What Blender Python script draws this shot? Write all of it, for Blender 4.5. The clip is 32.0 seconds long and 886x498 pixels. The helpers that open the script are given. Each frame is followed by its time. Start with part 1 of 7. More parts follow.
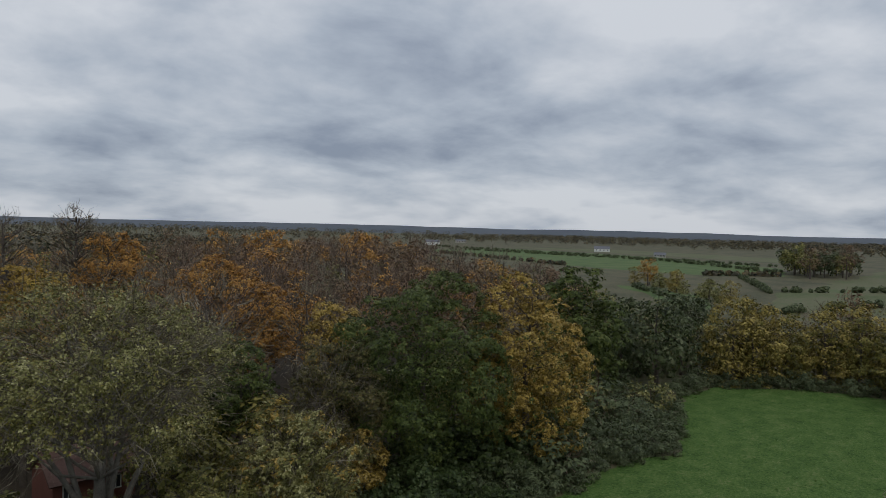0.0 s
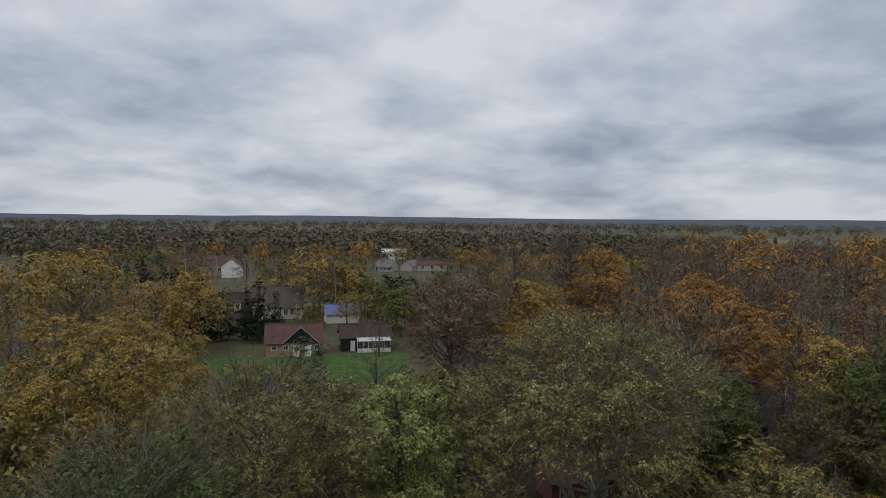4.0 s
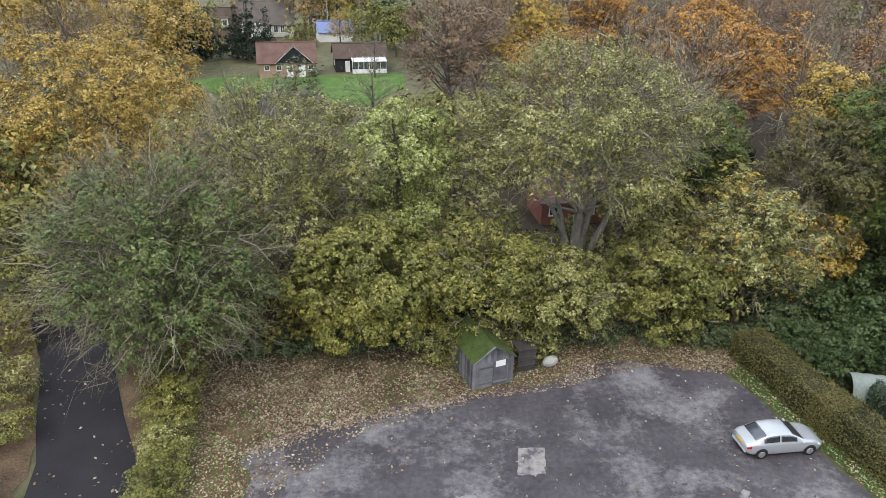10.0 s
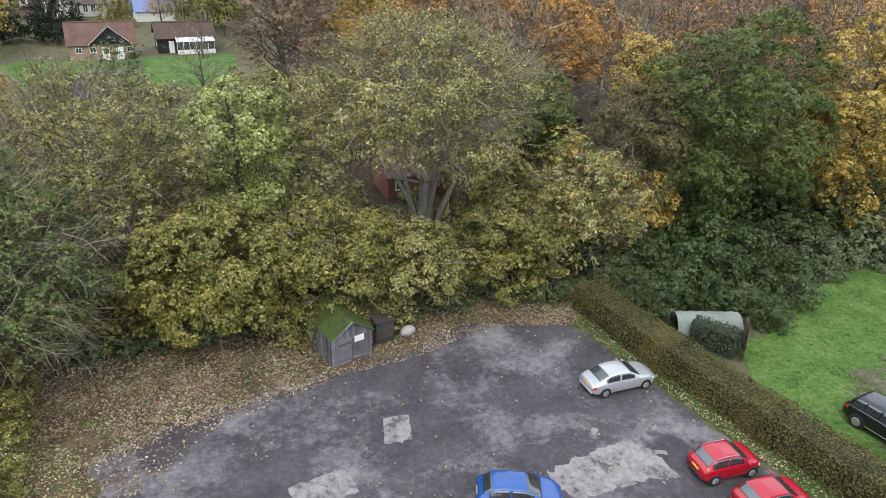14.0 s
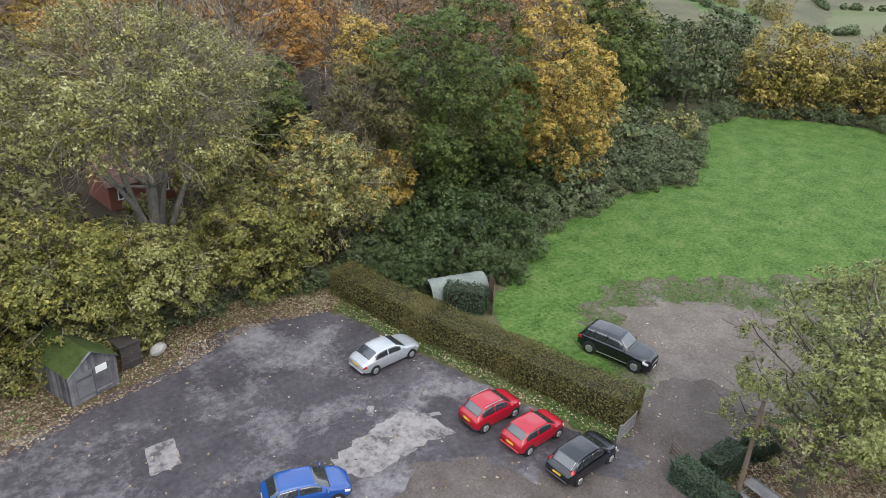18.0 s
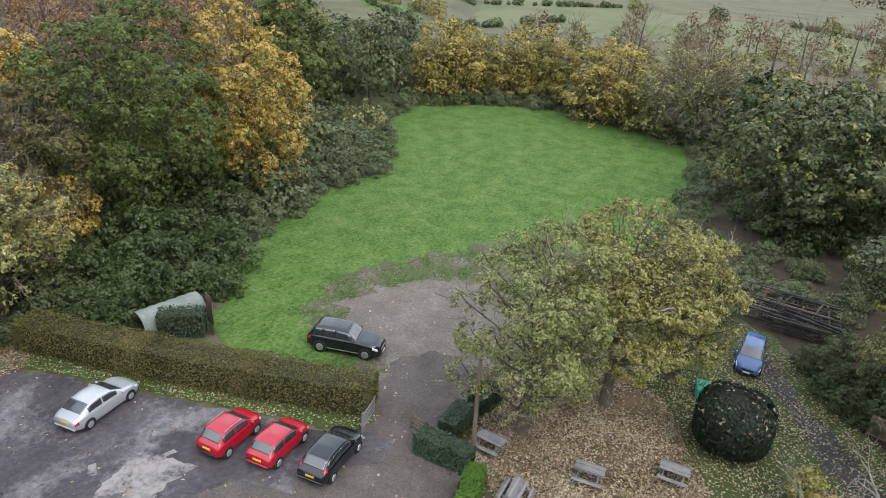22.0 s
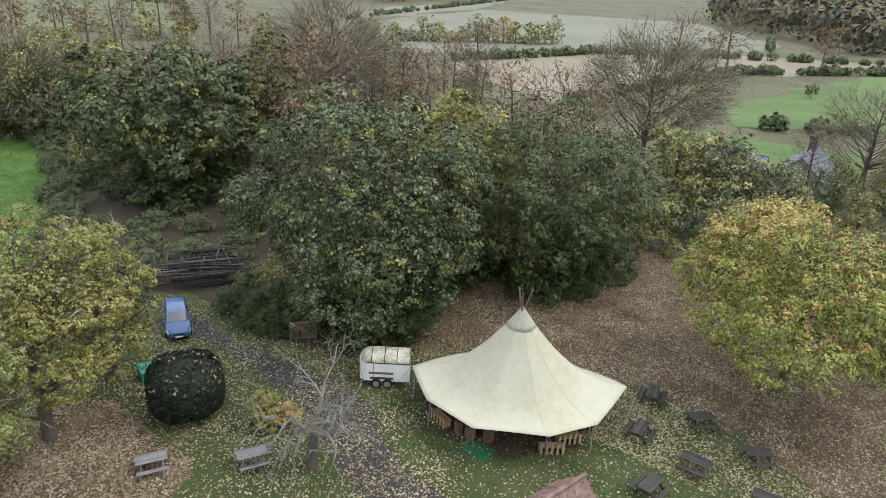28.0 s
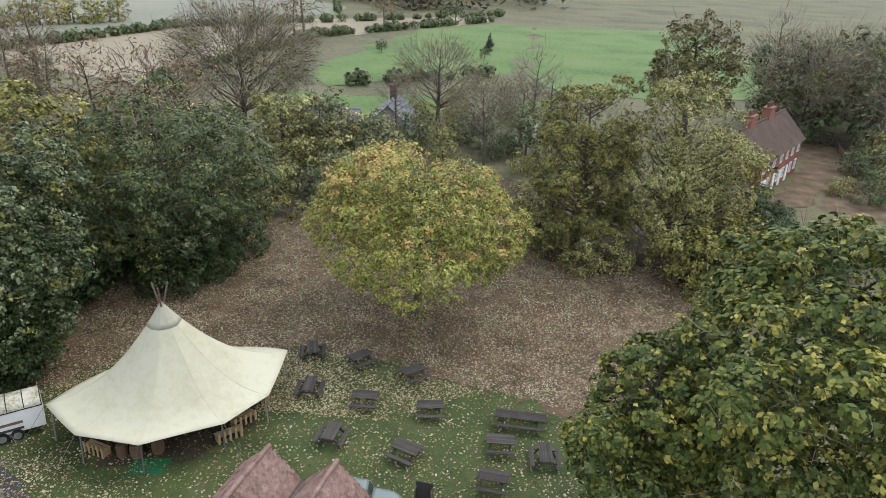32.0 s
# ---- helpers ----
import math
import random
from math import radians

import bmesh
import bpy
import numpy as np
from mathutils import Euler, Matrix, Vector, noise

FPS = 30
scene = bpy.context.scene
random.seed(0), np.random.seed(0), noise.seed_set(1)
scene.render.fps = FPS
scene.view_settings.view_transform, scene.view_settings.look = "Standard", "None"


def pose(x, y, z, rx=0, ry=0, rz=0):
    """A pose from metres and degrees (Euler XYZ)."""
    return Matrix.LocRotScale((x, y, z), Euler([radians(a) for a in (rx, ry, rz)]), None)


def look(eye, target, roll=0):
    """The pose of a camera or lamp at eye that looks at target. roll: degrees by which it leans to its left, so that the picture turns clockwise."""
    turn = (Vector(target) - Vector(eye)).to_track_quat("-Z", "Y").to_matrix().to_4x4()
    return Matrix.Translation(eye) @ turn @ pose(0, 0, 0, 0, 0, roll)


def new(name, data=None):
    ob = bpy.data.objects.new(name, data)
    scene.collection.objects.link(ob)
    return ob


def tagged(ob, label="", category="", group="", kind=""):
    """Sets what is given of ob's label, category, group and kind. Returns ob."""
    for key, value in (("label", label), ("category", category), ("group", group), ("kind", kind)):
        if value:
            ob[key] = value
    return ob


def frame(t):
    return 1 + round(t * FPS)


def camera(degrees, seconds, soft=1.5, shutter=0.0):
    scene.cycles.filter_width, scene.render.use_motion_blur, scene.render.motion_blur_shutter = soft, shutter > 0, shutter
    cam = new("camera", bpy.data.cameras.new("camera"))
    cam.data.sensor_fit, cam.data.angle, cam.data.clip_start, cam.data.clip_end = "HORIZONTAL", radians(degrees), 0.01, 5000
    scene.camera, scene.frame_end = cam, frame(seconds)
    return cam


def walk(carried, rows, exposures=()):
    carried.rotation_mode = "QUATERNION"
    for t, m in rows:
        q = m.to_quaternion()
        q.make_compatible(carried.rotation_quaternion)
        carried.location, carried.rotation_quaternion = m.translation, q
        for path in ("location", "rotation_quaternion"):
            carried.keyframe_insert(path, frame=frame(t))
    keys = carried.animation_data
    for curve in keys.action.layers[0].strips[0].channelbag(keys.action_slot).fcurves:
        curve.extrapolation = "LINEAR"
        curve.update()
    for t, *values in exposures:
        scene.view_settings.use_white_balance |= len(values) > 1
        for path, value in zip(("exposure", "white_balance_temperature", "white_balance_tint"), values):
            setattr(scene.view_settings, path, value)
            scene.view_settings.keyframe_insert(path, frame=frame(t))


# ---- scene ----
cam = camera(65.45, 32.0, soft=0.8)


def heading(yaw, pitch, roll, x, y, z):
    """A camera pose from its turn to the east of +y, its tilt and its lean."""
    a, b = radians(yaw), radians(pitch)
    way = Vector((math.sin(a) * math.cos(b), math.cos(a) * math.cos(b), math.sin(b)))
    eye = Vector((x, y, z))
    return look(eye, eye + way * 10, roll)


# seconds, yaw, pitch, lean, eye
PATH = [
    (0, 39.21, -1.57, 1.42, 1.08, 0.10, 23.28), (0.5, 27.90, -1.67, 1.26, 1.14, 0.40, 23.81), (1, 18.85, -1.94, 1.20, 0.86, 0.38, 24.39),
    (1.5, 11.46, -2.04, 1.12, 0.74, 0.47, 24.70), (2, 3.83, -1.96, 0.86, 0.72, 0.39, 24.86), (2.5, 1.03, -1.81, 0.90, 0.66, 0.28, 24.88),
    (4.5, 1.09, -3.24, 0.51, 0.46, 0.28, 26.05), (5, 1.05, -5.10, 0.53, 0.45, 0.29, 26.05), (5.5, 1.02, -7.01, 0.64, 0.44, 0.31, 26.05),
    (6, 1.03, -8.94, 0.67, 0.43, 0.33, 26.05), (6.5, 1.02, -10.98, 0.68, 0.43, 0.36, 26.07), (7, 1.10, -13.00, 0.75, 0.42, 0.37, 26.09),
    (7.5, 1.15, -15.01, 0.67, 0.42, 0.36, 26.10), (8, 1.22, -17.14, 0.72, 0.43, 0.31, 26.12), (8.5, 1.31, -19.20, 0.74, 0.43, 0.24, 26.12),
    (9, 1.42, -21.29, 0.84, 0.44, 0.18, 26.12), (9.5, 1.56, -23.32, 1.08, 0.42, 0.18, 26.12), (10, 1.73, -25.27, 1.23, 0.43, 0.18, 26.13),
    (10.5, 1.84, -26.17, 1.31, 0.46, 0.22, 26.13), (11, 1.91, -26.21, 1.41, 0.49, 0.23, 26.10), (11.5, 2.98, -26.25, 1.60, 0.51, 0.20, 26.06),
    (12, 5.52, -26.38, 1.69, 0.51, 0.12, 25.99), (12.5, 7.86, -26.48, 1.78, 0.50, 0.03, 25.92), (13, 10.34, -26.53, 2.06, 0.50, -0.04, 25.86),
    (13.5, 12.86, -26.54, 2.28, 0.50, -0.08, 25.81), (14, 15.41, -26.47, 2.60, 0.50, -0.09, 25.78), (14.5, 17.99, -26.33, 2.70, 0.50, -0.08, 25.76),
    (16.5, 28.85, -26.01, 3.55, 0.51, 0.08, 25.57), (17, 31.96, -25.95, 3.71, 0.51, 0.09, 25.53), (17.5, 35.14, -25.96, 3.92, 0.56, 0.13, 25.48),
    (18, 38.32, -26.11, 4.07, 0.60, 0.16, 25.42), (18.5, 41.45, -26.31, 4.28, 0.59, 0.13, 25.36), (19, 44.68, -26.35, 4.51, 0.53, 0.08, 25.34),
    (19.5, 47.98, -26.21, 4.73, 0.47, 0.00, 25.36), (20, 51.13, -26.01, 4.81, 0.43, -0.05, 25.43), (20.5, 54.34, -25.55, 5.04, 0.38, -0.04, 25.51),
    (21, 57.50, -24.92, 5.20, 0.34, -0.01, 25.58), (21.5, 60.64, -24.45, 5.31, 0.38, 0.04, 25.61), (22, 64.10, -24.17, 5.35, 0.47, 0.09, 25.60),
    (22.5, 68.45, -24.25, 5.28, 0.59, 0.11, 25.56), (23, 72.43, -24.64, 5.41, 0.69, 0.11, 25.50), (23.5, 76.59, -24.84, 5.47, 0.68, 0.05, 25.47),
    (24, 80.91, -24.77, 5.55, 0.58, -0.02, 25.48), (24.5, 85.10, -24.41, 5.55, 0.45, -0.06, 25.52), (25, 89.27, -23.93, 5.42, 0.31, -0.09, 25.58),
    (25.5, 93.45, -23.48, 5.31, 0.22, -0.11, 25.62), (27.5, 110.38, -22.59, 3.69, 0.34, -0.39, 25.84), (28, 114.85, -22.68, 3.39, 0.37, -0.40, 25.83),
    (28.5, 119.44, -22.83, 3.08, 0.40, -0.40, 25.79), (29, 124.08, -22.97, 2.77, 0.43, -0.40, 25.74), (29.5, 128.82, -23.20, 2.66, 0.41, -0.38, 25.69),
    (30, 133.72, -23.36, 2.49, 0.41, -0.35, 25.64), (30.5, 138.58, -23.52, 2.41, 0.39, -0.33, 25.60), (31, 143.39, -23.51, 2.40, 0.37, -0.32, 25.58),
    (31.5, 147.26, -23.43, 2.22, 0.35, -0.30, 25.57), (32, 147.41, -23.40, 2.27, 0.35, -0.29, 25.57),
]
walk(cam, [(row[0], heading(*row[1:])) for row in PATH],
     exposures=[(0.0, -1.1), (2.5, -1.05), (4.5, -0.97), (6.0, -0.65), (7.0, -0.42), (8.0, -0.03), (9.0, 0.5), (10.0, 0.72), (11.0, 0.74), (20.0, 0.66), (24.0, 0.7), (32.0, 0.64)])

from mathutils import geometry

# ---------------------------------------------------------------- sky and sun
SUN_AZ, SUN_EL = radians(200), radians(52)
world = bpy.data.worlds.new("sky")
scene.world = world
world.use_nodes = True
wn, wl = world.node_tree.nodes, world.node_tree.links
wn.clear()


def wnode(kind, **values):
    n = wn.new(kind)
    for key, value in values.items():
        n.inputs[key].default_value = value
    return n


sky = wn.new("ShaderNodeTexSky")
sky.sky_type, sky.sun_disc = "NISHITA", False
sky.sun_elevation, sky.sun_rotation = SUN_EL, SUN_AZ
coord = wn.new("ShaderNodeTexCoord")
split = wn.new("ShaderNodeSeparateXYZ")
wl.new(coord.outputs["Generated"], split.inputs[0])
lift = wn.new("ShaderNodeMath"); lift.operation = "MAXIMUM"; lift.inputs[1].default_value = 0.0
wl.new(split.outputs["Z"], lift.inputs[0])
lift2 = wn.new("ShaderNodeMath"); lift2.operation = "ADD"; lift2.inputs[1].default_value = 0.266
wl.new(lift.outputs[0], lift2.inputs[0])
dx = wn.new("ShaderNodeMath"); dx.operation = "DIVIDE"
dy = wn.new("ShaderNodeMath"); dy.operation = "DIVIDE"
wl.new(split.outputs["X"], dx.inputs[0]); wl.new(lift2.outputs[0], dx.inputs[1])
wl.new(split.outputs["Y"], dy.inputs[0]); wl.new(lift2.outputs[0], dy.inputs[1])
flat = wn.new("ShaderNodeCombineXYZ")
wl.new(dx.outputs[0], flat.inputs["X"]); wl.new(dy.outputs[0], flat.inputs["Y"])
big = wnode("ShaderNodeTexNoise", Scale=0.75, Detail=6.0, Roughness=0.52, Distortion=0.25)
wl.new(flat.outputs[0], big.inputs["Vector"])
small = wnode("ShaderNodeTexNoise", Scale=2.4, Detail=7.0, Roughness=0.55, Distortion=0.2)
wl.new(flat.outputs[0], small.inputs["Vector"])
both = wn.new("ShaderNodeMix"); both.data_type = "FLOAT"; both.inputs["Factor"].default_value = 0.35
wl.new(big.outputs["Fac"], both.inputs["A"]); wl.new(small.outputs["Fac"], both.inputs["B"])
ramp = wn.new("ShaderNodeValToRGB")
el = ramp.color_ramp.elements
el[0].position, el[0].color = 0.36, (0.38, 0.45, 0.58, 1)
el[1].position, el[1].color = 0.56, (0.98, 1.03, 1.11, 1)
mid = el.new(0.45); mid.color = (0.64, 0.72, 0.84, 1)
wl.new(both.outputs["Result"], ramp.inputs["Fac"])
blue = wn.new("ShaderNodeMix"); blue.data_type = "RGBA"; blue.blend_type = "MULTIPLY"
blue.inputs["Factor"].default_value = 1.0
wl.new(sky.outputs["Color"], blue.inputs["A"]); blue.inputs["B"].default_value = (0.1, 0.1, 0.1, 1)
cover = wn.new("ShaderNodeMix"); cover.data_type = "RGBA"; cover.inputs["Factor"].default_value = 0.92
wl.new(blue.outputs["Result"], cover.inputs["A"]); wl.new(ramp.outputs["Color"], cover.inputs["B"])
back = wnode("ShaderNodeBackground", Strength=1.0)
wl.new(cover.outputs["Result"], back.inputs["Color"])
power = wn.new("ShaderNodeMapRange")          # thinner, brighter cloud low down, heavier overhead
power.inputs["From Min"].default_value, power.inputs["From Max"].default_value = 0.0, 0.6
power.inputs["To Min"].default_value, power.inputs["To Max"].default_value = 1.3, 1.5
wl.new(lift.outputs[0], power.inputs["Value"])
wl.new(power.outputs["Result"], back.inputs["Strength"])
wl.new(back.outputs[0], wn.new("ShaderNodeOutputWorld").inputs["Surface"])

sun = new("sun", bpy.data.lights.new("sun", "SUN"))
sun.data.energy, sun.data.angle, sun.data.color = 1.0, radians(30), (1.0, 0.94, 0.85)
sun.matrix_world = look((0, 0, 200), (-math.sin(SUN_AZ) * math.cos(SUN_EL) * 100, -math.cos(SUN_AZ) * math.cos(SUN_EL) * 100, 200 - math.sin(SUN_EL) * 100))

# ---------------------------------------------------------------- materials


def mat(name, cols, scale=0.5, fine=12.0, rough=0.85, bump=0.3, metal=0.0, island=0.0, spec=0.3, stops=(0.32, 0.7), random_hue=0.0):
    """A surface whose colour runs through cols by noise at two sizes; island mixes in a random value a loose piece."""
    m = bpy.data.materials.new(name)
    m.use_nodes = True
    nt = m.node_tree
    n, l = nt.nodes, nt.links
    bs = n["Principled BSDF"]
    bs.inputs["Roughness"].default_value = rough
    bs.inputs["Metallic"].default_value = metal
    bs.inputs["Specular IOR Level"].default_value = spec
    geo = n.new("ShaderNodeNewGeometry")
    a = n.new("ShaderNodeTexNoise"); a.inputs["Scale"].default_value = scale; a.inputs["Detail"].default_value = 4
    b = n.new("ShaderNodeTexNoise"); b.inputs["Scale"].default_value = fine; b.inputs["Detail"].default_value = 5; b.inputs["Roughness"].default_value = 0.65
    for t in (a, b):
        l.new(geo.outputs["Position"], t.inputs["Vector"])
    mx = n.new("ShaderNodeMix"); mx.data_type = "FLOAT"; mx.inputs["Factor"].default_value = 0.5
    l.new(a.outputs["Fac"], mx.inputs["A"]); l.new(b.outputs["Fac"], mx.inputs["B"])
    fac = mx.outputs["Result"]
    if island:
        m2 = n.new("ShaderNodeMix"); m2.data_type = "FLOAT"; m2.inputs["Factor"].default_value = island
        l.new(fac, m2.inputs["A"]); l.new(geo.outputs["Random Per Island"], m2.inputs["B"])
        fac = m2.outputs["Result"]
    if random_hue:
        oi = n.new("ShaderNodeObjectInfo")
        m3 = n.new("ShaderNodeMix"); m3.data_type = "FLOAT"; m3.inputs["Factor"].default_value = random_hue
        l.new(fac, m3.inputs["A"]); l.new(oi.outputs["Random"], m3.inputs["B"])
        fac = m3.outputs["Result"]
    rp = n.new("ShaderNodeValToRGB")
    e = rp.color_ramp.elements
    while len(e) < len(cols):
        e.new(0.5)
    for i, c in enumerate(cols):
        e[i].position = stops[0] + (stops[1] - stops[0]) * i / max(1, len(cols) - 1)
        e[i].color = (*c, 1)
    l.new(fac, rp.inputs["Fac"])
    l.new(rp.outputs["Color"], bs.inputs["Base Color"])
    if bump:
        bp = n.new("ShaderNodeBump"); bp.inputs["Strength"].default_value = bump; bp.inputs["Distance"].default_value = 0.05
        l.new(b.outputs["Fac"], bp.inputs["Height"])
        l.new(bp.outputs["Normal"], bs.inputs["Normal"])
    return m


def leafmat(name, cols, rough=0.55):
    """Leaves: each takes its own colour, and some light comes through. Most palettes start extra dark, painting gap
    shade into the crown.
    """
    m = mat(name, cols, scale=0.3, fine=1.0, rough=rough, bump=0, island=0.34, spec=0.25, stops=(0.29, 0.71))
    nt = m.node_tree
    bs = nt.nodes["Principled BSDF"]
    out = nt.nodes["Material Output"]
    tr = nt.nodes.new("ShaderNodeBsdfTranslucent")
    mx = nt.nodes.new("ShaderNodeMixShader"); mx.inputs[0].default_value = 0.14
    nt.links.new(bs.inputs["Base Color"].links[0].from_socket, tr.inputs["Color"])
    nt.links.new(bs.outputs[0], mx.inputs[1]); nt.links.new(tr.outputs[0], mx.inputs[2])
    nt.links.new(mx.outputs[0], out.inputs["Surface"])
    return m


M_GROUND = mat("rough_grass_and_earth", [(0.042, 0.042, 0.02), (0.075, 0.075, 0.034), (0.115, 0.10, 0.055), (0.08, 0.098, 0.032)], 0.04, 0.6, bump=0.6, stops=(0.36, 0.64))
# leaf mould, its colour deepened to paint the shade under cover
M_SHADEFLOOR = mat("shade_dark_leaf_mould", [(0.022, 0.017, 0.011), (0.045, 0.034, 0.022), (0.075, 0.055, 0.035)], 0.4, 3, bump=0.8)
M_FIELD = mat("meadow_grass", [(0.0357, 0.0738, 0.015), (0.0626, 0.119, 0.0263), (0.0894, 0.1519, 0.0375), (0.152, 0.1764, 0.0704)], 0.4, 3.2, bump=1.0, stops=(0.40, 0.61), spec=0.1)
M_WORN = mat("worn_muddy_grass", [(0.0382, 0.0638, 0.017), (0.068, 0.085, 0.0323), (0.1105, 0.0935, 0.0723), (0.1615, 0.1403, 0.1232)], 0.35, 3.0, bump=0.8, stops=(0.38, 0.62), spec=0.1)
for nd in M_FIELD.node_tree.nodes:
    if nd.bl_idname == "ShaderNodeTexNoise":
        nd.inputs["Detail"].default_value, nd.inputs["Roughness"].default_value = 9.0, 0.74
M_LAWN = mat("garden_lawn", [(0.0187, 0.0265, 0.0094), (0.0359, 0.0546, 0.014), (0.0608, 0.0741, 0.0234), (0.1014, 0.0819, 0.0484)], 0.45, 6, bump=1.0, stops=(0.36, 0.64))
for nd in M_LAWN.node_tree.nodes:
    if nd.bl_idname == "ShaderNodeTexNoise":
        nd.inputs["Detail"].default_value, nd.inputs["Roughness"].default_value = 9.0, 0.74
M_TARMAC = mat("worn_tarmac", [(0.034, 0.03, 0.034), (0.06, 0.053, 0.058), (0.092, 0.083, 0.088)], 0.35, 3.0, rough=0.75, bump=0.5, stops=(0.36, 0.66), spec=0.3)


def wear(m, pale, big, fine, lo, hi, strength):
    """Lays pale scuffed areas over a surface: broad drifts broken up by a finer grain."""
    n, l = m.node_tree.nodes, m.node_tree.links
    bs = n["Principled BSDF"]
    geo = n.new("ShaderNodeNewGeometry")
    a = n.new("ShaderNodeTexNoise"); a.inputs["Scale"].default_value = big; a.inputs["Detail"].default_value = 3; a.inputs["Distortion"].default_value = 0.6
    b = n.new("ShaderNodeTexNoise"); b.inputs["Scale"].default_value = fine; b.inputs["Detail"].default_value = 9; b.inputs["Roughness"].default_value = 0.75
    for t in (a, b):
        l.new(geo.outputs["Position"], t.inputs["Vector"])
    mx = n.new("ShaderNodeMix"); mx.data_type = "FLOAT"; mx.inputs["Factor"].default_value = 0.42
    l.new(a.outputs["Fac"], mx.inputs["A"]); l.new(b.outputs["Fac"], mx.inputs["B"])
    rng_ = n.new("ShaderNodeMapRange")
    rng_.inputs["From Min"].default_value, rng_.inputs["From Max"].default_value = lo, hi
    rng_.inputs["To Max"].default_value = strength
    l.new(mx.outputs["Result"], rng_.inputs["Value"])
    col = n.new("ShaderNodeMix"); col.data_type = "RGBA"
    l.new(rng_.outputs["Result"], col.inputs["Factor"])
    l.new(bs.inputs["Base Color"].links[0].from_socket, col.inputs["A"])
    col.inputs["B"].default_value = (*pale, 1)
    l.new(col.outputs["Result"], bs.inputs["Base Color"])


wear(M_TARMAC, (0.24, 0.225, 0.23), 0.22, 2.2, 0.50, 0.64, 0.75)
M_PATCH = mat("pale_concrete_patch", [(0.085, 0.077, 0.08), (0.17, 0.156, 0.155), (0.205, 0.188, 0.183), (0.25, 0.232, 0.225)], 0.9, 3.0, rough=0.85, stops=(0.41, 0.56))
M_PATH = mat("damp_dark_tarmac", [(0.0225, 0.0218, 0.0225), (0.0413, 0.039, 0.0398), (0.0638, 0.06, 0.06)], 0.5, 9, rough=0.7, bump=0.5, stops=(0.36, 0.66))
M_ROAD = mat("lane_asphalt", [(0.022, 0.021, 0.024), (0.038, 0.036, 0.039)], 0.4, 14, rough=0.95, spec=0.1)
M_GRAVEL = mat("gravel", [(0.0792, 0.065, 0.0554), (0.1386, 0.1172, 0.103), (0.2297, 0.202, 0.1822)], 0.35, 5, bump=0.6, stops=(0.35, 0.66))
for nd in M_GRAVEL.node_tree.nodes:
    if nd.bl_idname == "ShaderNodeTexNoise":
        nd.inputs["Detail"].default_value, nd.inputs["Roughness"].default_value = 9.0, 0.74
M_MUD = mat("brown_muddy_tarmac", [(0.0468, 0.0367, 0.032), (0.078, 0.064, 0.0569), (0.1131, 0.0952, 0.0858), (0.1794, 0.156, 0.1443)], 0.3, 7, bump=0.5, stops=(0.36, 0.66))
for nd in M_MUD.node_tree.nodes:
    if nd.bl_idname == "ShaderNodeTexNoise":
        nd.inputs["Detail"].default_value, nd.inputs["Roughness"].default_value = 9.0, 0.74
M_LEAFFLOOR = mat("leaf_strewn_ground", [(0.0361, 0.0232, 0.0134), (0.1011, 0.0673, 0.0403), (0.1806, 0.1297, 0.0774)], 0.5, 7, bump=0.9, stops=(0.34, 0.66))
M_STUBBLE = mat("stubble_field", [(0.1445, 0.1148, 0.0765), (0.2125, 0.1785, 0.1232), (0.2465, 0.2125, 0.153)], 0.02, 0.6)
M_GREYFIELD = mat("grey_green_field", [(0.119, 0.1232, 0.085), (0.1615, 0.1615, 0.119), (0.1997, 0.187, 0.1445)], 0.02, 0.5)
M_FARGREEN = mat("far_pasture", [(0.04, 0.072, 0.016), (0.07, 0.12, 0.028), (0.095, 0.14, 0.038), (0.12, 0.13, 0.06)], 0.06, 0.9, stops=(0.36, 0.66))
M_PASTURE = mat("rough_olive_pasture", [(0.065, 0.085, 0.026), (0.09, 0.11, 0.038), (0.125, 0.12, 0.062), (0.08, 0.12, 0.034)], 0.025, 0.5, stops=(0.36, 0.64))
M_BARK = mat("bark", [(0.06, 0.048, 0.038), (0.13, 0.11, 0.09)], 1.5, 14, bump=0.8)
M_TWIG = mat("twig_bark", [(0.091, 0.0765, 0.0536), (0.1734, 0.1513, 0.1109), (0.2861, 0.255, 0.1913)], 0.4, 3, bump=0, island=0.6, spec=0.1)
M_PURPLE = mat("reddish_twigs", [(0.0935, 0.0633, 0.0468), (0.1636, 0.1166, 0.0877), (0.2525, 0.1875, 0.1426)], 0.2, 2, bump=0, island=0.6, spec=0.1)
M_LICHEN = mat("lichened_bark", [(0.0951, 0.0842, 0.0695), (0.1975, 0.1829, 0.1537), (0.3072, 0.2927, 0.2524)], 2, 20, bump=0.5)
M_BIRCH = mat("birch_bark", [(0.20, 0.18, 0.16), (0.42, 0.40, 0.36)], 1, 8, bump=0.3)

L_GREYGREEN = leafmat("grey_green_leaves", [(0.0263, 0.0286, 0.0065), (0.1483, 0.1501, 0.0397), (0.2496, 0.2373, 0.0795), (0.4523, 0.4279, 0.2084)])
L_OLIVE = leafmat("olive_leaves", [(0.0201, 0.0244, 0.0051), (0.1105, 0.119, 0.026), (0.2009, 0.1901, 0.0487), (0.3716, 0.3266, 0.1048)])
L_LIGHT = leafmat("pale_green_leaves", [(0.0341, 0.0495, 0.0102), (0.1855, 0.2159, 0.0495), (0.3091, 0.3359, 0.1032), (0.5195, 0.5286, 0.2581)])
L_YELLOWGREEN = leafmat("yellow_green_leaves", [(0.0295, 0.0337, 0.0063), (0.1527, 0.1527, 0.0295), (0.2685, 0.2422, 0.0527), (0.4633, 0.3896, 0.1053)])
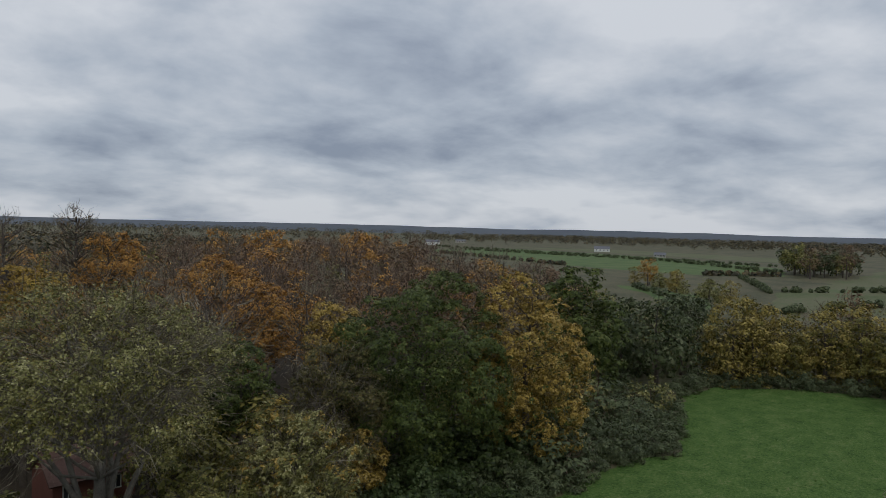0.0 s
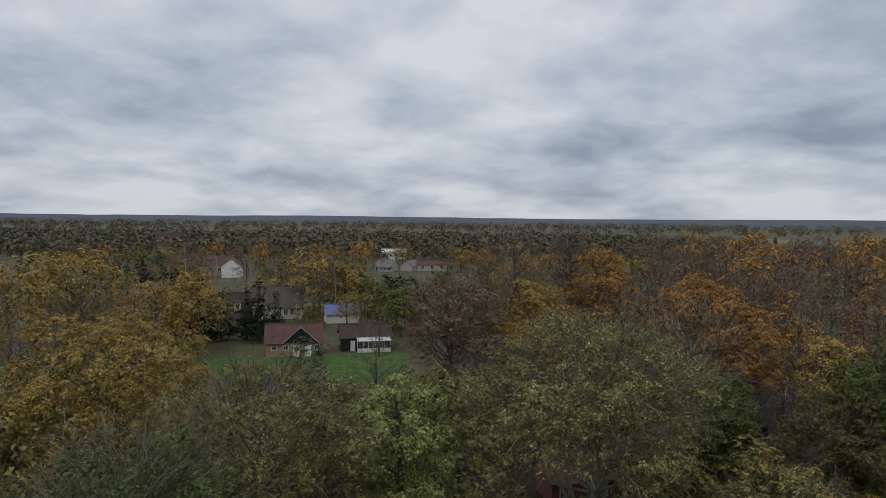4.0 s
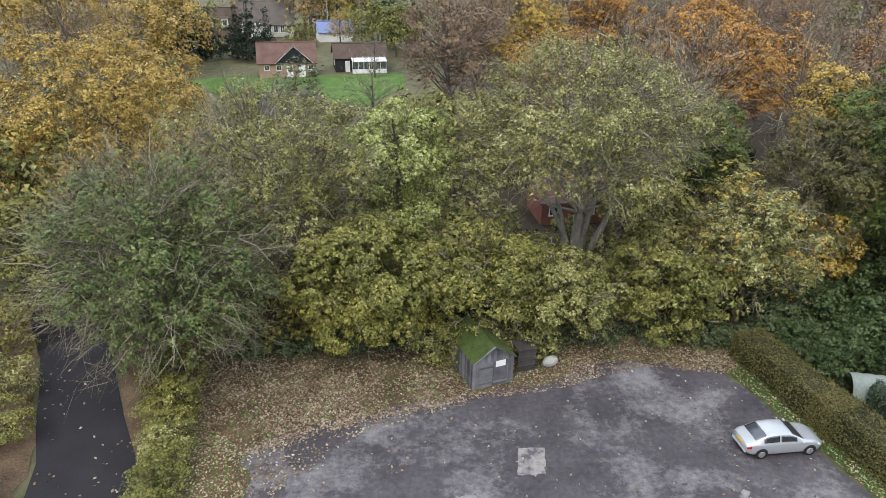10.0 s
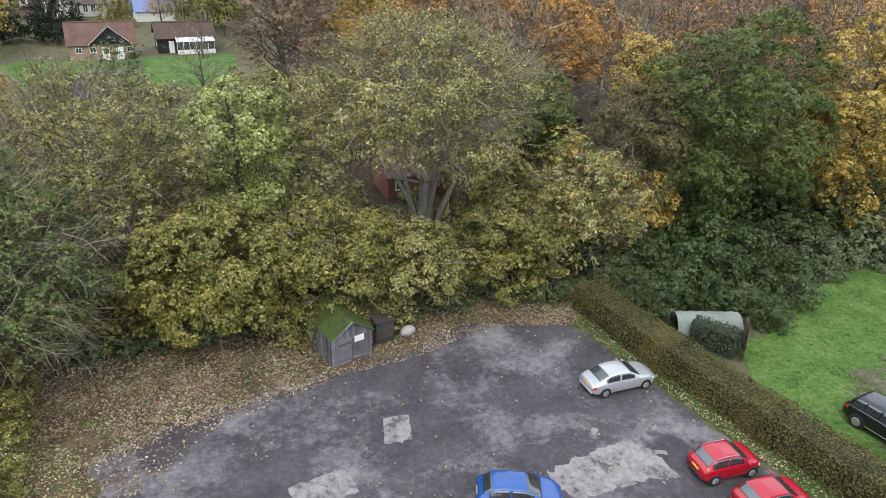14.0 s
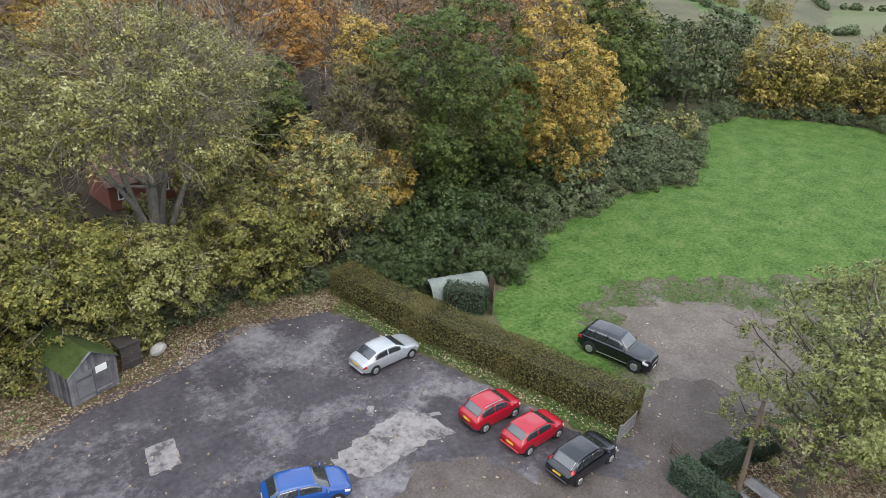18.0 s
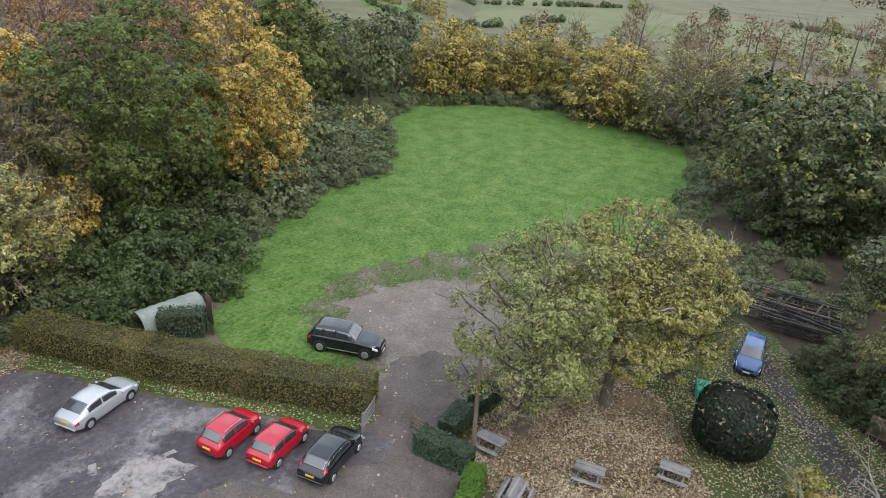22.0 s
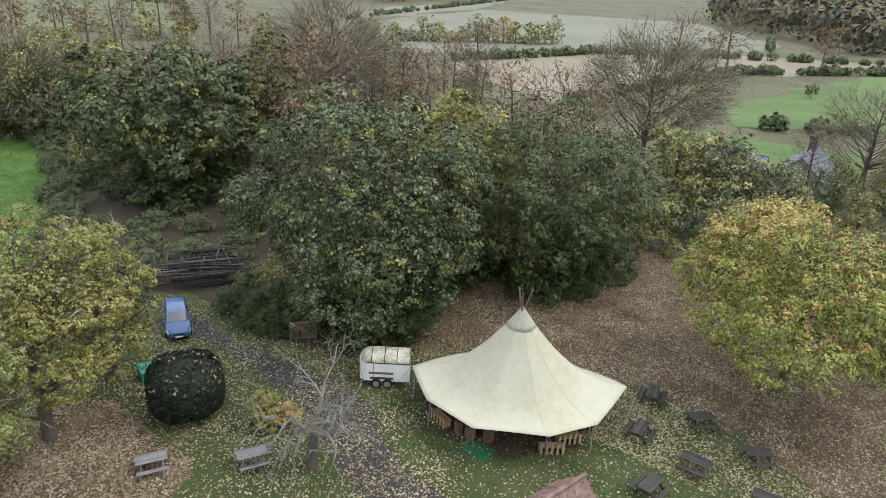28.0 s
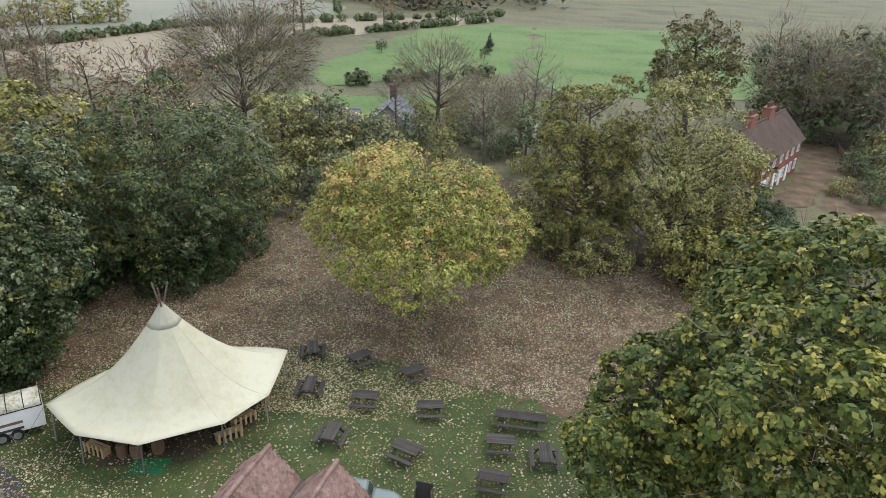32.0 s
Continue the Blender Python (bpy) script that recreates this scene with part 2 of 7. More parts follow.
L_YELLOW = leafmat("yellow_leaves", [(0.0917, 0.0611, 0.0122), (0.3335, 0.2223, 0.0445), (0.5109, 0.3559, 0.0667)])
L_ORANGE = leafmat("orange_leaves", [(0.0636, 0.0318, 0.0101), (0.3123, 0.1501, 0.0347), (0.4624, 0.2423, 0.052), (0.578, 0.3701, 0.1044)])
L_GOLD = leafmat("golden_oak_leaves", [(0.0519, 0.0343, 0.0073), (0.2453, 0.1608, 0.0321), (0.3589, 0.2411, 0.0567), (0.4723, 0.3498, 0.1326)])
L_DARK = leafmat("dark_green_leaves", [(0.0088, 0.0147, 0.0047), (0.0489, 0.0667, 0.0214), (0.0889, 0.1108, 0.0427), (0.1778, 0.1864, 0.1067)], 0.55)
# the palest colour here paints highlights on the evergreen leaves
L_HOLLY = leafmat("green_leaves_with_highlights", [(0.0063, 0.0122, 0.0036), (0.0323, 0.048, 0.0144), (0.081, 0.1048, 0.0379), (0.2519, 0.2621, 0.1714)], 0.5)
L_OAK = leafmat("oak_green_leaves", [(0.0115, 0.0187, 0.004), (0.0559, 0.0824, 0.0161), (0.0964, 0.1264, 0.0273), (0.1639, 0.1825, 0.0523)])
L_CONIFER = leafmat("conifer_needles", [(0.0043, 0.0094, 0.0043), (0.0195, 0.0351, 0.0156)], 0.6)
L_HEDGE = leafmat("hedge_leaves", [(0.0161, 0.0193, 0.0056), (0.076, 0.076, 0.0202), (0.126, 0.1091, 0.0336), (0.202, 0.1599, 0.0715)])
L_BRAMBLE = leafmat("bramble_leaves", [(0.0252, 0.0338, 0.014), (0.0924, 0.1187, 0.052), (0.1628, 0.1875, 0.09)])
L_LAUREL = leafmat("laurel_leaves", [(0.007, 0.014, 0.004), (0.03, 0.05, 0.013), (0.062, 0.09, 0.026), (0.12, 0.15, 0.06)], 0.4)
L_BROWN = leafmat("brown_leaves", [(0.0577, 0.0379, 0.0206), (0.1729, 0.1147, 0.0659), (0.2516, 0.1651, 0.0898)])
L_FALLEN = leafmat("fallen_leaves", [(0.0454, 0.0272, 0.0167), (0.1815, 0.1237, 0.076), (0.2806, 0.2145, 0.1423), (0.4539, 0.4043, 0.3131)])
L_LIME = leafmat("lime_leaves", [(0.0276, 0.0348, 0.0079), (0.1263, 0.1421, 0.0363), (0.2131, 0.2249, 0.071), (0.3394, 0.3394, 0.1658)])
L_LIMEGOLD = leafmat("golden_lime_leaves", [(0.033, 0.0355, 0.0083), (0.1568, 0.1568, 0.0372), (0.2723, 0.2476, 0.0701), (0.4126, 0.3713, 0.1568)])
L_SYCAMORE = leafmat("sycamore_leaves", [(0.0116, 0.0203, 0.0039), (0.0542, 0.0789, 0.0142), (0.1006, 0.1239, 0.0258), (0.2322, 0.2178, 0.0484)])
L_GOLDENOAK = leafmat("yellowing_oak_leaves", [(0.0456, 0.0336, 0.0069), (0.2535, 0.1726, 0.0327), (0.4259, 0.2985, 0.0603), (0.5678, 0.4291, 0.1551)])
L_MAPLE = leafmat("field_maple_leaves", [(0.0293, 0.037, 0.0088), (0.1511, 0.1755, 0.0361), (0.2828, 0.2925, 0.0634), (0.4875, 0.429, 0.1268)])
L_PALEFALL = leafmat("pale_fallen_leaves", [(0.1115, 0.0729, 0.0386), (0.2488, 0.1931, 0.0987), (0.3775, 0.3218, 0.1888), (0.5148, 0.4719, 0.3432)])
L_IVY = leafmat("ivy_leaves", [(0.0155, 0.0262, 0.0072), (0.0723, 0.103, 0.0273), (0.1254, 0.1544, 0.0483), (0.2313, 0.234, 0.0966)])
L_APRICOT = leafmat("apricot_maple_leaves", [(0.071, 0.0426, 0.0122), (0.3448, 0.218, 0.071), (0.4766, 0.3245, 0.1166), (0.6084, 0.4664, 0.2028)])
L_HAZEL = leafmat("hazel_leaves", [(0.0302, 0.0332, 0.0067), (0.1205, 0.117, 0.0252), (0.2209, 0.195, 0.042), (0.3414, 0.2828, 0.0839)])
L_HEDGEGOLD = leafmat("hedgerow_gold_leaves", [(0.039, 0.0311, 0.0084), (0.208, 0.1593, 0.036), (0.351, 0.2767, 0.066), (0.494, 0.405, 0.132)])
L_GRASS = leafmat("grass_blades", [(0.0392, 0.0896, 0.0157), (0.084, 0.168, 0.0314), (0.1288, 0.2128, 0.0504)])

# ---------------------------------------------------------------- mesh helpers


def mesh_np(name, verts, quads, material):
    """A mesh from arrays of places and of faces."""
    me = bpy.data.meshes.new(name)
    verts = np.asarray(verts, dtype=np.float32)
    quads = np.asarray(quads, dtype=np.int32)
    me.vertices.add(len(verts)); me.vertices.foreach_set("co", verts.ravel())
    me.loops.add(quads.size); me.loops.foreach_set("vertex_index", quads.ravel())
    me.polygons.add(len(quads)); me.polygons.foreach_set("loop_start", np.arange(0, quads.size, quads.shape[1], dtype=np.int32))
    me.update(calc_edges=True)
    me.materials.append(material)
    return me


def child(name, me, parent, label=""):
    ob = new(name, me)
    ob.parent = parent
    if label:
        tagged(ob, label)
    return ob


def part(name, bm, material, parent=None, label=""):
    """Links a bmesh as one mesh object under a thing or a part."""
    me = bpy.data.meshes.new(name)
    bm.to_mesh(me)
    bm.free()
    me.materials.append(material)
    ob = new(name, me)
    ob.parent = parent
    if label:
        tagged(ob, label)
    return ob


def thing(name, m, label, category, group="", kind=""):
    ob = new(name)
    ob.matrix_world = m
    ob.empty_display_size = 0.3
    return tagged(ob, label, category, group, kind)


def boxes(*items, bevel=0.0):
    """A bmesh of boxes, each (x, y, z of the centre, sizes) with an optional turn about z in degrees."""
    bm = bmesh.new()
    for it in items:
        m = pose(it[0], it[1], it[2], 0, 0, it[6] if len(it) > 6 else 0) @ Matrix.Diagonal((it[3], it[4], it[5], 1))
        bmesh.ops.create_cube(bm, size=1, matrix=m)
    if bevel:
        bmesh.ops.bevel(bm, geom=bm.edges[:], offset=bevel, segments=1, affect="EDGES")
    return bm


def bar(bm, a, b, r, r2=None, sides=8):
    """A round bar from a to b."""
    a, b = Vector(a), Vector(b)
    m = Matrix.Translation((a + b) / 2) @ (b - a).to_track_quat("Z", "Y").to_matrix().to_4x4()
    bmesh.ops.create_cone(bm, cap_ends=True, segments=sides, radius1=r, radius2=r if r2 is None else r2, depth=(b - a).length, matrix=m)
    return bm


def plank(bm, a, b, w, t, up=(0, 0, 1)):
    """A board of width w and thickness t from a to b, its flat side towards up."""
    a, b, up = Vector(a), Vector(b), Vector(up)
    x = (b - a).normalized()
    y = up.cross(x).normalized()
    z = x.cross(y)
    m = Matrix.Translation((a + b) / 2) @ Matrix((x, y, z)).transposed().to_4x4() @ Matrix.Diagonal(((b - a).length, w, t, 1))
    bmesh.ops.create_cube(bm, size=1, matrix=m)
    return bm


def prism(points, z0, z1):
    """A bmesh of an upright prism over a plan."""
    bm = bmesh.new()
    lo = [bm.verts.new((x, y, z0)) for x, y in points]
    hi = [bm.verts.new((x, y, z1)) for x, y in points]
    n = len(points)
    for i in range(n):
        bm.faces.new((lo[i], lo[(i + 1) % n], hi[(i + 1) % n], hi[i]))
    bm.faces.new(hi)
    bm.faces.new(lo[::-1])
    return bm


class Tubes:
    """Collects tapered limbs as one mesh."""

    def __init__(self):
        self.v, self.q, self.n = [], [], 0

    def add(self, pts, radii, sides=6):
        pts = np.asarray(pts, float)
        ang = np.linspace(0, 2 * np.pi, sides, endpoint=False)
        for i, p in enumerate(pts):
            d = pts[min(i + 1, len(pts) - 1)] - pts[max(i - 1, 0)]
            d = d / (np.linalg.norm(d) + 1e-9)
            a = np.cross(d, (0.3, 0.9, 0.1) if abs(d[1]) < 0.8 else (1, 0, 0)); a /= np.linalg.norm(a) + 1e-9
            b = np.cross(d, a)
            self.v.append(p + radii[i] * (np.cos(ang)[:, None] * a + np.sin(ang)[:, None] * b))
            if i:
                o = self.n + (i - 1) * sides
                k = np.arange(sides); k2 = (k + 1) % sides
                self.q.append(np.stack([o + k, o + k2, o + sides + k2, o + sides + k], 1))
        self.n += len(pts) * sides

    def mesh(self, name, material):
        return mesh_np(name, np.concatenate(self.v), np.concatenate(self.q), material)


def unit(v):
    return v / (np.linalg.norm(v, axis=1, keepdims=True) + 1e-9)


def leaf_mesh(name, p, nrm, size, rng, material, long=1.3, corners=3, loose=0.32):
    """Pointed leaves at the places p, roughly facing nrm."""
    n = len(p)
    nrm = unit(unit(nrm) + rng.normal(0, loose, (n, 3)))
    t1 = unit(np.cross(nrm, rng.normal(0, 1, (n, 3))))
    t2 = np.cross(nrm, t1)
    s = (size * rng.uniform(0.6, 1.35, n))[:, None]
    if corners == 3:
        v = [p + t1 * s * 0.5 * long, p - t1 * s * 0.5 * long + t2 * s * 0.5, p - t1 * s * 0.5 * long - t2 * s * 0.5]
    else:
        v = [p + t1 * s * 0.5 * long, p + t2 * s * 0.42 + nrm * s * 0.08, p - t1 * s * 0.5 * long, p - t2 * s * 0.42 + nrm * s * 0.08]
    return mesh_np(name, np.stack(v, 1).reshape(-1, 3), np.arange(corners * n).reshape(n, corners), material)


def twig_mesh(name, a, d, ln, w, rng, material, rise=0.1, forks=3):
    """Curved twigs from a towards d, each with side shoots, as thin tapering blades."""
    rise = np.array((0, 0, rise))

    def run(p, d, ln, w, shares):
        pts, ws = [p], [w]
        for k, f in enumerate(shares):
            p = p + d * (ln * f)[:, None]
            d = unit(d + rng.normal(0, 0.24, d.shape) + rise)
            pts.append(p); ws.append(w * (1 - 0.85 * (k + 1) / len(shares)))
        return pts, ws, d

    runs = [run(a, d, ln, w * rng.uniform(0.6, 1.4, len(a)), (0.4, 0.35, 0.25) if forks > 2 else (0.55, 0.45))]
    main = runs[0][0]
    for k in range(forks):
        t = rng.uniform(0, 1, len(a))[:, None]
        p = main[1] * (1 - t) + main[2] * t if k % 2 else main[1] * t + main[0] * (1 - t)
        d2 = unit(unit(main[2] - main[1]) + rng.normal(0, 0.5, d.shape))
        runs.append(run(p, d2, ln * rng.uniform(0.35, 0.6, len(a)), w * 0.6 * np.ones(len(a)), (0.55, 0.45) if forks > 2 else (1.0,)))
    vs, qs, base = [], [], 0
    for pts, ws, _ in runs:
        n = len(pts[0])
        side = unit(np.cross(pts[-1] - pts[0], rng.normal(0, 1, (n, 3))))
        block = np.stack([q for p, w_ in zip(pts, ws) for q in (p - side * w_[:, None] / 2, p + side * w_[:, None] / 2)], 1)
        m = block.shape[1]
        o = base + np.arange(n)[:, None] * m
        for k in range(0, m - 2, 2):
            qs.append(np.concatenate([o + k, o + k + 1, o + k + 3, o + k + 2], 1))
        vs.append(block.reshape(-1, 3)); base += n * m
    return mesh_np(name, np.concatenate(vs), np.concatenate(qs), material)


def lobes_of(rng, n, top, low, r, shape):
    """Centres, ways out and sizes of the rounded lobes of a crown that reaches from low to top."""
    mid, half = (top + low) / 2, (top - low) / 2
    k = np.arange(n) + 0.5
    z = 1 - 1.74 * k / n
    a = k * 2.39996 + rng.uniform(0, 6.283)
    s = np.sqrt(1 - z * z)
    u = unit(np.stack([np.cos(a) * s, np.sin(a) * s, z], 1) + rng.normal(0, 0.75 / math.sqrt(n), (n, 3)))
    swell = np.array([noise.noise(Vector(q) * 1.6 + Vector((top * 3.1, r * 5.7, n))) for q in u])
    c = u * (rng.uniform(0.62, 0.84, n) + 0.16 * swell)[:, None]
    size = r * 1.72 / math.sqrt(n) * rng.uniform(0.7, 1.3, n)
    if shape == "dome":
        c[:, 2] = c[:, 2] * 0.92 + 0.14 * (1 - c[:, 0] ** 2 - c[:, 1] ** 2)
    if shape == "cone":
        h = rng.uniform(0, 1, n) ** 1.5
        w = (1 - h) * rng.uniform(0.45, 0.85, n)
        c = np.stack([np.cos(a) * w, np.sin(a) * w, h * 1.75 - 0.9], 1)
        u = unit(c * (1, 1, 0.2) + (0, 0, -0.2))
        size = r * (0.22 + 0.2 * (1 - h))
    return c * (r, r, half) + (0, 0, mid), u, size


def tree_parts(seed, top, low, r, leaves, leaf, leaf_material, twigs=0, twig_w=0.045, twig_material=None, bark=None, clumps=34, shape="round", trunk_r=None, open_crown=0.0, lean=0.0, limbs=None, stems=0, spread=1.0, reach=1.0, second=None, rise=0.1, corners=3):
    """Trunk with limbs, crown and twigs of one tree, as a list of (name, mesh). second: another leaf colour, its share low in the crown and at the top."""
    rng = np.random.default_rng(seed)
    c, u, cs = lobes_of(rng, clumps, top, low, r, shape)
    cs = cs * spread
    trunk_r = trunk_r or 0.018 * top + 0.06
    t = Tubes()
    hs = np.linspace(0, 1, 7)
    bend = rng.normal(0, 0.25, (7, 2)).cumsum(0) * 0.5 * (top / 15)
    trunk = np.stack([bend[:, 0] * hs, bend[:, 1] * hs + lean * hs, hs * (low + (top - low) * 0.8)], 1)
    trunk[0, 2] = -0.15
    t.add(trunk, trunk_r * (1.25 - 1.1 * hs), 8)
    for k in range(stems):
        q = c[(k * 7 + 3) % len(c)] * (0.62, 0.62, 1) + (0, 0, -0.1 * top)
        foot = np.array((math.cos(k * 1.3) * 0.5, math.sin(k * 1.3) * 0.5, 0.3))
        t.add([foot, foot * 0.6 + q * 0.32 + (0, 0, 0.05 * top), foot * 0.25 + q * 0.7, q], [trunk_r * 0.62, trunk_r * 0.5, trunk_r * 0.34, trunk_r * 0.12], 7)
    arms = []
    for k in range(min(len(c), limbs or 999)):
        if leaves > 8000:
            arms.append(Tubes())
        w = arms[-1] if arms else t
        zt = min(max(low * 0.9, c[k, 2] - np.linalg.norm(c[k, :2]) * 0.75), trunk[-1, 2] * 0.98)
        f = max(0.08, zt / trunk[-1, 2])
        base = np.array([np.interp(f, hs, trunk[:, j]) for j in range(3)])
        m1 = base * 0.55 + c[k] * 0.45 + rng.normal(0, 0.06 * r, 3) - (0, 0, 0.04 * r)
        r0 = trunk_r * 0.36 * (1.1 - f * 0.6)
        if limbs and limbs < 30:
            w.add([base, m1, c[k]], [r0, r0 * 0.6, r0 * 0.15], 3)
        else:
            w.add([base, m1, c[k], c[k] + (c[k] - m1) * 0.3 + (0, 0, cs[k] * 0.4)], [r0, r0 * 0.6, r0 * 0.35, r0 * 0.12], 5)
    out = [("trunk", t.mesh("trunk", bark or M_BARK))] + [("limb", w.mesh("limb", bark or M_BARK)) for w in arms]
    if leaves:
        leaves, leaf = (int(leaves * 1.6), leaf * 0.84) if leaf < 0.25 else (int(leaves * 1.1), leaf * 0.95)
        # lobes carry sprays, sprays carry leaves; some leaves fill the heart of the crown
        nb = int(np.clip(leaves / len(c) / 16, 3, 46))
        ns = nb * len(c)
        own = rng.choice(len(c), ns, p=cs ** 2 / (cs ** 2).sum())
        d = unit(rng.normal(0, 1, (ns, 3)) + u[own] * 0.75 + (0, 0, 0.5))
        sc = c[own] + d * (cs[own] * np.clip(rng.normal(0.9, 0.1 + 0.16 * open_crown, ns), 0.3, 1.35))[:, None] * (1.05, 1.05, 0.8)
        sr = cs[own] * rng.uniform(0.7, 1.2, ns) * (1.25 / math.sqrt(nb))
        inner = int(leaves * 0.14)
        k = rng.choice(ns, leaves - inner, p=sr ** 2 / (sr ** 2).sum())
        e = unit(rng.normal(0, 1, (len(k), 3)) + d[k] * 0.8 + (0, 0, 0.35))
        p = sc[k] + e * (sr[k] * np.clip(rng.normal(0.85, 0.2 + 0.15 * open_crown, len(k)), 0.05, 1.5))[:, None] * (1.0, 1.0, 0.75)
        way = e * 0.6 + d[k] * 0.6 + (0, 0, 0.4)
        j = rng.integers(0, len(c), inner)
        axis = np.array((0, 0, (top + low) / 2))
        q = axis + (c[j] - axis) * rng.uniform(0.35, 1.0, (inner, 1)) + rng.normal(0, 0.35, (inner, 3)) * cs[j][:, None]
        p, way = np.concatenate([p, q]), np.concatenate([way, u[j] + (0, 0, 0.4)])
        p[:, 2] = np.maximum(p[:, 2], 0.05)
        me = leaf_mesh("crown", p, way, leaf, rng, leaf_material, loose=0.26, corners=corners)
        if second:
            odd, lo_share, hi_share = second
            me.materials.append(odd)
            zrel = np.clip((sc[:, 2] - low) / (top - low), 0, 1)
            patch_ = np.array([noise.noise(Vector(v) * (1.4 / max(r, 1.0)) * 2.2) for v in sc]) * 0.8
            pick = rng.uniform(0, 1, ns) < lo_share + (hi_share - lo_share) * zrel + patch_ * (lo_share + hi_share)
            idx = np.zeros(len(p), np.int32)
            idx[:len(k)] = pick[k] & (rng.uniform(0, 1, len(k)) < 0.85)
            me.polygons.foreach_set("material_index", idx)
        out.append(("crown", me))
    if twigs:
        n = max(20, int(twigs * 0.34))
        own = rng.choice(len(c), n)
        d = unit(rng.normal(0, 0.42, (n, 3)) + u[own] * 0.95 + (0, 0, 0.1))
        a = c[own] + rng.normal(0, 0.45, (n, 3)) * cs[own][:, None] - u[own] * cs[own][:, None] * 0.25
        out.append(("branchwork", twig_mesh("branchwork", a, d, cs[own] * reach * rng.uniform(0.8, 1.5, n), twig_w, rng, twig_material or M_TWIG, rise, 4 if twig_w < 0.06 else 2)))
    return out


def plant(name, x, y, parts, label, category="tree", group="", turn=0.0, scale=1.0, tall=1.0, z=0.0):
    e = thing(name, pose(x, y, z, 0, 0, turn) @ Matrix.Diagonal((scale, scale, scale * tall, 1)), label, category, group)
    for nm, me in parts:
        ob = child(nm, me, e)
        if nm == "branchwork":
            tagged(ob, kind="stuff")
    return e


def outline(points, step=0.7, rough=0.25, seed=1):
    """A plan's outline with small uneven steps along it."""
    rng = np.random.default_rng(seed)
    out = []
    for (x0, y0), (x1, y1) in zip(points, points[1:] + points[:1]):
        n = max(1, int(math.hypot(x1 - x0, y1 - y0) / step))
        for i in range(n):
            f = i / n
            j = rng.normal(0, rough, 2) if i else (0, 0)
            out.append((x0 + (x1 - x0) * f + j[0], y0 + (y1 - y0) * f + j[1]))
    return out


def sheet(name, points, z, material, label, category, step=0.7, rough=0.25, seed=1):
    """A thin surface that lies on the ground."""
    ring_ = [Vector(q) for q in outline(points, step, rough, seed)]
    n = len(ring_)
    vs, _, fs, *_ = geometry.delaunay_2d_cdt(ring_, [(i, (i + 1) % n) for i in range(n)], [], 1, 1e-4)
    bm = bmesh.new()
    vv = [bm.verts.new((v.x, v.y, z)) for v in vs]
    for f in fs:
        bm.faces.new([vv[i] for i in f])
    bmesh.ops.recalc_face_normals(bm, faces=bm.faces[:])
    if sum(f.normal.z for f in bm.faces) < 0:
        bmesh.ops.reverse_faces(bm, faces=bm.faces[:])
    return tagged(part(name, bm, material), label, category, kind="structure")


def inside(points, x, y):
    """Which of the places lie within a plan."""
    ins = np.zeros(len(x), bool)
    for (x0, y0), (x1, y1) in zip(points, points[1:] + points[:1]):
        c = ((y0 > y) != (y1 > y)) & (x < (x1 - x0) * (y - y0) / (y1 - y0 + 1e-12) + x0)
        ins ^= c
    return ins


def scatter(points, n, rng):
    a = np.array(points)
    x = rng.uniform(a[:, 0].min(), a[:, 0].max(), n * 4)
    y = rng.uniform(a[:, 1].min(), a[:, 1].max(), n * 4)
    k = np.nonzero(inside(points, x, y))[0][:n]
    return x[k], y[k]

# ---------------------------------------------------------------- ground
bm = bmesh.new()
ring = [0, 60, 130, 250, 500, 1000, 2000, 4600]
prev = [bm.verts.new((0, 0, -0.03))]
for r in ring[1:]:
    cur = [bm.verts.new((r * math.cos(a * math.tau / 48), r * math.sin(a * math.tau / 48), -0.03)) for a in range(48)]
    for i in range(48):
        if len(prev) == 1:
            bm.faces.new((prev[0], cur[i], cur[(i + 1) % 48]))
        else:
            bm.faces.new((prev[i], cur[i], cur[(i + 1) % 48], prev[(i + 1) % 48]))
    prev = cur
tagged(part("ground", bm, M_GROUND), "dark earth and rough grass under woodland", "ground", kind="structure")

bm = bmesh.new()
prev = None
for i in range(181):
    a = i * math.tau / 180
    h = 42 + 9 * noise.noise((math.cos(a) * 4, math.sin(a) * 4, 2.0)) + 4 * noise.noise((math.cos(a) * 19, math.sin(a) * 19, 5.0))
    cur = [bm.verts.new((r * math.cos(a), r * math.sin(a), z)) for r, z in ((3900, -0.5), (4300, h * 0.7), (4500, h), (4590, -0.5))]
    if prev:
        for k in range(3):
            bm.faces.new((prev[k], cur[k], cur[k + 1], prev[k + 1]))
    prev = cur
bmesh.ops.remove_doubles(bm, verts=bm.verts[:], dist=0.01)
bmesh.ops.recalc_face_normals(bm, faces=bm.faces[:])
# the blue-grey paints distance haze onto the wooded ridge
M_RIDGE = mat("far_haze_blue_ridge", [(0.07, 0.085, 0.105), (0.10, 0.115, 0.135)], 0.002, 0.01, bump=0)
tagged(part("backdrop_ridge", bm, M_RIDGE), "low wooded ridge on the horizon, painted haze-blue", "backdrop", kind="structure")

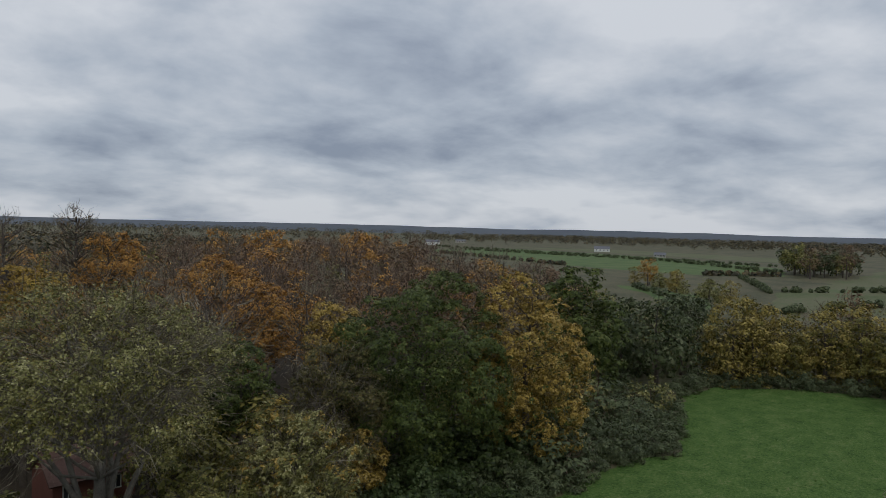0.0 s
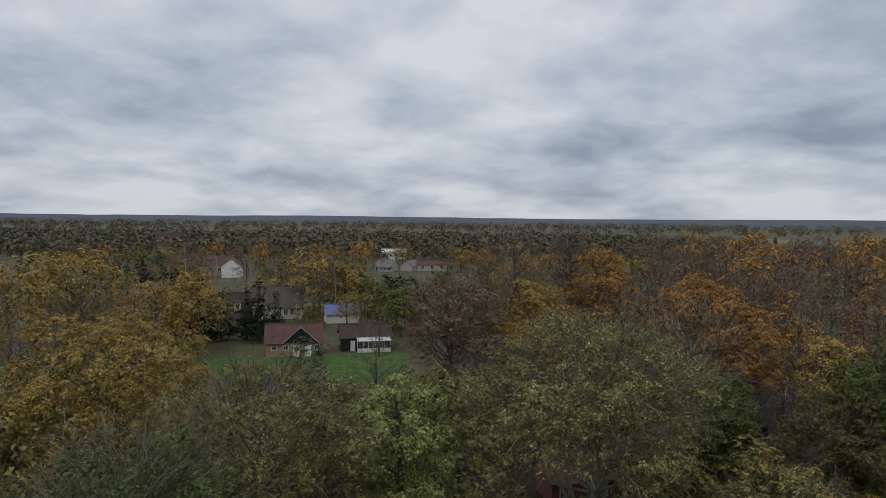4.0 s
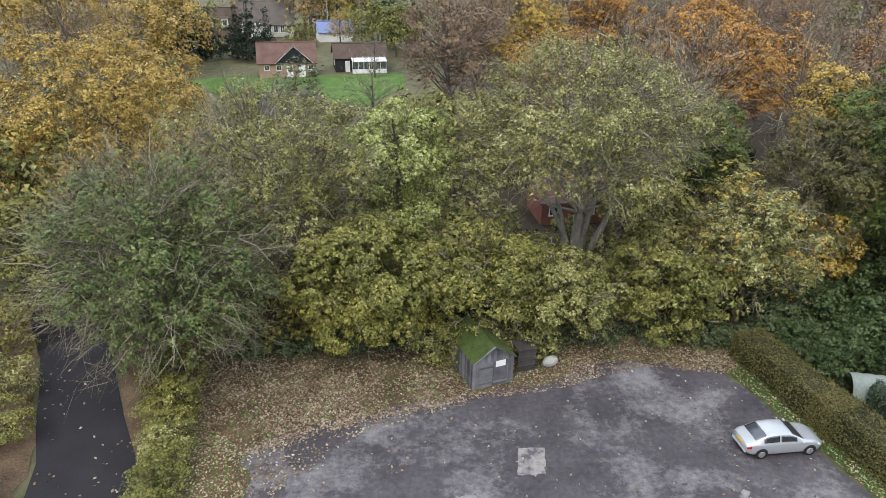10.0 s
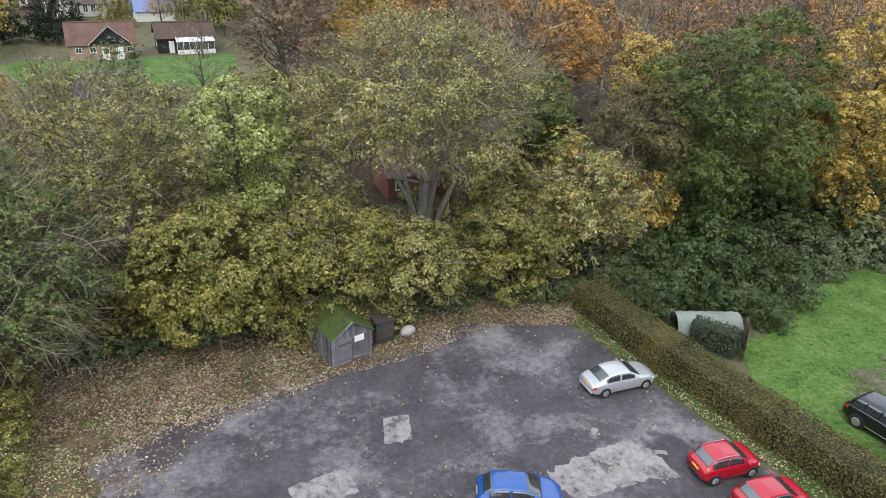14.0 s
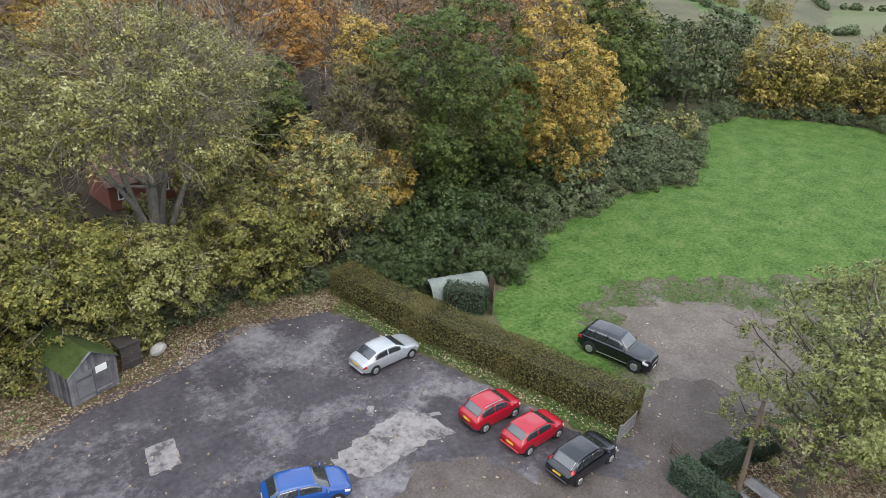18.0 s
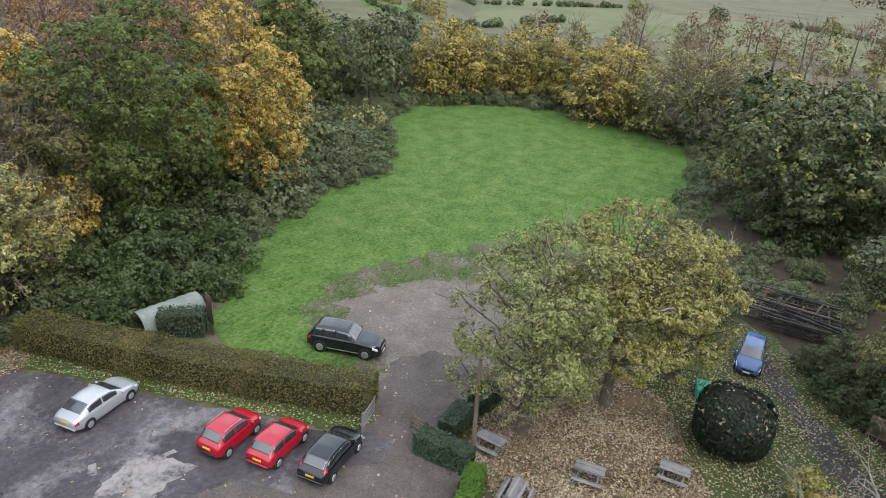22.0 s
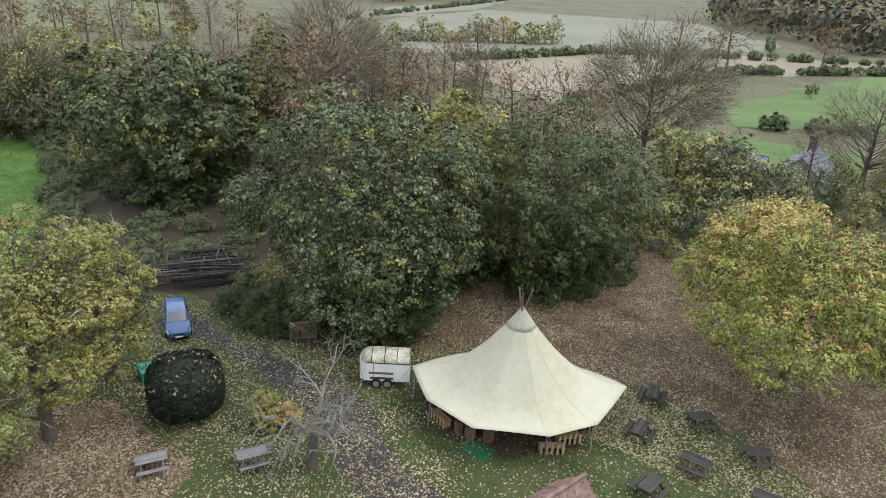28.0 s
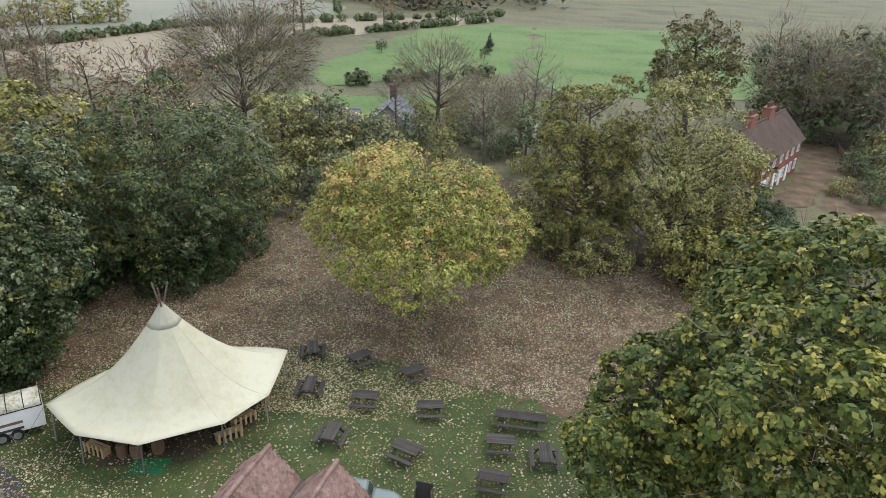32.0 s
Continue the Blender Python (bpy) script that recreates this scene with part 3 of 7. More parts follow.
FIELD = [(29.5, 20), (29.5, 30), (36, 36), (43.4, 39.2), (56, 42), (69, 41), (75, 46), (80, 50), (91, 55), (101, 55.5), (112, 46), (115.5, 36), (112, 22), (107.8, 12.5), (95, 10), (80, 9), (60, 9), (46, 9), (38, 14)]
CARPARK = [(-9.2, 29.6), (-6, 31.6), (-2, 33), (3, 34.6), (8.5, 35.8), (11, 37.8), (14.5, 38.3), (19.7, 37.2), (21, 34.5), (23.3, 27), (26.2, 17.2), (29.4, 15.8), (29, 12.5), (26, 9), (22, 4), (14, -2), (2, 4), (-6, 16)]
DRIVE = [(27.5, 17.3), (30.5, 18.6), (33.2, 19.3), (35.5, 23), (38.0, 27), (41.5, 25.5), (45.5, 23), (48.5, 19), (46, 14), (38, 14), (33, 13.4), (29.5, 12.4), (28, 14.5)]
LEAFSTRIP = [(-9.2, 29), (-13, 30), (-14, 38), (-2, 40), (8, 41), (18, 41.5), (22.5, 39), (20.5, 36.8), (14.5, 37.6), (8.5, 35), (3, 34), (-3, 32)]
LAWN = [(22, 3), (25, 9), (28.3, 12), (33, 13), (37, 13.5), (47, 8), (55, 1), (53, -3.5), (47.5, -6), (43.5, -9), (40.2, -13), (41, -20), (46, -24), (50, -32), (49, -52), (14, -54), (4, -40), (2, -22), (14, -12)]
BROWN = [(47, -22), (50, -32), (49, -52), (40, -58), (29, -62), (21, -58), (14, -58), (8, -54), (6, -44), (12, -34), (20, -32.5), (27, -31), (32, -28), (38, -24), (40, -16)]
BROWN2 = [(27.6, 10.6), (30, 11.6), (33, 12.6), (36.5, 12.5), (42, 6), (40, 2.6), (36, 0.6), (33, -1.2), (29.6, 0.6), (26.8, 3.6), (26.2, 7.6)]
LANE = [(-10, 5), (-12.3, 20), (-14.6, 28.6), (-18.9, 36.5), (-26, 50), (-36, 68), (-42, 66), (-32, 50), (-24.6, 38.4), (-19.9, 28.6), (-17.6, 20), (-15.5, 5)]
PATH2 = [(20, -14.5), (25.2, -13.2), (28.6, -11.9), (31.7, -11.6), (34.3, -11.9), (37.6, -10.6), (41, -8.2), (45.3, -5.1), (48, -4), (50, -3), (50, 0.5), (46.6, -2.4), (43.8, -4.6), (40.5, -6), (36.2, -8), (31.9, -8.3), (27.5, -8.9), (20, -10.5)]

# these floors carry the trees' shade in their dark colour
sheet("wood_floor", [(-14, 40.5), (8, 41), (22, 41), (27, 39), (34, 37.5), (44, 41.5), (56, 44), (68, 44), (84, 60), (110, 95), (60, 160), (8, 150), (2, 104), (-10, 95), (-24, 60), (-16, 45)], -0.012, M_SHADEFLOOR, "leaf mould under the trees, darkened as tree shade", "ground", 3.0, 0.6, 16)
sheet("wood_floor", [(41, -9), (52, -4), (62, 6), (76, 6), (96, -2), (92, -30), (72, -60), (40, -74), (4, -68), (5, -56), (14, -55), (49, -53.5), (51, -32), (48, -21.5), (41, -14)], -0.012, M_SHADEFLOOR, "dark soil under the garden trees, tree shade in its colour", "ground", 3.0, 0.6, 18)
sheet("meadow", FIELD, 0.0, M_FIELD, "bright green mown meadow grass", "meadow", 2.0, 0.5, 3)
sheet("lawn", LAWN, 0.0, M_LAWN, "patchy autumn lawn of the beer garden", "lawn", 1.0, 0.3, 4)
sheet("leaf_strip", LEAFSTRIP, 0.004, M_LEAFFLOOR, "leaf-covered ground under the trees", "ground", 0.6, 0.25, 5)
sheet("car_park", CARPARK, 0.012, M_TARMAC, "worn grey tarmac car park with pale patches", "car park", 0.8, 0.16, 6)
WORN = [(29.8, 18.6), (32, 22), (35.6, 28.2), (40, 29.6), (45, 27.6), (51, 24.5), (58, 20), (60, 14), (52, 9.5), (46, 9.2), (38, 14), (33, 17)]
sheet("worn_grass", WORN, 0.008, M_WORN, "worn muddy grass round the turning area", "grass", 0.7, 0.6, 19)
sheet("driveway", DRIVE, 0.02, M_GRAVEL, "pale gravel turning area beside the meadow", "driveway", 0.6, 0.6, 7)
VERGE = [(20.2, 37.4), (22.2, 38.6), (24.4, 31.5), (28.0, 19), (28.6, 16.6), (26.5, 17.2), (23.5, 27), (21.2, 34.5)]
sheet("verge", VERGE, 0.016, M_LAWN, "strip of leafy grass beside the hedge", "verge", 0.5, 0.12, 12)
sheet("drive_tarmac", [(27.0, 17.2), (29.6, 18.0), (33.4, 19.2), (36.5, 17.5), (36.5, 13.8), (33, 13.2), (29.5, 12.2), (27.4, 13.6)], 0.026, M_MUD, "muddy brown tarmac drive past the gate", "drive", 0.5, 0.2, 13)
sheet("leaf_carpet", BROWN, 0.006, M_LEAFFLOOR, "brown carpet of fallen leaves", "ground", 0.8, 0.5, 8)
sheet("leaf_carpet", BROWN2, 0.006, M_LEAFFLOOR, "fallen leaves under two young trees", "ground", 0.8, 0.4, 9)
sheet("lane", LANE, 0.01, M_ROAD, "dark wet asphalt lane under trees", "lane", 3, 0.1, 10)
sheet("leaf_verge", [(-16.4, 10), (-20.2, 28.6), (-24.8, 38.6), (-30, 48), (-31, 44), (-25.5, 30), (-22, 10)], 0.006, M_LEAFFLOOR, "brown leafy verge along the lane", "verge", 0.8, 0.3, 14)
sheet("leaf_verge", [(-9.2, 29.4), (-7.0, 20), (-8, 14), (-11.5, 14), (-13.6, 27.5), (-15.5, 31.5), (-12, 32)], 0.005, M_LEAFFLOOR, "leafy bank between lane and car park", "verge", 0.8, 0.2, 15)
sheet("leaf_verge", [(-8, -86), (5, -86), (3, -108), (4, -126), (-16, -126), (-16, -96)], 0.004, M_LEAFFLOOR, "brown scrubby ground beyond the yard", "verge", 1.0, 0.5, 21)
sheet("leaf_verge", [(-14.9, 28.8), (-13, 29.5), (-13.5, 38.2), (-10, 41), (-16, 46), (-22, 43.5), (-19.3, 37.2)], 0.003, M_LEAFFLOOR, "leafy ground under the tree beside the lane", "verge", 0.8, 0.3, 22)
sheet("garden_path", PATH2, 0.012, M_PATH, "old tarmac path across the lawn", "path", 0.8, 0.15, 11)
FARFIELDS = [
    (M_FARGREEN, [(501, 638), (679, 687), (640, 420), (536, 246), (428, 194), (384, 220), (379, 277), (384, 330), (442, 544)]),
    (M_PASTURE, [(740, 748), (860, 640), (790, 330), (660, 290), (700, 500)]),
    (M_FARGREEN, [(262, 194), (270, 181), (241, 135), (207, 117), (220, 145)]),
    (M_PASTURE, [(200, 101), (300, 133), (607, 197), (273, 88), (243, 92)]),
    (M_GREYFIELD, [(303, 933), (561, 1110), (547, 826), (474, 715), (417, 824)]),
    (M_FARGREEN, [(223, 495), (272, 519), (222, 422), (197, 429)]),
    (M_FARGREEN, [(120, 640), (200, 720), (150, 560), (83, 411), (61, 397), (75, 540)]),
    (M_FARGREEN, [(-167, 270), (-150, 250), (-103, 170), (-69, 114), (-66, 100), (-90, 110), (-190, 230)]),
    (M_FIELD, [(-42, 124), (-36, 129), (-16, 131), (-4, 134), (-3, 122), (-10, 106), (-19, 112), (-32, 112)]),
    (M_STUBBLE, [(179, -82), (192, -109), (197, -147), (190, -205), (153, -280), (143, -254), (150, -189), (152, -160), (141, -132), (124, -96), (119, -79), (151, -76)]),
    (M_GREYFIELD, [(229, -73), (313, -113), (389, -197), (351, -260), (332, -306), (235, -264), (201, -227), (206, -153), (203, -115), (195, -82), (212, -76)]),
    (M_GREYFIELD, [(304, -88), (390, -138), (503, -278), (400, -200), (318, -112)]),
    (M_FARGREEN, [(95, -103), (115, -124), (137, -180), (144, -216), (137, -247), (124, -251), (76, -154), (77, -138), (90, -125), (92, -113)]),
    (M_FARGREEN, [(84, -76), (99, -94), (90, -97), (83, -101), (75, -110), (64, -99), (67, -85), (76, -79)]),
    (M_FARGREEN, [(53, -94), (58, -104), (59, -115), (56, -128), (45, -107)]),
    (M_FARGREEN, [(74, -150), (122, -252), (89, -273), (76, -293), (40, -224), (22, -170), (34, -140), (58, -132)]),
    (M_PASTURE, [(228, 106), (299, 138), (385, 96), (395, 13), (363, -26), (251, -21), (267, 3), (250, 30), (232, 70)]),
]
for i, (m_, pts_) in enumerate(FARFIELDS):
    sheet("field", [(float(a), float(b)) for a, b in pts_], 0.02 + 0.004 * i, m_, "distant farm field among hedges", "field", 12, 2.0, 20 + i)

sheet("forecourt", [(-27, 115.4), (-18.7, 118.6), (-12.4, 103), (-14, 96), (-24, 98)], 0.1, M_PATH, "dark tarmac forecourt below the brick house", "forecourt", 1.5, 0.1, 71)
for (x0, y0), (x1, y1) in (((-27, 115.6), (-18.7, 118.8)), ((-18.6, 118.8), (-12.3, 103))):
    tagged(part("kerb", plank(bmesh.new(), (x0, y0, 0.12), (x1, y1, 0.12), 0.3, 0.12), M_STUBBLE), "pale brick kerb round the forecourt", "kerb", kind="structure")
sheet("farm_track", [(44, -90), (52, -93), (47.5, -106), (44, -108), (42, -98)], 0.1, M_GREYFIELD, "pale track beyond the trees", "track", 2.0, 0.4, 72)

# pale repairs in the tarmac
for i, (cx, cy, w, h, a) in enumerate([(6.35, 28.8, 1.5, 2.3, -8), (2.0, 25.2, 3.1, 2.0, 12), (16.9, 26.3, 0.9, 0.4, 50), (19.3, 24.3, 1.8, 0.35, -20), (20.5, 26.0, 0.5, 0.25, 30)]):
    c_, s_ = math.cos(radians(a)), math.sin(radians(a))
    pts_ = [(cx + x * w * c_ - y * h * s_, cy + x * w * s_ + y * h * c_) for x, y in ((-0.5, -0.5), (0.5, -0.4), (0.45, 0.5), (-0.5, 0.4))]
    sheet("tarmac_patch", pts_, 0.018 + 0.002 * i, M_PATCH, "pale worn repair patch in the tarmac", "patch", 0.3, 0.05, 40 + i)

sheet("tarmac_patch", [(13.2, 24.1), (16, 24.9), (18.9, 25.5), (19.9, 22.2), (18.2, 22.6), (16.9, 22.3), (14.4, 21.9), (13.4, 22.8)], 0.036, M_PATCH, "broad pale scuffed area of old tarmac", "patch", 0.3, 0.09, 55)


def litter(name, zones, size, seed, material, label, z=0.03):
    rng = np.random.default_rng(seed)
    xs, ys = [], []
    for pts_, n in zones:
        x, y = scatter(pts_, n, rng)
        keep = rng.uniform(0, 1, len(x)) < np.array([0.5 + 0.9 * noise.noise((a * 0.35, b * 0.35, 0)) for a, b in zip(x, y)]) + 0.25
        xs.append(x[keep]); ys.append(y[keep])
    x, y = np.concatenate(xs), np.concatenate(ys)
    p = np.stack([x, y, np.full(len(x), z)], 1)
    me = leaf_mesh(name, p, np.tile((0, 0, 3.0), (len(p), 1)), size, rng, material, 1.2, 4)
    return tagged(new(name, me), label, "leaves", kind="stuff")


sheet("muddy_tarmac", [(13.5, 19.5), (16.5, 21.2), (19, 20.6), (21, 18.6), (24, 16), (27, 14.9), (29.4, 15.6), (29, 12.5), (26, 9), (22, 4), (14, -2), (7, 7), (9, 15)], 0.022, M_MUD, "brown muddy part of the car park", "car park", 0.5, 0.4, 17)
VERGE2 = [(-9.2, 29.4), (-7.0, 20), (-8, 14), (-11.5, 14), (-13.6, 27.5), (-15.5, 31.5), (-12, 32)]
litter("fallen_leaves", [(LAWN, 40000), ([(22, 3), (25, 9), (28, 12), (45, 6), (54, -8), (45, -12), (36, -14), (25, -14)], 20000), ([(27, -31), (38, -24), (40, -16), (33, -18), (26, -24), (20, -27), (18, -32.5)], 14000), (VERGE, 2600), (VERGE2, 7000)], 0.115, 4, L_PALEFALL, "small pale leaves lying on the grass")
litter("fallen_leaves", [(BROWN, 95000), (BROWN2, 24000), (LAWN, 16000), (LEAFSTRIP, 30000), ([(-9.2, 29.6), (-6, 31.6), (-2, 33), (3, 34.6), (3, 33.6), (-3, 31), (-6.6, 27), (-6.4, 18), (-8, 16)], 2600)], 0.13, 5, L_FALLEN, "scattered yellow and brown fallen leaves")
litter("fallen_leaves", [(CARPARK, 1100), (DRIVE, 260), (PATH2, 1200), (LANE, 500)], 0.15, 6, L_FALLEN, "few fallen leaves on the tarmac", 0.05)

rng = np.random.default_rng(31)
blades = []
for pts_, n in ((LAWN, 9000), (VERGE, 1600), (LEAFSTRIP, 3500), (VERGE2, 1500), (WORN, 9000), (FIELD, 16000)):
    x, y = scatter(pts_, n, rng)
    wild = rng.normal(0, 0.7, (2, len(x)))
    near_ = ~inside(DRIVE, x + wild[0], y + wild[1]) & ~inside(CARPARK, x, y)
    blades.append(np.stack([x[near_], y[near_], np.full(near_.sum(), 0.03)], 1))
p = np.concatenate(blades)
nn = np.stack([rng.normal(0, 1, len(p)), rng.normal(0, 1, len(p)), np.full(len(p), 2.6)], 1)
tagged(new("grass_tufts", leaf_mesh("grass_tufts", p, nn, 0.12, rng, L_GRASS)), "uneven tufts of green grass", "grass", kind="stuff")

# ---------------------------------------------------------------- trees near the camera
NEAR = [
    # name, x, y, top, low, radius, leaves, leaf, material, twigs, shape, label
    ("ivy_tree", -15.3, 36.6, 15.2, 0.3, 6.4, 27000, 0.16, L_IVY, 3600, "round", "half-bare tree with ivy-green twigs over the lane"),
    ("ash_tree", -10.6, 45.6, 16.2, 0.8, 7.6, 26000, 0.15, L_GREYGREEN, 5600, "dome", "broad grey-green ash losing its leaves"),
    ("maple_tree", -3.8, 40.3, 9.4, 0.5, 5.6, 25000, 0.17, L_OLIVE, 400, "round", "yellow-green field maple behind the shed"),
    ("whitebeam_tree", -1.4, 49.6, 16.2, 1.0, 4.7, 19000, 0.17, L_LIGHT, 600, "round", "tall pale green tree with silvery leaves"),
    ("willow_tree", 12.3, 49.0, 18.4, 7.0, 9.2, 32000, 0.15, L_GREYGREEN, 5200, "dome", "huge thinning grey-green willow with bare limbs"),
    ("sallow_tree", 4.4, 40.6, 8.4, 1.6, 4.4, 15000, 0.16, L_OLIVE, 600, "round", "olive sallow overhanging the shed roof"),
    ("sallow_tree", 9.8, 41.0, 6.8, -0.5, 4.0, 15000, 0.16, L_GREYGREEN, 700, "round", "bushy grey-green sallow beside the car park"),
    ("sallow_tree", 17.0, 42.3, 7.6, -0.5, 3.8, 12000, 0.16, L_OLIVE, 600, "round", "low bushy olive tree at the car park edge"),
    ("hazel_tree", 23.4, 43.6, 11.2, 0.5, 4.4, 15000, 0.17, L_GREYGREEN, 1600, "round", "grey-green hazel with yellowing crown"),
    ("birch_tree", 31.5, 48.4, 6.4, 0.5, 2.8, 6500, 0.2, L_GOLDENOAK, 300, "round", "small golden yellow birch"),
    ("ash_tree", 30.9, 50.4, 13.6, 1.5, 4.6, 11000, 0.19, L_HEDGE, 2200, "round", "thin brown-olive ash behind the hazel"),
    ("birch_tree", 37.0, 61.5, 16.0, 7.0, 3.2, 7000, 0.22, L_GOLDENOAK, 300, "round", "tall golden birch beside the oak"),
    ("hazel_tree", 25.4, 57.6, 13.2, 2.5, 3.2, 8000, 0.22, L_OAK, 200, "round", "bright green hazel in front of the beeches"),
    ("oak_tree", -26.8, 60.0, 17.8, 1.0, 9.4, 36000, 0.18, L_GOLD, 300, "dome", "large golden orange oak"),
    ("oak_tree", 41.0, 51.0, 20.0, -2.0, 8.8, 42000, 0.2, L_OAK, 0, "round", "tall dark green oak in full leaf"),
    ("oak_tree", 51.0, 47.6, 19.0, -2.0, 6.8, 30000, 0.2, L_GOLDENOAK, 200, "round", "yellow autumn oak beside the meadow"),
    ("beech_tree", 34.4, 83.3, 20.3, 1.0, 8.6, 24000, 0.22, L_ORANGE, 1200, "round", "orange beech in autumn colour"),
    ("beech_tree", 24.7, 97.6, 23.9, 3.0, 5.6, 12000, 0.23, L_ORANGE, 1500, "round", "tall orange beech thinning at the top"),
    ("maple_tree", 14.6, 92.1, 19.4, 4.0, 4.8, 11000, 0.23, L_YELLOW, 300, "round", "bright yellow maple in the wood"),
    ("ash_tree", 3.6, 90.0, 19.5, 4.0, 6.6, 2200, 0.34, L_BROWN, 4000, "round", "nearly leafless reddish-grey ash tree in the wood"),
    ("lime_tree", 32.0, 9.3, 13.4, 0.6, 4.6, 17000, 0.13, L_LIME, 1000, "round", "young lime with thin pale leaves in the leaf litter"),
    ("lime_tree", 37.4, 5.9, 14.4, 0.6, 4.5, 19000, 0.14, L_LIMEGOLD, 800, "round", "young lime turning yellow beside the lawn"),
    ("lime_tree", 42.6, 2.9, 11.8, -0.6, 3.6, 10000, 0.15, L_LIMEGOLD, 900, "round", "yellow-green young lime near the round bush"),
    ("holm_oak", 44.2, -14.8, 18.3, 0.2, 8.9, 38000, 0.22, L_HOLLY, 0, "round", "broad evergreen tree with glossy dark leaves"),
    ("sycamore_tree", 47.8, -32.6, 15.3, -2.0, 8.8, 26000, 0.2, L_DARK, 300, "dome", "dark green sycamore at the lawn's edge"),
    ("sycamore_tree", 53.0, -25.0, 15.6, 1.0, 6.8, 13000, 0.28, L_OLIVE, 500, "round", "olive sycamore behind the evergreen tree"),
    ("field_maple", 27.0, -38.6, 12.3, 0.9, 8.2, 36000, 0.16, L_MAPLE, 340, "dome", "round golden-green tree on the leaf carpet"),
    ("sycamore_tree", -0.4, -27.8, 17.6, 2.0, 7.2, 34000, 0.24, L_SYCAMORE, 300, "round", "large green sycamore with yellow edges"),
    ("sycamore_tree", 5.5, -25.4, 13.0, 1.0, 3.5, 11000, 0.23, L_SYCAMORE, 100, "round", "lower yellow-edged sycamore beside the lawn"),
    ("alder_tree", 22.4, -57.8, 17.8, -2.5, 5.6, 25000, 0.18, L_OLIVE, 900, "round", "tall olive alder beyond the leaf carpet"),
    ("alder_tree", 15.2, -61.8, 17.4, -2.5, 6.8, 28000, 0.18, L_GREYGREEN, 1300, "round", "thinning brown-green alder tree"),
    ("chestnut_tree", 82.0, -3.0, 16.2, 0.6, 10.8, 26000, 0.34, L_DARK, 300, "dome", "wide dark green horse chestnut"),
    ("sycamore_tree", 87.0, -15.5, 16.8, 1.0, 6.4, 9000, 0.36, L_HEDGE, 700, "round", "olive and gold sycamore beside the chestnut"),
    ("ash_tree", 101.8, -27.0, 20.5, 4.0, 9.5, 900, 0.3, L_BROWN, 6500, "dome", "large bare grey ash with fine twigs"),
    ("willow_tree", 108.6, 13.0, 15.0, 0.5, 8.0, 2600, 0.3, L_GREYGREEN, 5200, "dome", "pale half-bare willow at the meadow's end"),
    ("birch_tree", 20.6, 99.5, 26.4, 13.0, 3.6, 300, 0.25, L_BROWN, 1500, "round", "tall bare birch above the wood"),
    ("birch_tree", 14.0, 103.0, 25.2, 13.0, 3.0, 0, 0.25, None, 1200, "round", "slender bare birch above the wood"),
    ("holly_tree", 78.4, 64.0, 19.2, -2.0, 6.6, 14000, 0.34, L_OAK, 0, "round", "dark evergreen tree behind the oaks"),
    ("oak_tree", 27.6, -113.0, 20.0, 1.0, 7.4, 9000, 0.34, L_HEDGE, 1200, "round", "olive oak beyond the alders"),
    ("bare_oak", 80.2, -69.2, 18.2, 3.0, 11.0, 5000, 0.24, L_HEDGE, 8000, "round", "bare spreading oak in winter branches"),
]
# trees of two leaf colours: the other colour, its share low down and at the top
SECOND = {
    "yellow-green field maple": (L_YELLOWGREEN, 1.3, -0.6), "round golden-green tree": (L_APRICOT, -0.25, 0.45), "large green sycamore": (L_YELLOWGREEN, 0.1, 0.28),
    "lower yellow-edged": (L_YELLOWGREEN, 0.15, 0.35), "broad evergreen tree": (L_OLIVE, 0.04, 0.12), "yellow autumn oak": (L_OAK, 0.3, 0.0), "wide dark green horse": (L_OLIVE, 0.05, 0.2),
    "large golden orange oak": (L_GOLDENOAK, 0.4, 0.4), "olive sallow": (L_YELLOWGREEN, 0.3, 0.1), "grey-green hazel": (L_GOLDENOAK, 0.0, 0.25), "dark green sycamore": (L_OLIVE, 0.15, 0.15),
    "bushy grey-green sallow": (L_OLIVE, 0.3, 0.3), "tall olive alder": (L_HEDGE, 0.2, 0.3), "huge thinning": (L_HAZEL, 0.3, 0.1), "broad grey-green ash": (L_HAZEL, 0.2, 0.25),
}
for i, (nm, x, y, top, low, r, nl, ls, lm, tw, shp, lab) in enumerate(NEAR):
    far = math.hypot(x, y) > 75
    twm = M_PURPLE if "reddish" in lab else M_TWIG
    two = [v for k, v in SECOND.items() if lab.startswith(k)]
    ivy = nm == "ivy_tree"
    big = nm == "willow_tree" and not far
    plant(nm, x, y, tree_parts(100 + i, top, low, r, nl, ls, lm, tw, 0.07 if far else 0.045, twm, M_LICHEN if big else None, trunk_r=0.42 if big else None, stems=7 if big else 0, clumps=30 if r < 3.4 else 44 if r < 5 else 72, spread=1.0 if tw < 350 else 0.95, reach=2.0 if ivy else 1.2, limbs=(None if r < 5 else 60) if tw > 600 else 20, shape=shp, open_crown=1.0 if tw > 1400 else 0.0, second=two[0] if two else None, rise=-0.02 if ivy else 0.1, corners=4 if ls >= 0.22 and not far else 3), lab)

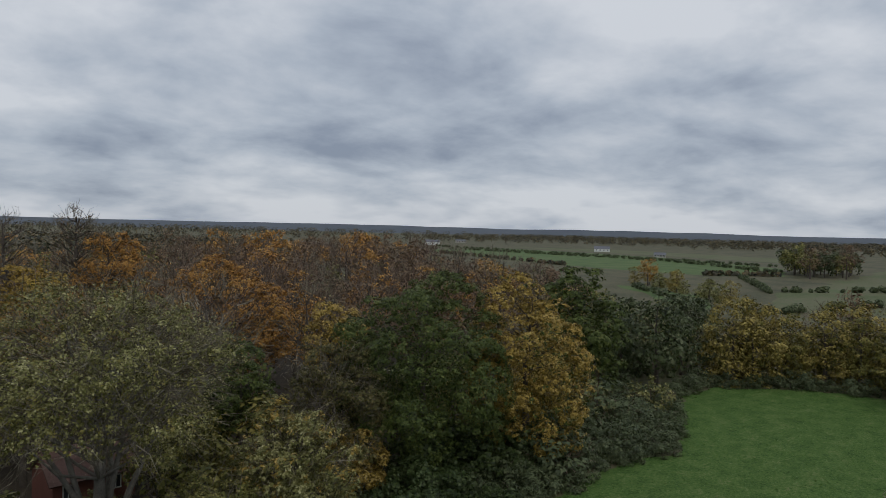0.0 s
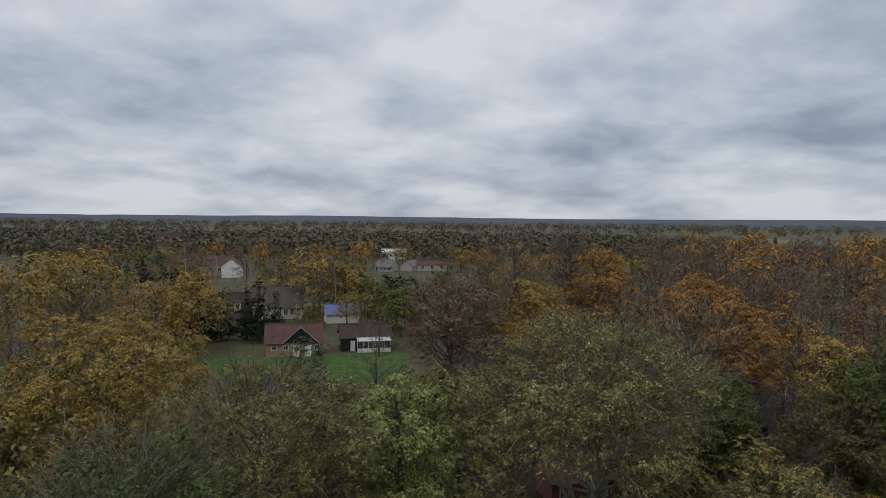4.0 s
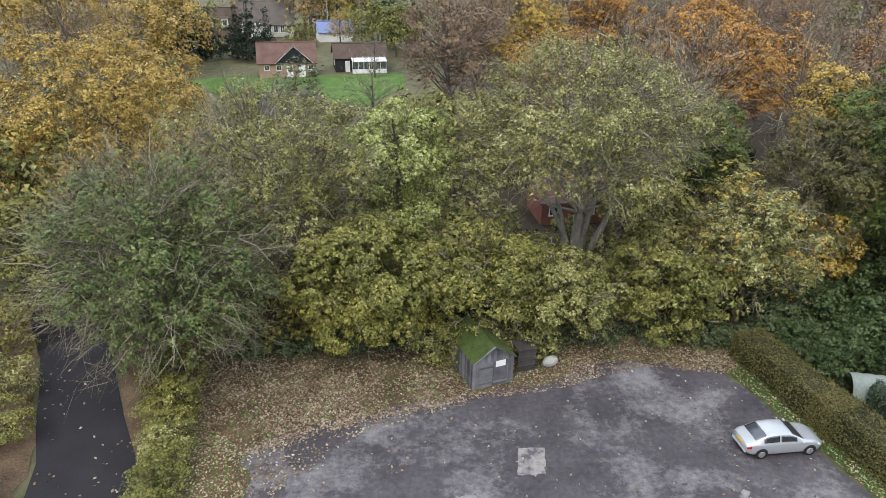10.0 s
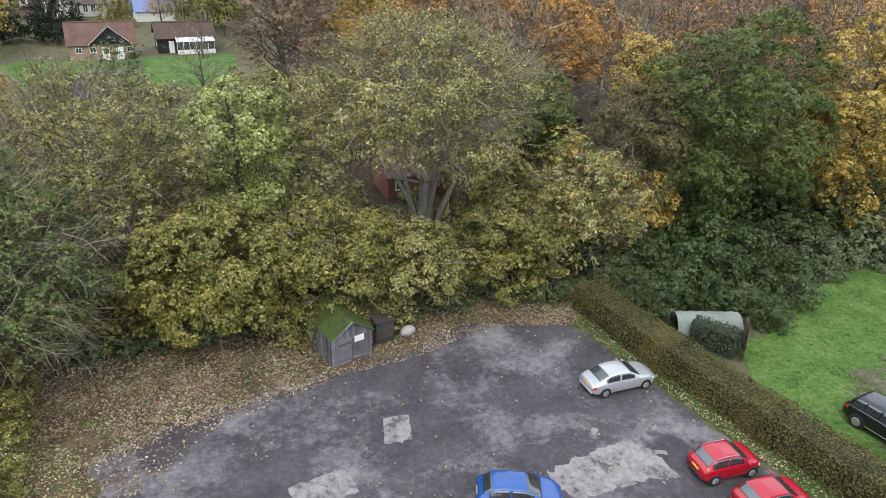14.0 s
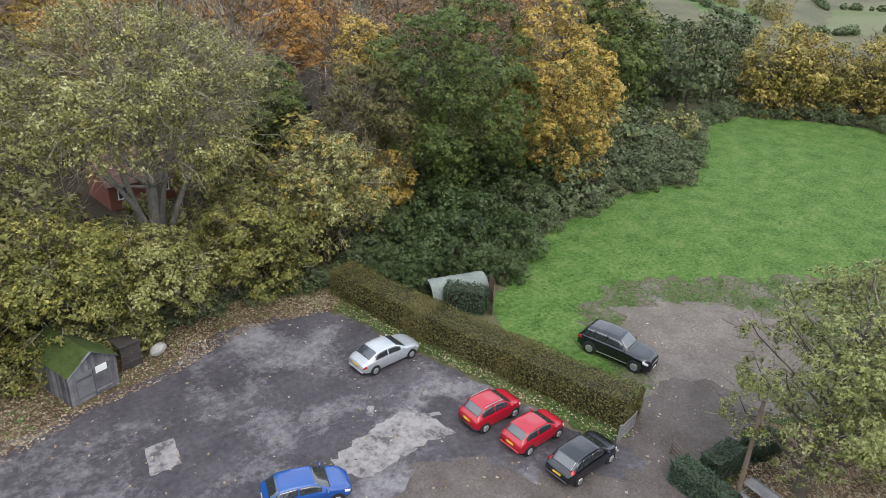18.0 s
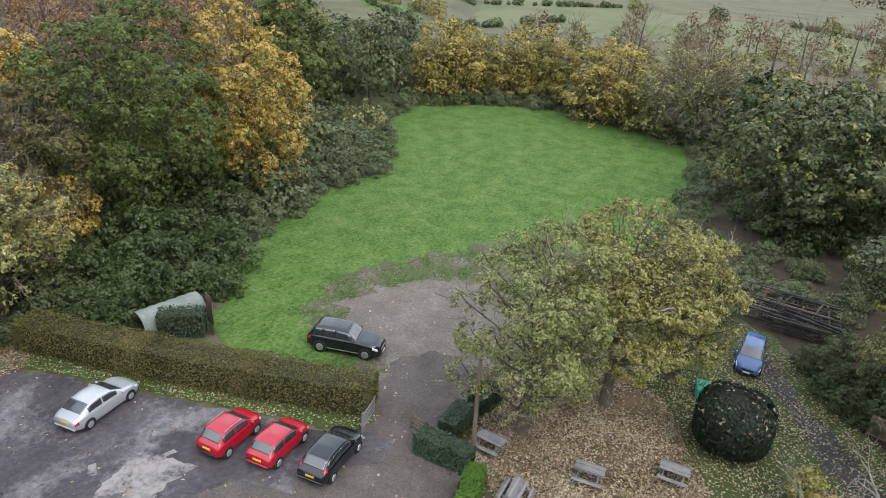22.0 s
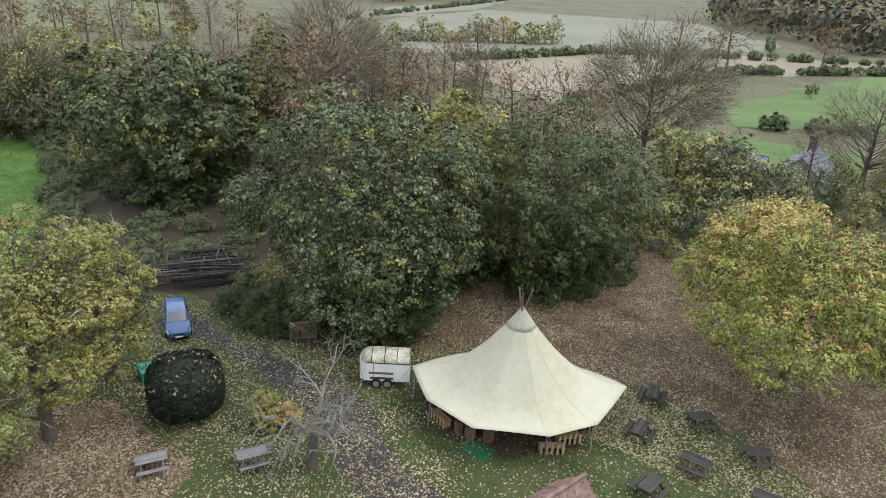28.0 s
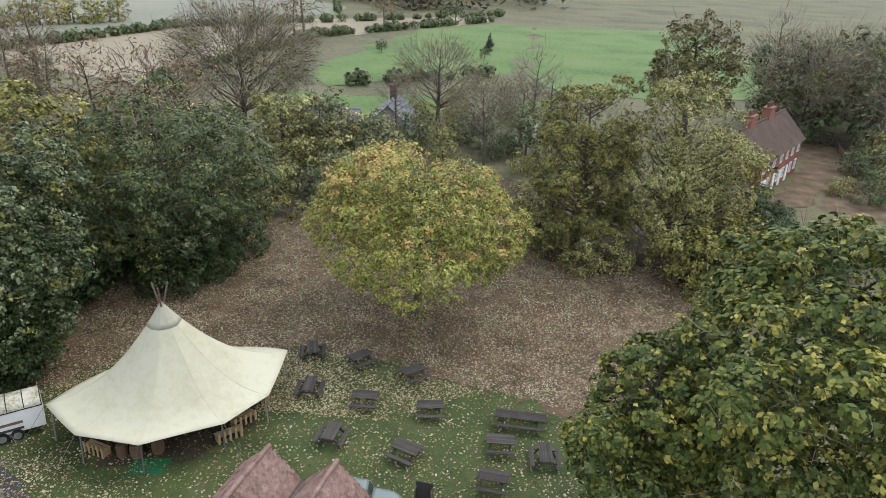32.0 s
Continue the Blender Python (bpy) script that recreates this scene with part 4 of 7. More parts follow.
# ---------------------------------------------------------------- woods further off: a few kinds, set out many times
KINDS = {
    "orange": [tree_parts(300 + k, 17, 2.0, 5.5, 2600, 0.32, L_ORANGE, 260, 0.1, M_PURPLE, clumps=40, limbs=14, open_crown=k % 2) for k in range(3)],
    "gold": [tree_parts(310 + k, 15, 1.5, 6, 2600, 0.36, L_GOLD, 120, 0.1, clumps=40, limbs=14) for k in range(3)],
    "olive": [tree_parts(320 + k, 14, 1.0, 5.5, 1900, 0.44, L_OLIVE, 120, 0.1, clumps=40, limbs=14) for k in range(3)],
    "brown": [tree_parts(330 + k, 16, 2.5, 5, 1300, 0.25, L_BROWN, 520, 0.11, M_PURPLE, clumps=34, limbs=14, open_crown=1) for k in range(3)],
    "bare": [tree_parts(340 + k, 17, 3, 5, 0, 0.5, None, 900, 0.085, M_TWIG if k else M_PURPLE, clumps=34, limbs=20) for k in range(3)],
    "dark": [tree_parts(350 + k, 13, 0.4, 5, 2000, 0.44, L_DARK, 0, clumps=40, limbs=10) for k in range(2)],
    "conifer": [tree_parts(360 + k, 16, 1.0, 3.4, 1900, 0.42, L_CONIFER, 0, clumps=70, shape="cone", limbs=10) for k in range(2)],
    "spread": [tree_parts(348 + k, 14, 3, 7.5, 700, 0.2, L_HAZEL, 2600, 0.05, M_TWIG, clumps=48, limbs=48, open_crown=1) for k in range(2)],
    "silver": [tree_parts(345 + k, 19, 8, 2.6, 0, 0.5, None, 420, 0.09, M_PURPLE, M_BIRCH, clumps=22, limbs=14, trunk_r=0.17) for k in range(2)],
    "scrub": [tree_parts(370 + k, 4.2, -1.0, 3.2, 900, 0.34, L_BRAMBLE if k else L_GREYGREEN, 300, 0.07, M_PURPLE, clumps=26, limbs=10) for k in range(2)],
    "hedge_gold": [tree_parts(420 + k, 11, -3.0, 4.2, 2600, 0.31, L_HEDGEGOLD if k else L_HAZEL, 150, 0.09, clumps=44, limbs=14) for k in (1, 0, 2)],
    "hedge_olive": [tree_parts(424 + k, 9, -2.2, 4.0, 1300, 0.38, L_GREYGREEN if k else L_BRAMBLE, 360, 0.09, M_TWIG, clumps=40, limbs=14, open_crown=1) for k in range(2)],
    "bramble": [tree_parts(380 + k, 2.2, -0.6, 2.6, 1400, 0.22, L_BRAMBLE, 60, 0.06, clumps=26, limbs=8) for k in range(2)],
    "laurel": [tree_parts(390 + k, 4.0, -1.0, 2.6, 3400, 0.19, L_LAUREL, 0, clumps=30, limbs=8) for k in range(2)],
    "thicket": [tree_parts(395 + k, 6.5, -1.6, 3.6, 2100, 0.26, (L_OLIVE, L_GREYGREEN, L_HAZEL)[k], 300, 0.045, clumps=46, limbs=16) for k in range(3)],
}
LITE = {
    "orange": [tree_parts(400, 17, 2.0, 5.5, 620, 0.75, L_ORANGE, 120, 0.15, M_PURPLE, clumps=30, limbs=6)],
    "gold": [tree_parts(401 + k, 15, 1.5, 6, 680, 0.8, L_GOLD, 60, 0.15, clumps=30, limbs=6) for k in range(2)],
    "olive": [tree_parts(403 + k, 14, 1.0, 5.5, 680, 0.8, L_OLIVE, 60, 0.15, clumps=30, limbs=6) for k in range(2)],
    "brown": [tree_parts(405 + k, 16, 2.5, 5, 320, 0.7, L_BROWN, 280, 0.16, M_PURPLE, clumps=26, limbs=6, open_crown=1) for k in range(2)],
    "bare": [tree_parts(407 + k, 17, 2, 5, 0, 0.5, None, 700, 0.13, M_TWIG if k else M_PURPLE, clumps=28, limbs=9) for k in range(2)],
    "dark": [tree_parts(409, 13, 0.6, 5, 680, 0.8, L_DARK, 0, clumps=30, limbs=5)],
    "hedge_olive": [tree_parts(410, 9, -2.2, 4.0, 520, 0.7, L_GREYGREEN, 160, 0.14, M_TWIG, clumps=28, limbs=5, open_crown=1)],
}
LABELS = {
    "orange": ("beech_tree", "orange-leaved beech of the autumn wood", "tree"), "gold": ("oak_tree", "golden-leaved oak among the woods", "tree"),
    "olive": ("ash_tree", "olive-green tree thinning in autumn", "tree"), "brown": ("birch_tree", "brown nearly leafless birch of the wood", "tree"),
    "bare": ("ash_tree", "bare grey-brown tree with fine twigs", "tree"), "dark": ("holly_tree", "dark evergreen broadleaf tree", "tree"),
    "spread": ("ash_tree", "spreading bare tree with a few olive leaves", "tree"), "silver": ("birch_tree", "pale-stemmed bare silver birch", "tree"), "conifer": ("conifer", "dark green conifer with drooping boughs", "conifer"), "scrub": ("thorn_bush", "brown twiggy thorn bush", "bush"),
    "thicket": ("hazel_bush", "tall leafy hazel bush of the thicket", "bush"),
    "hedge_gold": ("hedgerow_tree", "golden hedgerow tree leafy to the ground", "tree"), "hedge_olive": ("hedgerow_tree", "grey-green hedgerow thorn with bare twigs", "tree"),
    "bramble": ("bramble_bush", "low tangled dark bramble bush", "bush"), "laurel": ("laurel_bush", "dense dark green evergreen bush", "bush"),
}
rs = random.Random(7)


def grow(kind, x, y, s=1.0, tall=1.0):
    nm, lab, cat = LABELS[kind]
    plant(nm, x, y, rs.choice(LITE[kind] if kind in LITE and math.hypot(x, y) > (150 if kind in ("bare", "brown") else 165) else KINDS[kind]), lab, cat, "wood", rs.uniform(0, 360), s, tall)


def wood(points, n, kinds, gap, s0=0.8, s1=1.2, avoid=()):
    """Sets n trees out in a plan, kept gap metres apart."""
    rng = np.random.default_rng(int(abs(points[0][0]) * 13 + n))
    got = []
    xs, ys = scatter(points, n * 8, rng)
    for x, y in zip(xs, ys):
        if len(got) >= n:
            break
        if all((x - a) ** 2 + (y - b) ** 2 > gap * gap for a, b in got) and not any(inside(z_, np.array([x]), np.array([y]))[0] for z_ in avoid):
            got.append((x, y))
            grow(rs.choice(kinds), float(x), float(y), rs.uniform(s0, s1), rs.uniform(0.9, 1.15))


wood([(96, 84), (128, 92), (150, 128), (170, 178), (120, 165), (110, 110)], 34, ["brown", "bare", "bare", "olive", "gold"], 6, 0.7, 0.95)
# the brown and orange wood to the north-east
wood([(20, 62), (34, 68), (48, 66), (70, 72), (110, 95), (120, 150), (60, 160), (8, 150), (4, 104), (14, 80)], 108, ["orange", "brown", "bare", "brown", "bare", "brown", "brown", "brown", "bare"], 5.0, 0.85, 1.15, avoid=([(36, 74), (42, 76), (41, 84), (36, 84)],))
wood([(-2, 66), (8, 68), (16, 70), (14, 80), (4, 86), (-6, 80)], 10, ["brown", "bare", "brown", "olive"], 5, 0.6, 0.8)
wood([(110, 168), (170, 180), (230, 300), (200, 380), (100, 340), (60, 165)], 95, ["brown", "bare", "brown", "bare", "orange", "hedge_olive"], 7, 0.95, 1.2)
# north beyond the houses
wood([(-80, 100), (-44, 112), (-40, 150), (-70, 160), (-110, 150)], 16, ["gold", "gold", "olive", "bare", "conifer"], 8, 0.7, 1.1)
SIGHT = ([(-66, 150), (-20, 150), (-14, 178), (-30, 190), (-66, 178)], [(-48, 180), (-60, 180), (-100, 312), (-72, 312)], [(-22, 200), (0, 200), (2, 350), (-34, 350)])
wood([(-66, 178), (10, 150), (60, 165), (90, 240), (-110, 250), (-110, 170)], 84, ["bare", "brown", "gold", "olive", "olive", "silver", "dark"], 6.5, 0.5, 0.75, avoid=SIGHT)
wood([(-130, 240), (100, 240), (190, 420), (-220, 420)], 175, ["olive", "brown", "gold", "bare", "brown", "dark", "orange", "hedge_olive"], 11, 0.5, 0.8, avoid=SIGHT)
# hedges and clumps round the meadow
wood([(46, 43), (56, 44), (68, 43.5), (79, 52), (90, 58), (84, 62), (64, 56), (46, 50)], 30, ["bramble", "scrub", "bramble"], 2.6, 0.8, 1.3)
wood([(84, 60), (100, 60), (128, 70), (150, 90), (110, 92), (88, 74)], 22, ["hedge_olive", "dark", "hedge_olive", "scrub"], 4.5, 0.8, 1.2)
wood([(106, 56), (116, 46), (119, 36), (126, 38), (124, 52), (112, 62)], 20, ["hedge_gold"], 3.4, 0.85, 1.15)
wood([(112, 30), (110, 14), (104, 7), (112, 2), (124, 16), (124, 36)], 22, ["hedge_olive", "hedge_olive", "hedge_gold"], 3.6, 0.9, 1.25)
wood([(104, 10), (96, 6), (80, 9), (84, 6), (98, 2), (110, 4)], 12, ["scrub", "bramble"], 3, 0.7, 1.0)
wood([(92, -4), (120, -2), (140, -40), (130, -70), (100, -50), (88, -20)], 44, ["bare", "hedge_olive", "brown", "hedge_olive"], 5.5, 0.7, 1.0)
wood([(58, -14), (70, -16), (76, -40), (66, -56), (54, -46), (56, -30)], 20, ["hedge_olive", "hedge_olive", "brown"], 4.5, 0.8, 1.1)
wood([(58, 9), (72, 8), (68, -10), (60, -10)], 16, ["bramble"], 3, 0.5, 0.8)
# south-east
wood([(44, -54), (58, -52), (60, -64), (48, -66), (30, -62), (32, -55)], 18, ["hedge_olive", "scrub", "thicket"], 4, 0.5, 0.8)
wood([(50, -72), (60, -68), (58, -86), (36, -96), (30, -76)], 18, ["bare", "scrub", "hedge_olive"], 4.5, 0.5, 0.75)
wood([(2, -121), (20, -116), (22, -150), (10, -170), (-10, -140)], 12, ["bare", "dark", "hedge_olive"], 6, 0.8, 1.1)
for x, y, s in [(12, -119, 1.15), (4, -124, 1.1), (17, -131, 1.1), (-3, -128, 1.2), (9, -138, 1.2)]:
    grow("spread", x, y, s)
wood([(12, -58), (2, -64), (-4, -74), (6, -76), (12, -68)], 10, ["scrub", "laurel", "laurel"], 3, 0.7, 1.0)

wood([(215, -40), (240, -40), (232, -70), (205, -80)], 12, ["bare", "hedge_olive", "hedge_olive", "scrub"], 6, 0.6, 0.9)
GREENS = [p_ for m_, p_ in FARFIELDS if m_ in (M_FARGREEN, M_STUBBLE)]
wood([(420, -139), (506, -269), (540, -260), (460, -120)], 26, ["brown", "gold", "brown", "olive"], 7, 0.9, 1.2)
for k in range(13):
    grow(rs.choice(["hedge_olive", "hedge_gold", "hedge_olive", "scrub"]), 228 - 0.5 * k + rs.uniform(-2, 2), -84 - 4.8 * k, rs.uniform(0.6, 0.95))
for x, y, k, s in [(118, -150, "dark", 0.28), (98, -172, "conifer", 0.3), (92, -160, "dark", 0.25), (102, -180, "conifer", 0.32), (152, -240, "dark", 0.6), (160, -205, "brown", 0.8), (141, -128, "bare", 1.1), (128, -118, "bare", 0.8), (146, -150, "bare", 1.15), (160, -160, "brown", 0.9)]:
    grow(k, x, y, s)
for k in range(14):
    grow(rs.choice(["hedge_gold", "hedge_olive", "orange", "hedge_olive"]), 286 - 4.6 * k + rs.uniform(-3, 3), 198 - 5.9 * k + rs.uniform(-3, 3), rs.uniform(0.6, 0.9))
wood([(412, 178), (500, 228), (530, 190), (440, 160)], 26, ["dark", "dark", "brown", "olive"], 6, 1.0, 1.35)
for x, y, k in [(330, 40, "dark"), (322, -4, "olive"), (345, -20, "brown"), (310, 70, "olive")]:
    grow(k, x, y, 0.8)
wood([(116, 62), (130, 60), (150, 40), (130, 20), (126, 44)], 18, ["scrub", "hedge_olive", "bare"], 5, 0.7, 1.0)
wood([(-22, 44), (-27, 50), (-38, 70), (-52, 78), (-48, 52), (-30, 40)], 14, ["thicket", "gold", "olive", "scrub"], 5, 0.6, 0.9)
wood([(-46, 84), (-30, 76), (-10, 66), (-8, 96), (-16, 104), (-40, 108)], 16, ["thicket", "hedge_olive", "scrub"], 6, 0.6, 1.0)
wood([(-46, 84), (-40, 108), (-60, 104), (-66, 86)], 10, ["hedge_olive", "bare", "scrub"], 5, 0.7, 1.0)
for x, y, k, s in [(5.5, -133, "dark", 1.3), (15.0, -124, "dark", 1.2), (-3.5, -117, "hedge_olive", 1.5), (-9, -112, "hedge_olive", 1.5), (-7, -123, "hedge_olive", 1.7), (1.5, -112, "hedge_olive", 0.6), (0.5, -101, "hedge_olive", 0.5), (2.2, -106, "scrub", 0.7), (0, -92, "hedge_olive", 0.5), (3.0, -94, "scrub", 0.5), (-1.5, -106, "hedge_olive", 0.8), (0.8, -119, "hedge_olive", 1.0), (-4, -101, "bare", 0.8), (-2, -96, "thicket", 0.6), (10.5, -131, "dark", 1.1), (13.5, -77, "thicket", 1.3), (16.5, -79, "thicket", 1.2), (10.5, -74.5, "laurel", 1.1)]:
    grow(k, x, y, s)
wood([(140, 60), (135, -30), (200, -50), (240, -40), (255, 20), (215, 62)], 40, ["bare", "hedge_olive", "brown", "hedge_olive"], 8, 0.7, 1.0)
for k in range(16):
    grow("bramble", -11 + 2.2 * k + rs.uniform(-0.5, 0.5), 40.2 + 0.05 * k + rs.uniform(-0.4, 0.6), rs.uniform(0.45, 0.75))
wood([(2, -99), (2, -120), (-14, -122), (-12, -96)], 14, ["hedge_olive", "bare", "scrub"], 3, 0.5, 0.8)
# thicket under the big trees
for x, y, s in [(-9, 41, 0.8), (-13.7, 31.4, 0.42), (-13.1, 28.6, 0.4), (-14.2, 33.8, 0.5), (-12.6, 25.8, 0.38), (-13.4, 30, 0.36), (-13.9, 32.6, 0.4), (-12.7, 27.2, 0.34), (-12.2, 23.6, 0.4), (-15, 35.4, 0.5), (-7, 50, 1.3), (0.5, 45, 1.0), (10.6, 45.6, 0.55), (15.4, 45.2, 0.75), (13.2, 55.5, 0.5), (-16, 42, 0.9), (6, 47, 1.1), (20, 44, 0.95), (19, 50, 1.2), (25, 49, 1.2), (27.5, 55, 1.3), (3, 54, 1.3), (-5, 57, 1.3), (20, 57, 1.3), (-20, 48, 1.1), (-12, 55, 1.4), (24, 64, 1.4), (44, 60, 1.3), (-19, 44, 0.7), (-16, 60, 1.3), (60, 55, 1.2), (52, 60, 1.3), (66, 60, 1.3), (73, 62, 1.4)]:
    grow("thicket", x, y, s)
for x, y, s in [(38, -48, 0.8), (43, -50, 0.9), (34, -54, 0.8), (51, -46, 0.9), (54, -38, 1.0), (56, -30, 1.0), (28, -60, 0.8), (10, -56, 0.8), (18, -56, 0.6), (5, -58, 0.9), (24, -54, 0.7), (20, -53.5, 0.5), (4.4, 38.6, 0.5), (2.4, 38.4, 0.48), (7.6, 39.2, 0.5), (0.6, 38.6, 0.4), (12.5, -56.5, 0.75), (9.5, -61, 0.9), (26, -57, 0.8), (47, -57, 0.9), (36, -60, 0.9), (52, -18, 0.8), (51, -10, 0.6), (7.5, -52, 0.6)]:
    grow("thicket", x, y, s)
for x, y, s in [(46.8, -6.4, 0.42), (45.4, -7.8, 0.45), (48.4, -6.8, 0.5), (50, -5.6, 0.5), (44.6, -9.2, 0.4), (48.5, -9, 0.6)]:
    grow("laurel", x, y, s)
# dense evergreen skirts under the big garden trees
for x, y, s in [(47.8, -32.6, 1.3), (45, -30, 1.0), (50, -30, 1.2), (44.5, -34, 0.9), (49, -37, 1.2), (46.5, -38, 1.0), (53, -34, 1.3), (44, -15, 1.3), (42.2, -17, 0.9), (46, -11.5, 1.0), (41.4, -13.5, 0.8), (46, -18.5, 1.1), (48, -15, 1.2), (49, -21, 1.2), (50, -25, 1.3), (82, -4, 1.6), (78, -7, 1.3), (79, 0, 1.3), (85, -9, 1.4), (75, -3, 1.2), (41, 50, 1.5), (38, 47.5, 1.2), (44, 47.5, 1.2), (48, 45.5, 1.0), (52, 46, 1.2)]:
    grow("laurel", x, y, s)
# bushes on the far side of the lane
for x, y, s in [(-22.4, 30.5, 0.42), (-24.2, 34, 0.5), (-21.6, 25.4, 0.42), (-23, 20.5, 0.5), (-27, 38.5, 0.55), (-25.4, 28, 0.6)]:
    grow("thicket", x, y, s)
# behind the car park hedge
for x, y, s in [(32.5, 40.5, 1.0), (29, 42, 0.9), (36.5, 41.5, 1.0), (37.5, 37.0, 0.85), (35.0, 44, 1.1), (26, 45, 0.9), (39.5, 39.5, 0.7), (26.4, 36.2, 0.55), (27.6, 37.6, 0.65), (25.6, 39.4, 0.6), (31, 37.4, 0.7), (29.6, 39, 0.8), (34.2, 34.2, 0.55), (33, 35.6, 0.6)]:
    grow("laurel", x, y, s)
for x, y, s in [(26.5, 42.3, 0.9), (40, 43, 0.9), (24.0, 40.6, 0.7), (30, 46.5, 1.0), (35, 48, 1.0), (41.5, 45, 0.8), (28, 49, 1.1)]:
    grow("bramble", x, y, s)
# brambles along the meadow's edge
edge = [(43.4, 40.4), (56, 43), (69, 42.4), (75, 47), (80, 51), (91, 56), (101, 56.8), (113, 47), (117, 36), (113.4, 22), (109, 12), (95, 8.6), (80, 7.6), (60, 7.6), (50, 8)]
for (x0, y0), (x1, y1) in zip(edge, edge[1:]):
    n = int(math.hypot(x1 - x0, y1 - y0) / 2.6)
    for k in range(n):
        grow("bramble", x0 + (x1 - x0) * k / n + rs.uniform(-0.8, 0.8), y0 + (y1 - y0) * k / n + rs.uniform(-0.8, 0.8), rs.uniform(0.5, 0.9))
for x, y, s in [(54.6, -7.4, 0.6), (54.4, 1.4, 0.55), (55, 3.6, 0.7), (60, -7, 0.8), (60.5, 0, 0.9), (60, -3.5, 0.8), (41, 41, 0.9), (38, 39.6, 0.8), (33.8, 37.6, 0.7), (46, 45, 1.0), (49, 44, 1.0), (28, 39.5, 0.7), (26.2, 38.6, 0.55)]:
    grow("bramble", x, y, s)
# bare trees and thorns before the slate roofs and the pasture
wood([(44, -76), (70, -90), (60, -104), (40, -110)], 9, ["hedge_olive", "scrub", "thicket"], 5, 0.5, 0.75)
for x, y, s in [(60, -90.5, 1.0), (47.5, -83, 0.75), (44, -88, 0.7)]:
    grow("spread", x, y, s)
for x, y, s in [(56, -63, 0.9), (59.5, -65, 1.0), (63, -67, 0.95), (60, -60.5, 0.8), (66, -63, 1.0), (53, -66, 0.8), (69, -66, 0.9), (56, -71, 0.7)]:
    grow("hedge_olive", x, y, s)
# beside the houses
for x, y, k, s in [(-6, 152, "olive", 0.8), (4, 148, "bare", 0.9), (-56, 182, "silver", 1.0), (-66, 189, "silver", 1.1), (-49, 192, "silver", 1.0), (-24, 180, "silver", 0.9), (-30.7, 186, "gold", 1.2), (-23, 190, "gold", 1.0), (-28, 178, "brown", 0.7), (-36, 196, "silver", 1.1), (-60, 176, "gold", 0.9), (-17, 186, "olive", 0.8), (-14, 196, "silver", 1.0), (-42, 205, "brown", 0.8), (-54, 205, "bare", 0.9)]:
    grow(k, x, y, s)
for x, y, k, s in [(-47.2, 143, "conifer", 0.98), (-43.5, 146, "conifer", 0.7), (-35.2, 144.5, "conifer", 0.9), (-38.4, 147, "conifer", 0.75), (-32.4, 147, "conifer", 0.7), (-63, 153, "conifer", 1.15), (-59, 156, "conifer", 0.95), (-6.6, 165, "dark", 1.1), (-6.6, 165, "conifer", 0.9), (-9.0, 129.5, "bare", 0.5), (-73, 141, "gold", 1.25), (-62, 146, "gold", 0.9), (-83, 150, "gold", 1.2), (-52, 139, "gold", 0.6), (-54, 133, "bare", 0.6), (-60, 128, "bare", 0.7), (-66, 122, "scrub", 1.2), (-70, 130, "bare", 0.7), (-2, 158, "olive", 0.7), (-19, 163, "gold", 0.55), (-27, 164, "hedge_gold", 0.6), (-30, 166, "hedge_olive", 0.55), (-14, 160, "olive", 0.6), (-90, 172, "dark", 1.0), (-104, 190, "olive", 1.2), (-96, 200, "gold", 1.1)]:
    grow(k, x, y, s)

# the farthest woods, too far off to tell one tree from the next
rng = np.random.default_rng(77)
cp, cn, np_, nn_ = [], [], [], []


def far_wood(points, n, h0, h1):
    x, y = scatter(points, n, rng)
    for a, b in zip(x, y):
        h = rng.uniform(h0, h1); k = 46
        d = unit(rng.normal(0, 1, (k, 3)) + (0, 0, 0.4))
        cp.append(np.array((a, b, h * 0.5)) + d * (h * 0.5, h * 0.5, h * 0.5)); cn.append(d)


far_wood([(-900, 420), (-250, 420), (200, 430), (330, 640), (200, 900), (-700, 900)], 2600, 7, 13)
far_wood([(-1600, 900), (200, 900), (600, 1200), (1400, 1500), (900, 2600), (-1800, 2600)], 1100, 9, 24)
far_wood([(800, 1200), (1050, 950), (1300, 650), (2200, 900), (2200, 2000)], 700, 10, 18)
far_wood([(1050, 700), (1150, 500), (1000, 300), (1300, 200), (2200, 300), (2200, 900), (1400, 700)], 600, 10, 18)
far_wood([(250, -285), (330, -320), (410, -400), (330, -560), (150, -345), (192, -266)], 330, 12, 19)
far_wood([(700, -100), (1500, -400), (1800, 300), (900, 140)], 260, 9, 15)
far_wood([(600, -600), (1500, -900), (900, -1600), (150, -900), (200, -500), (420, -480)], 380, 14, 22)
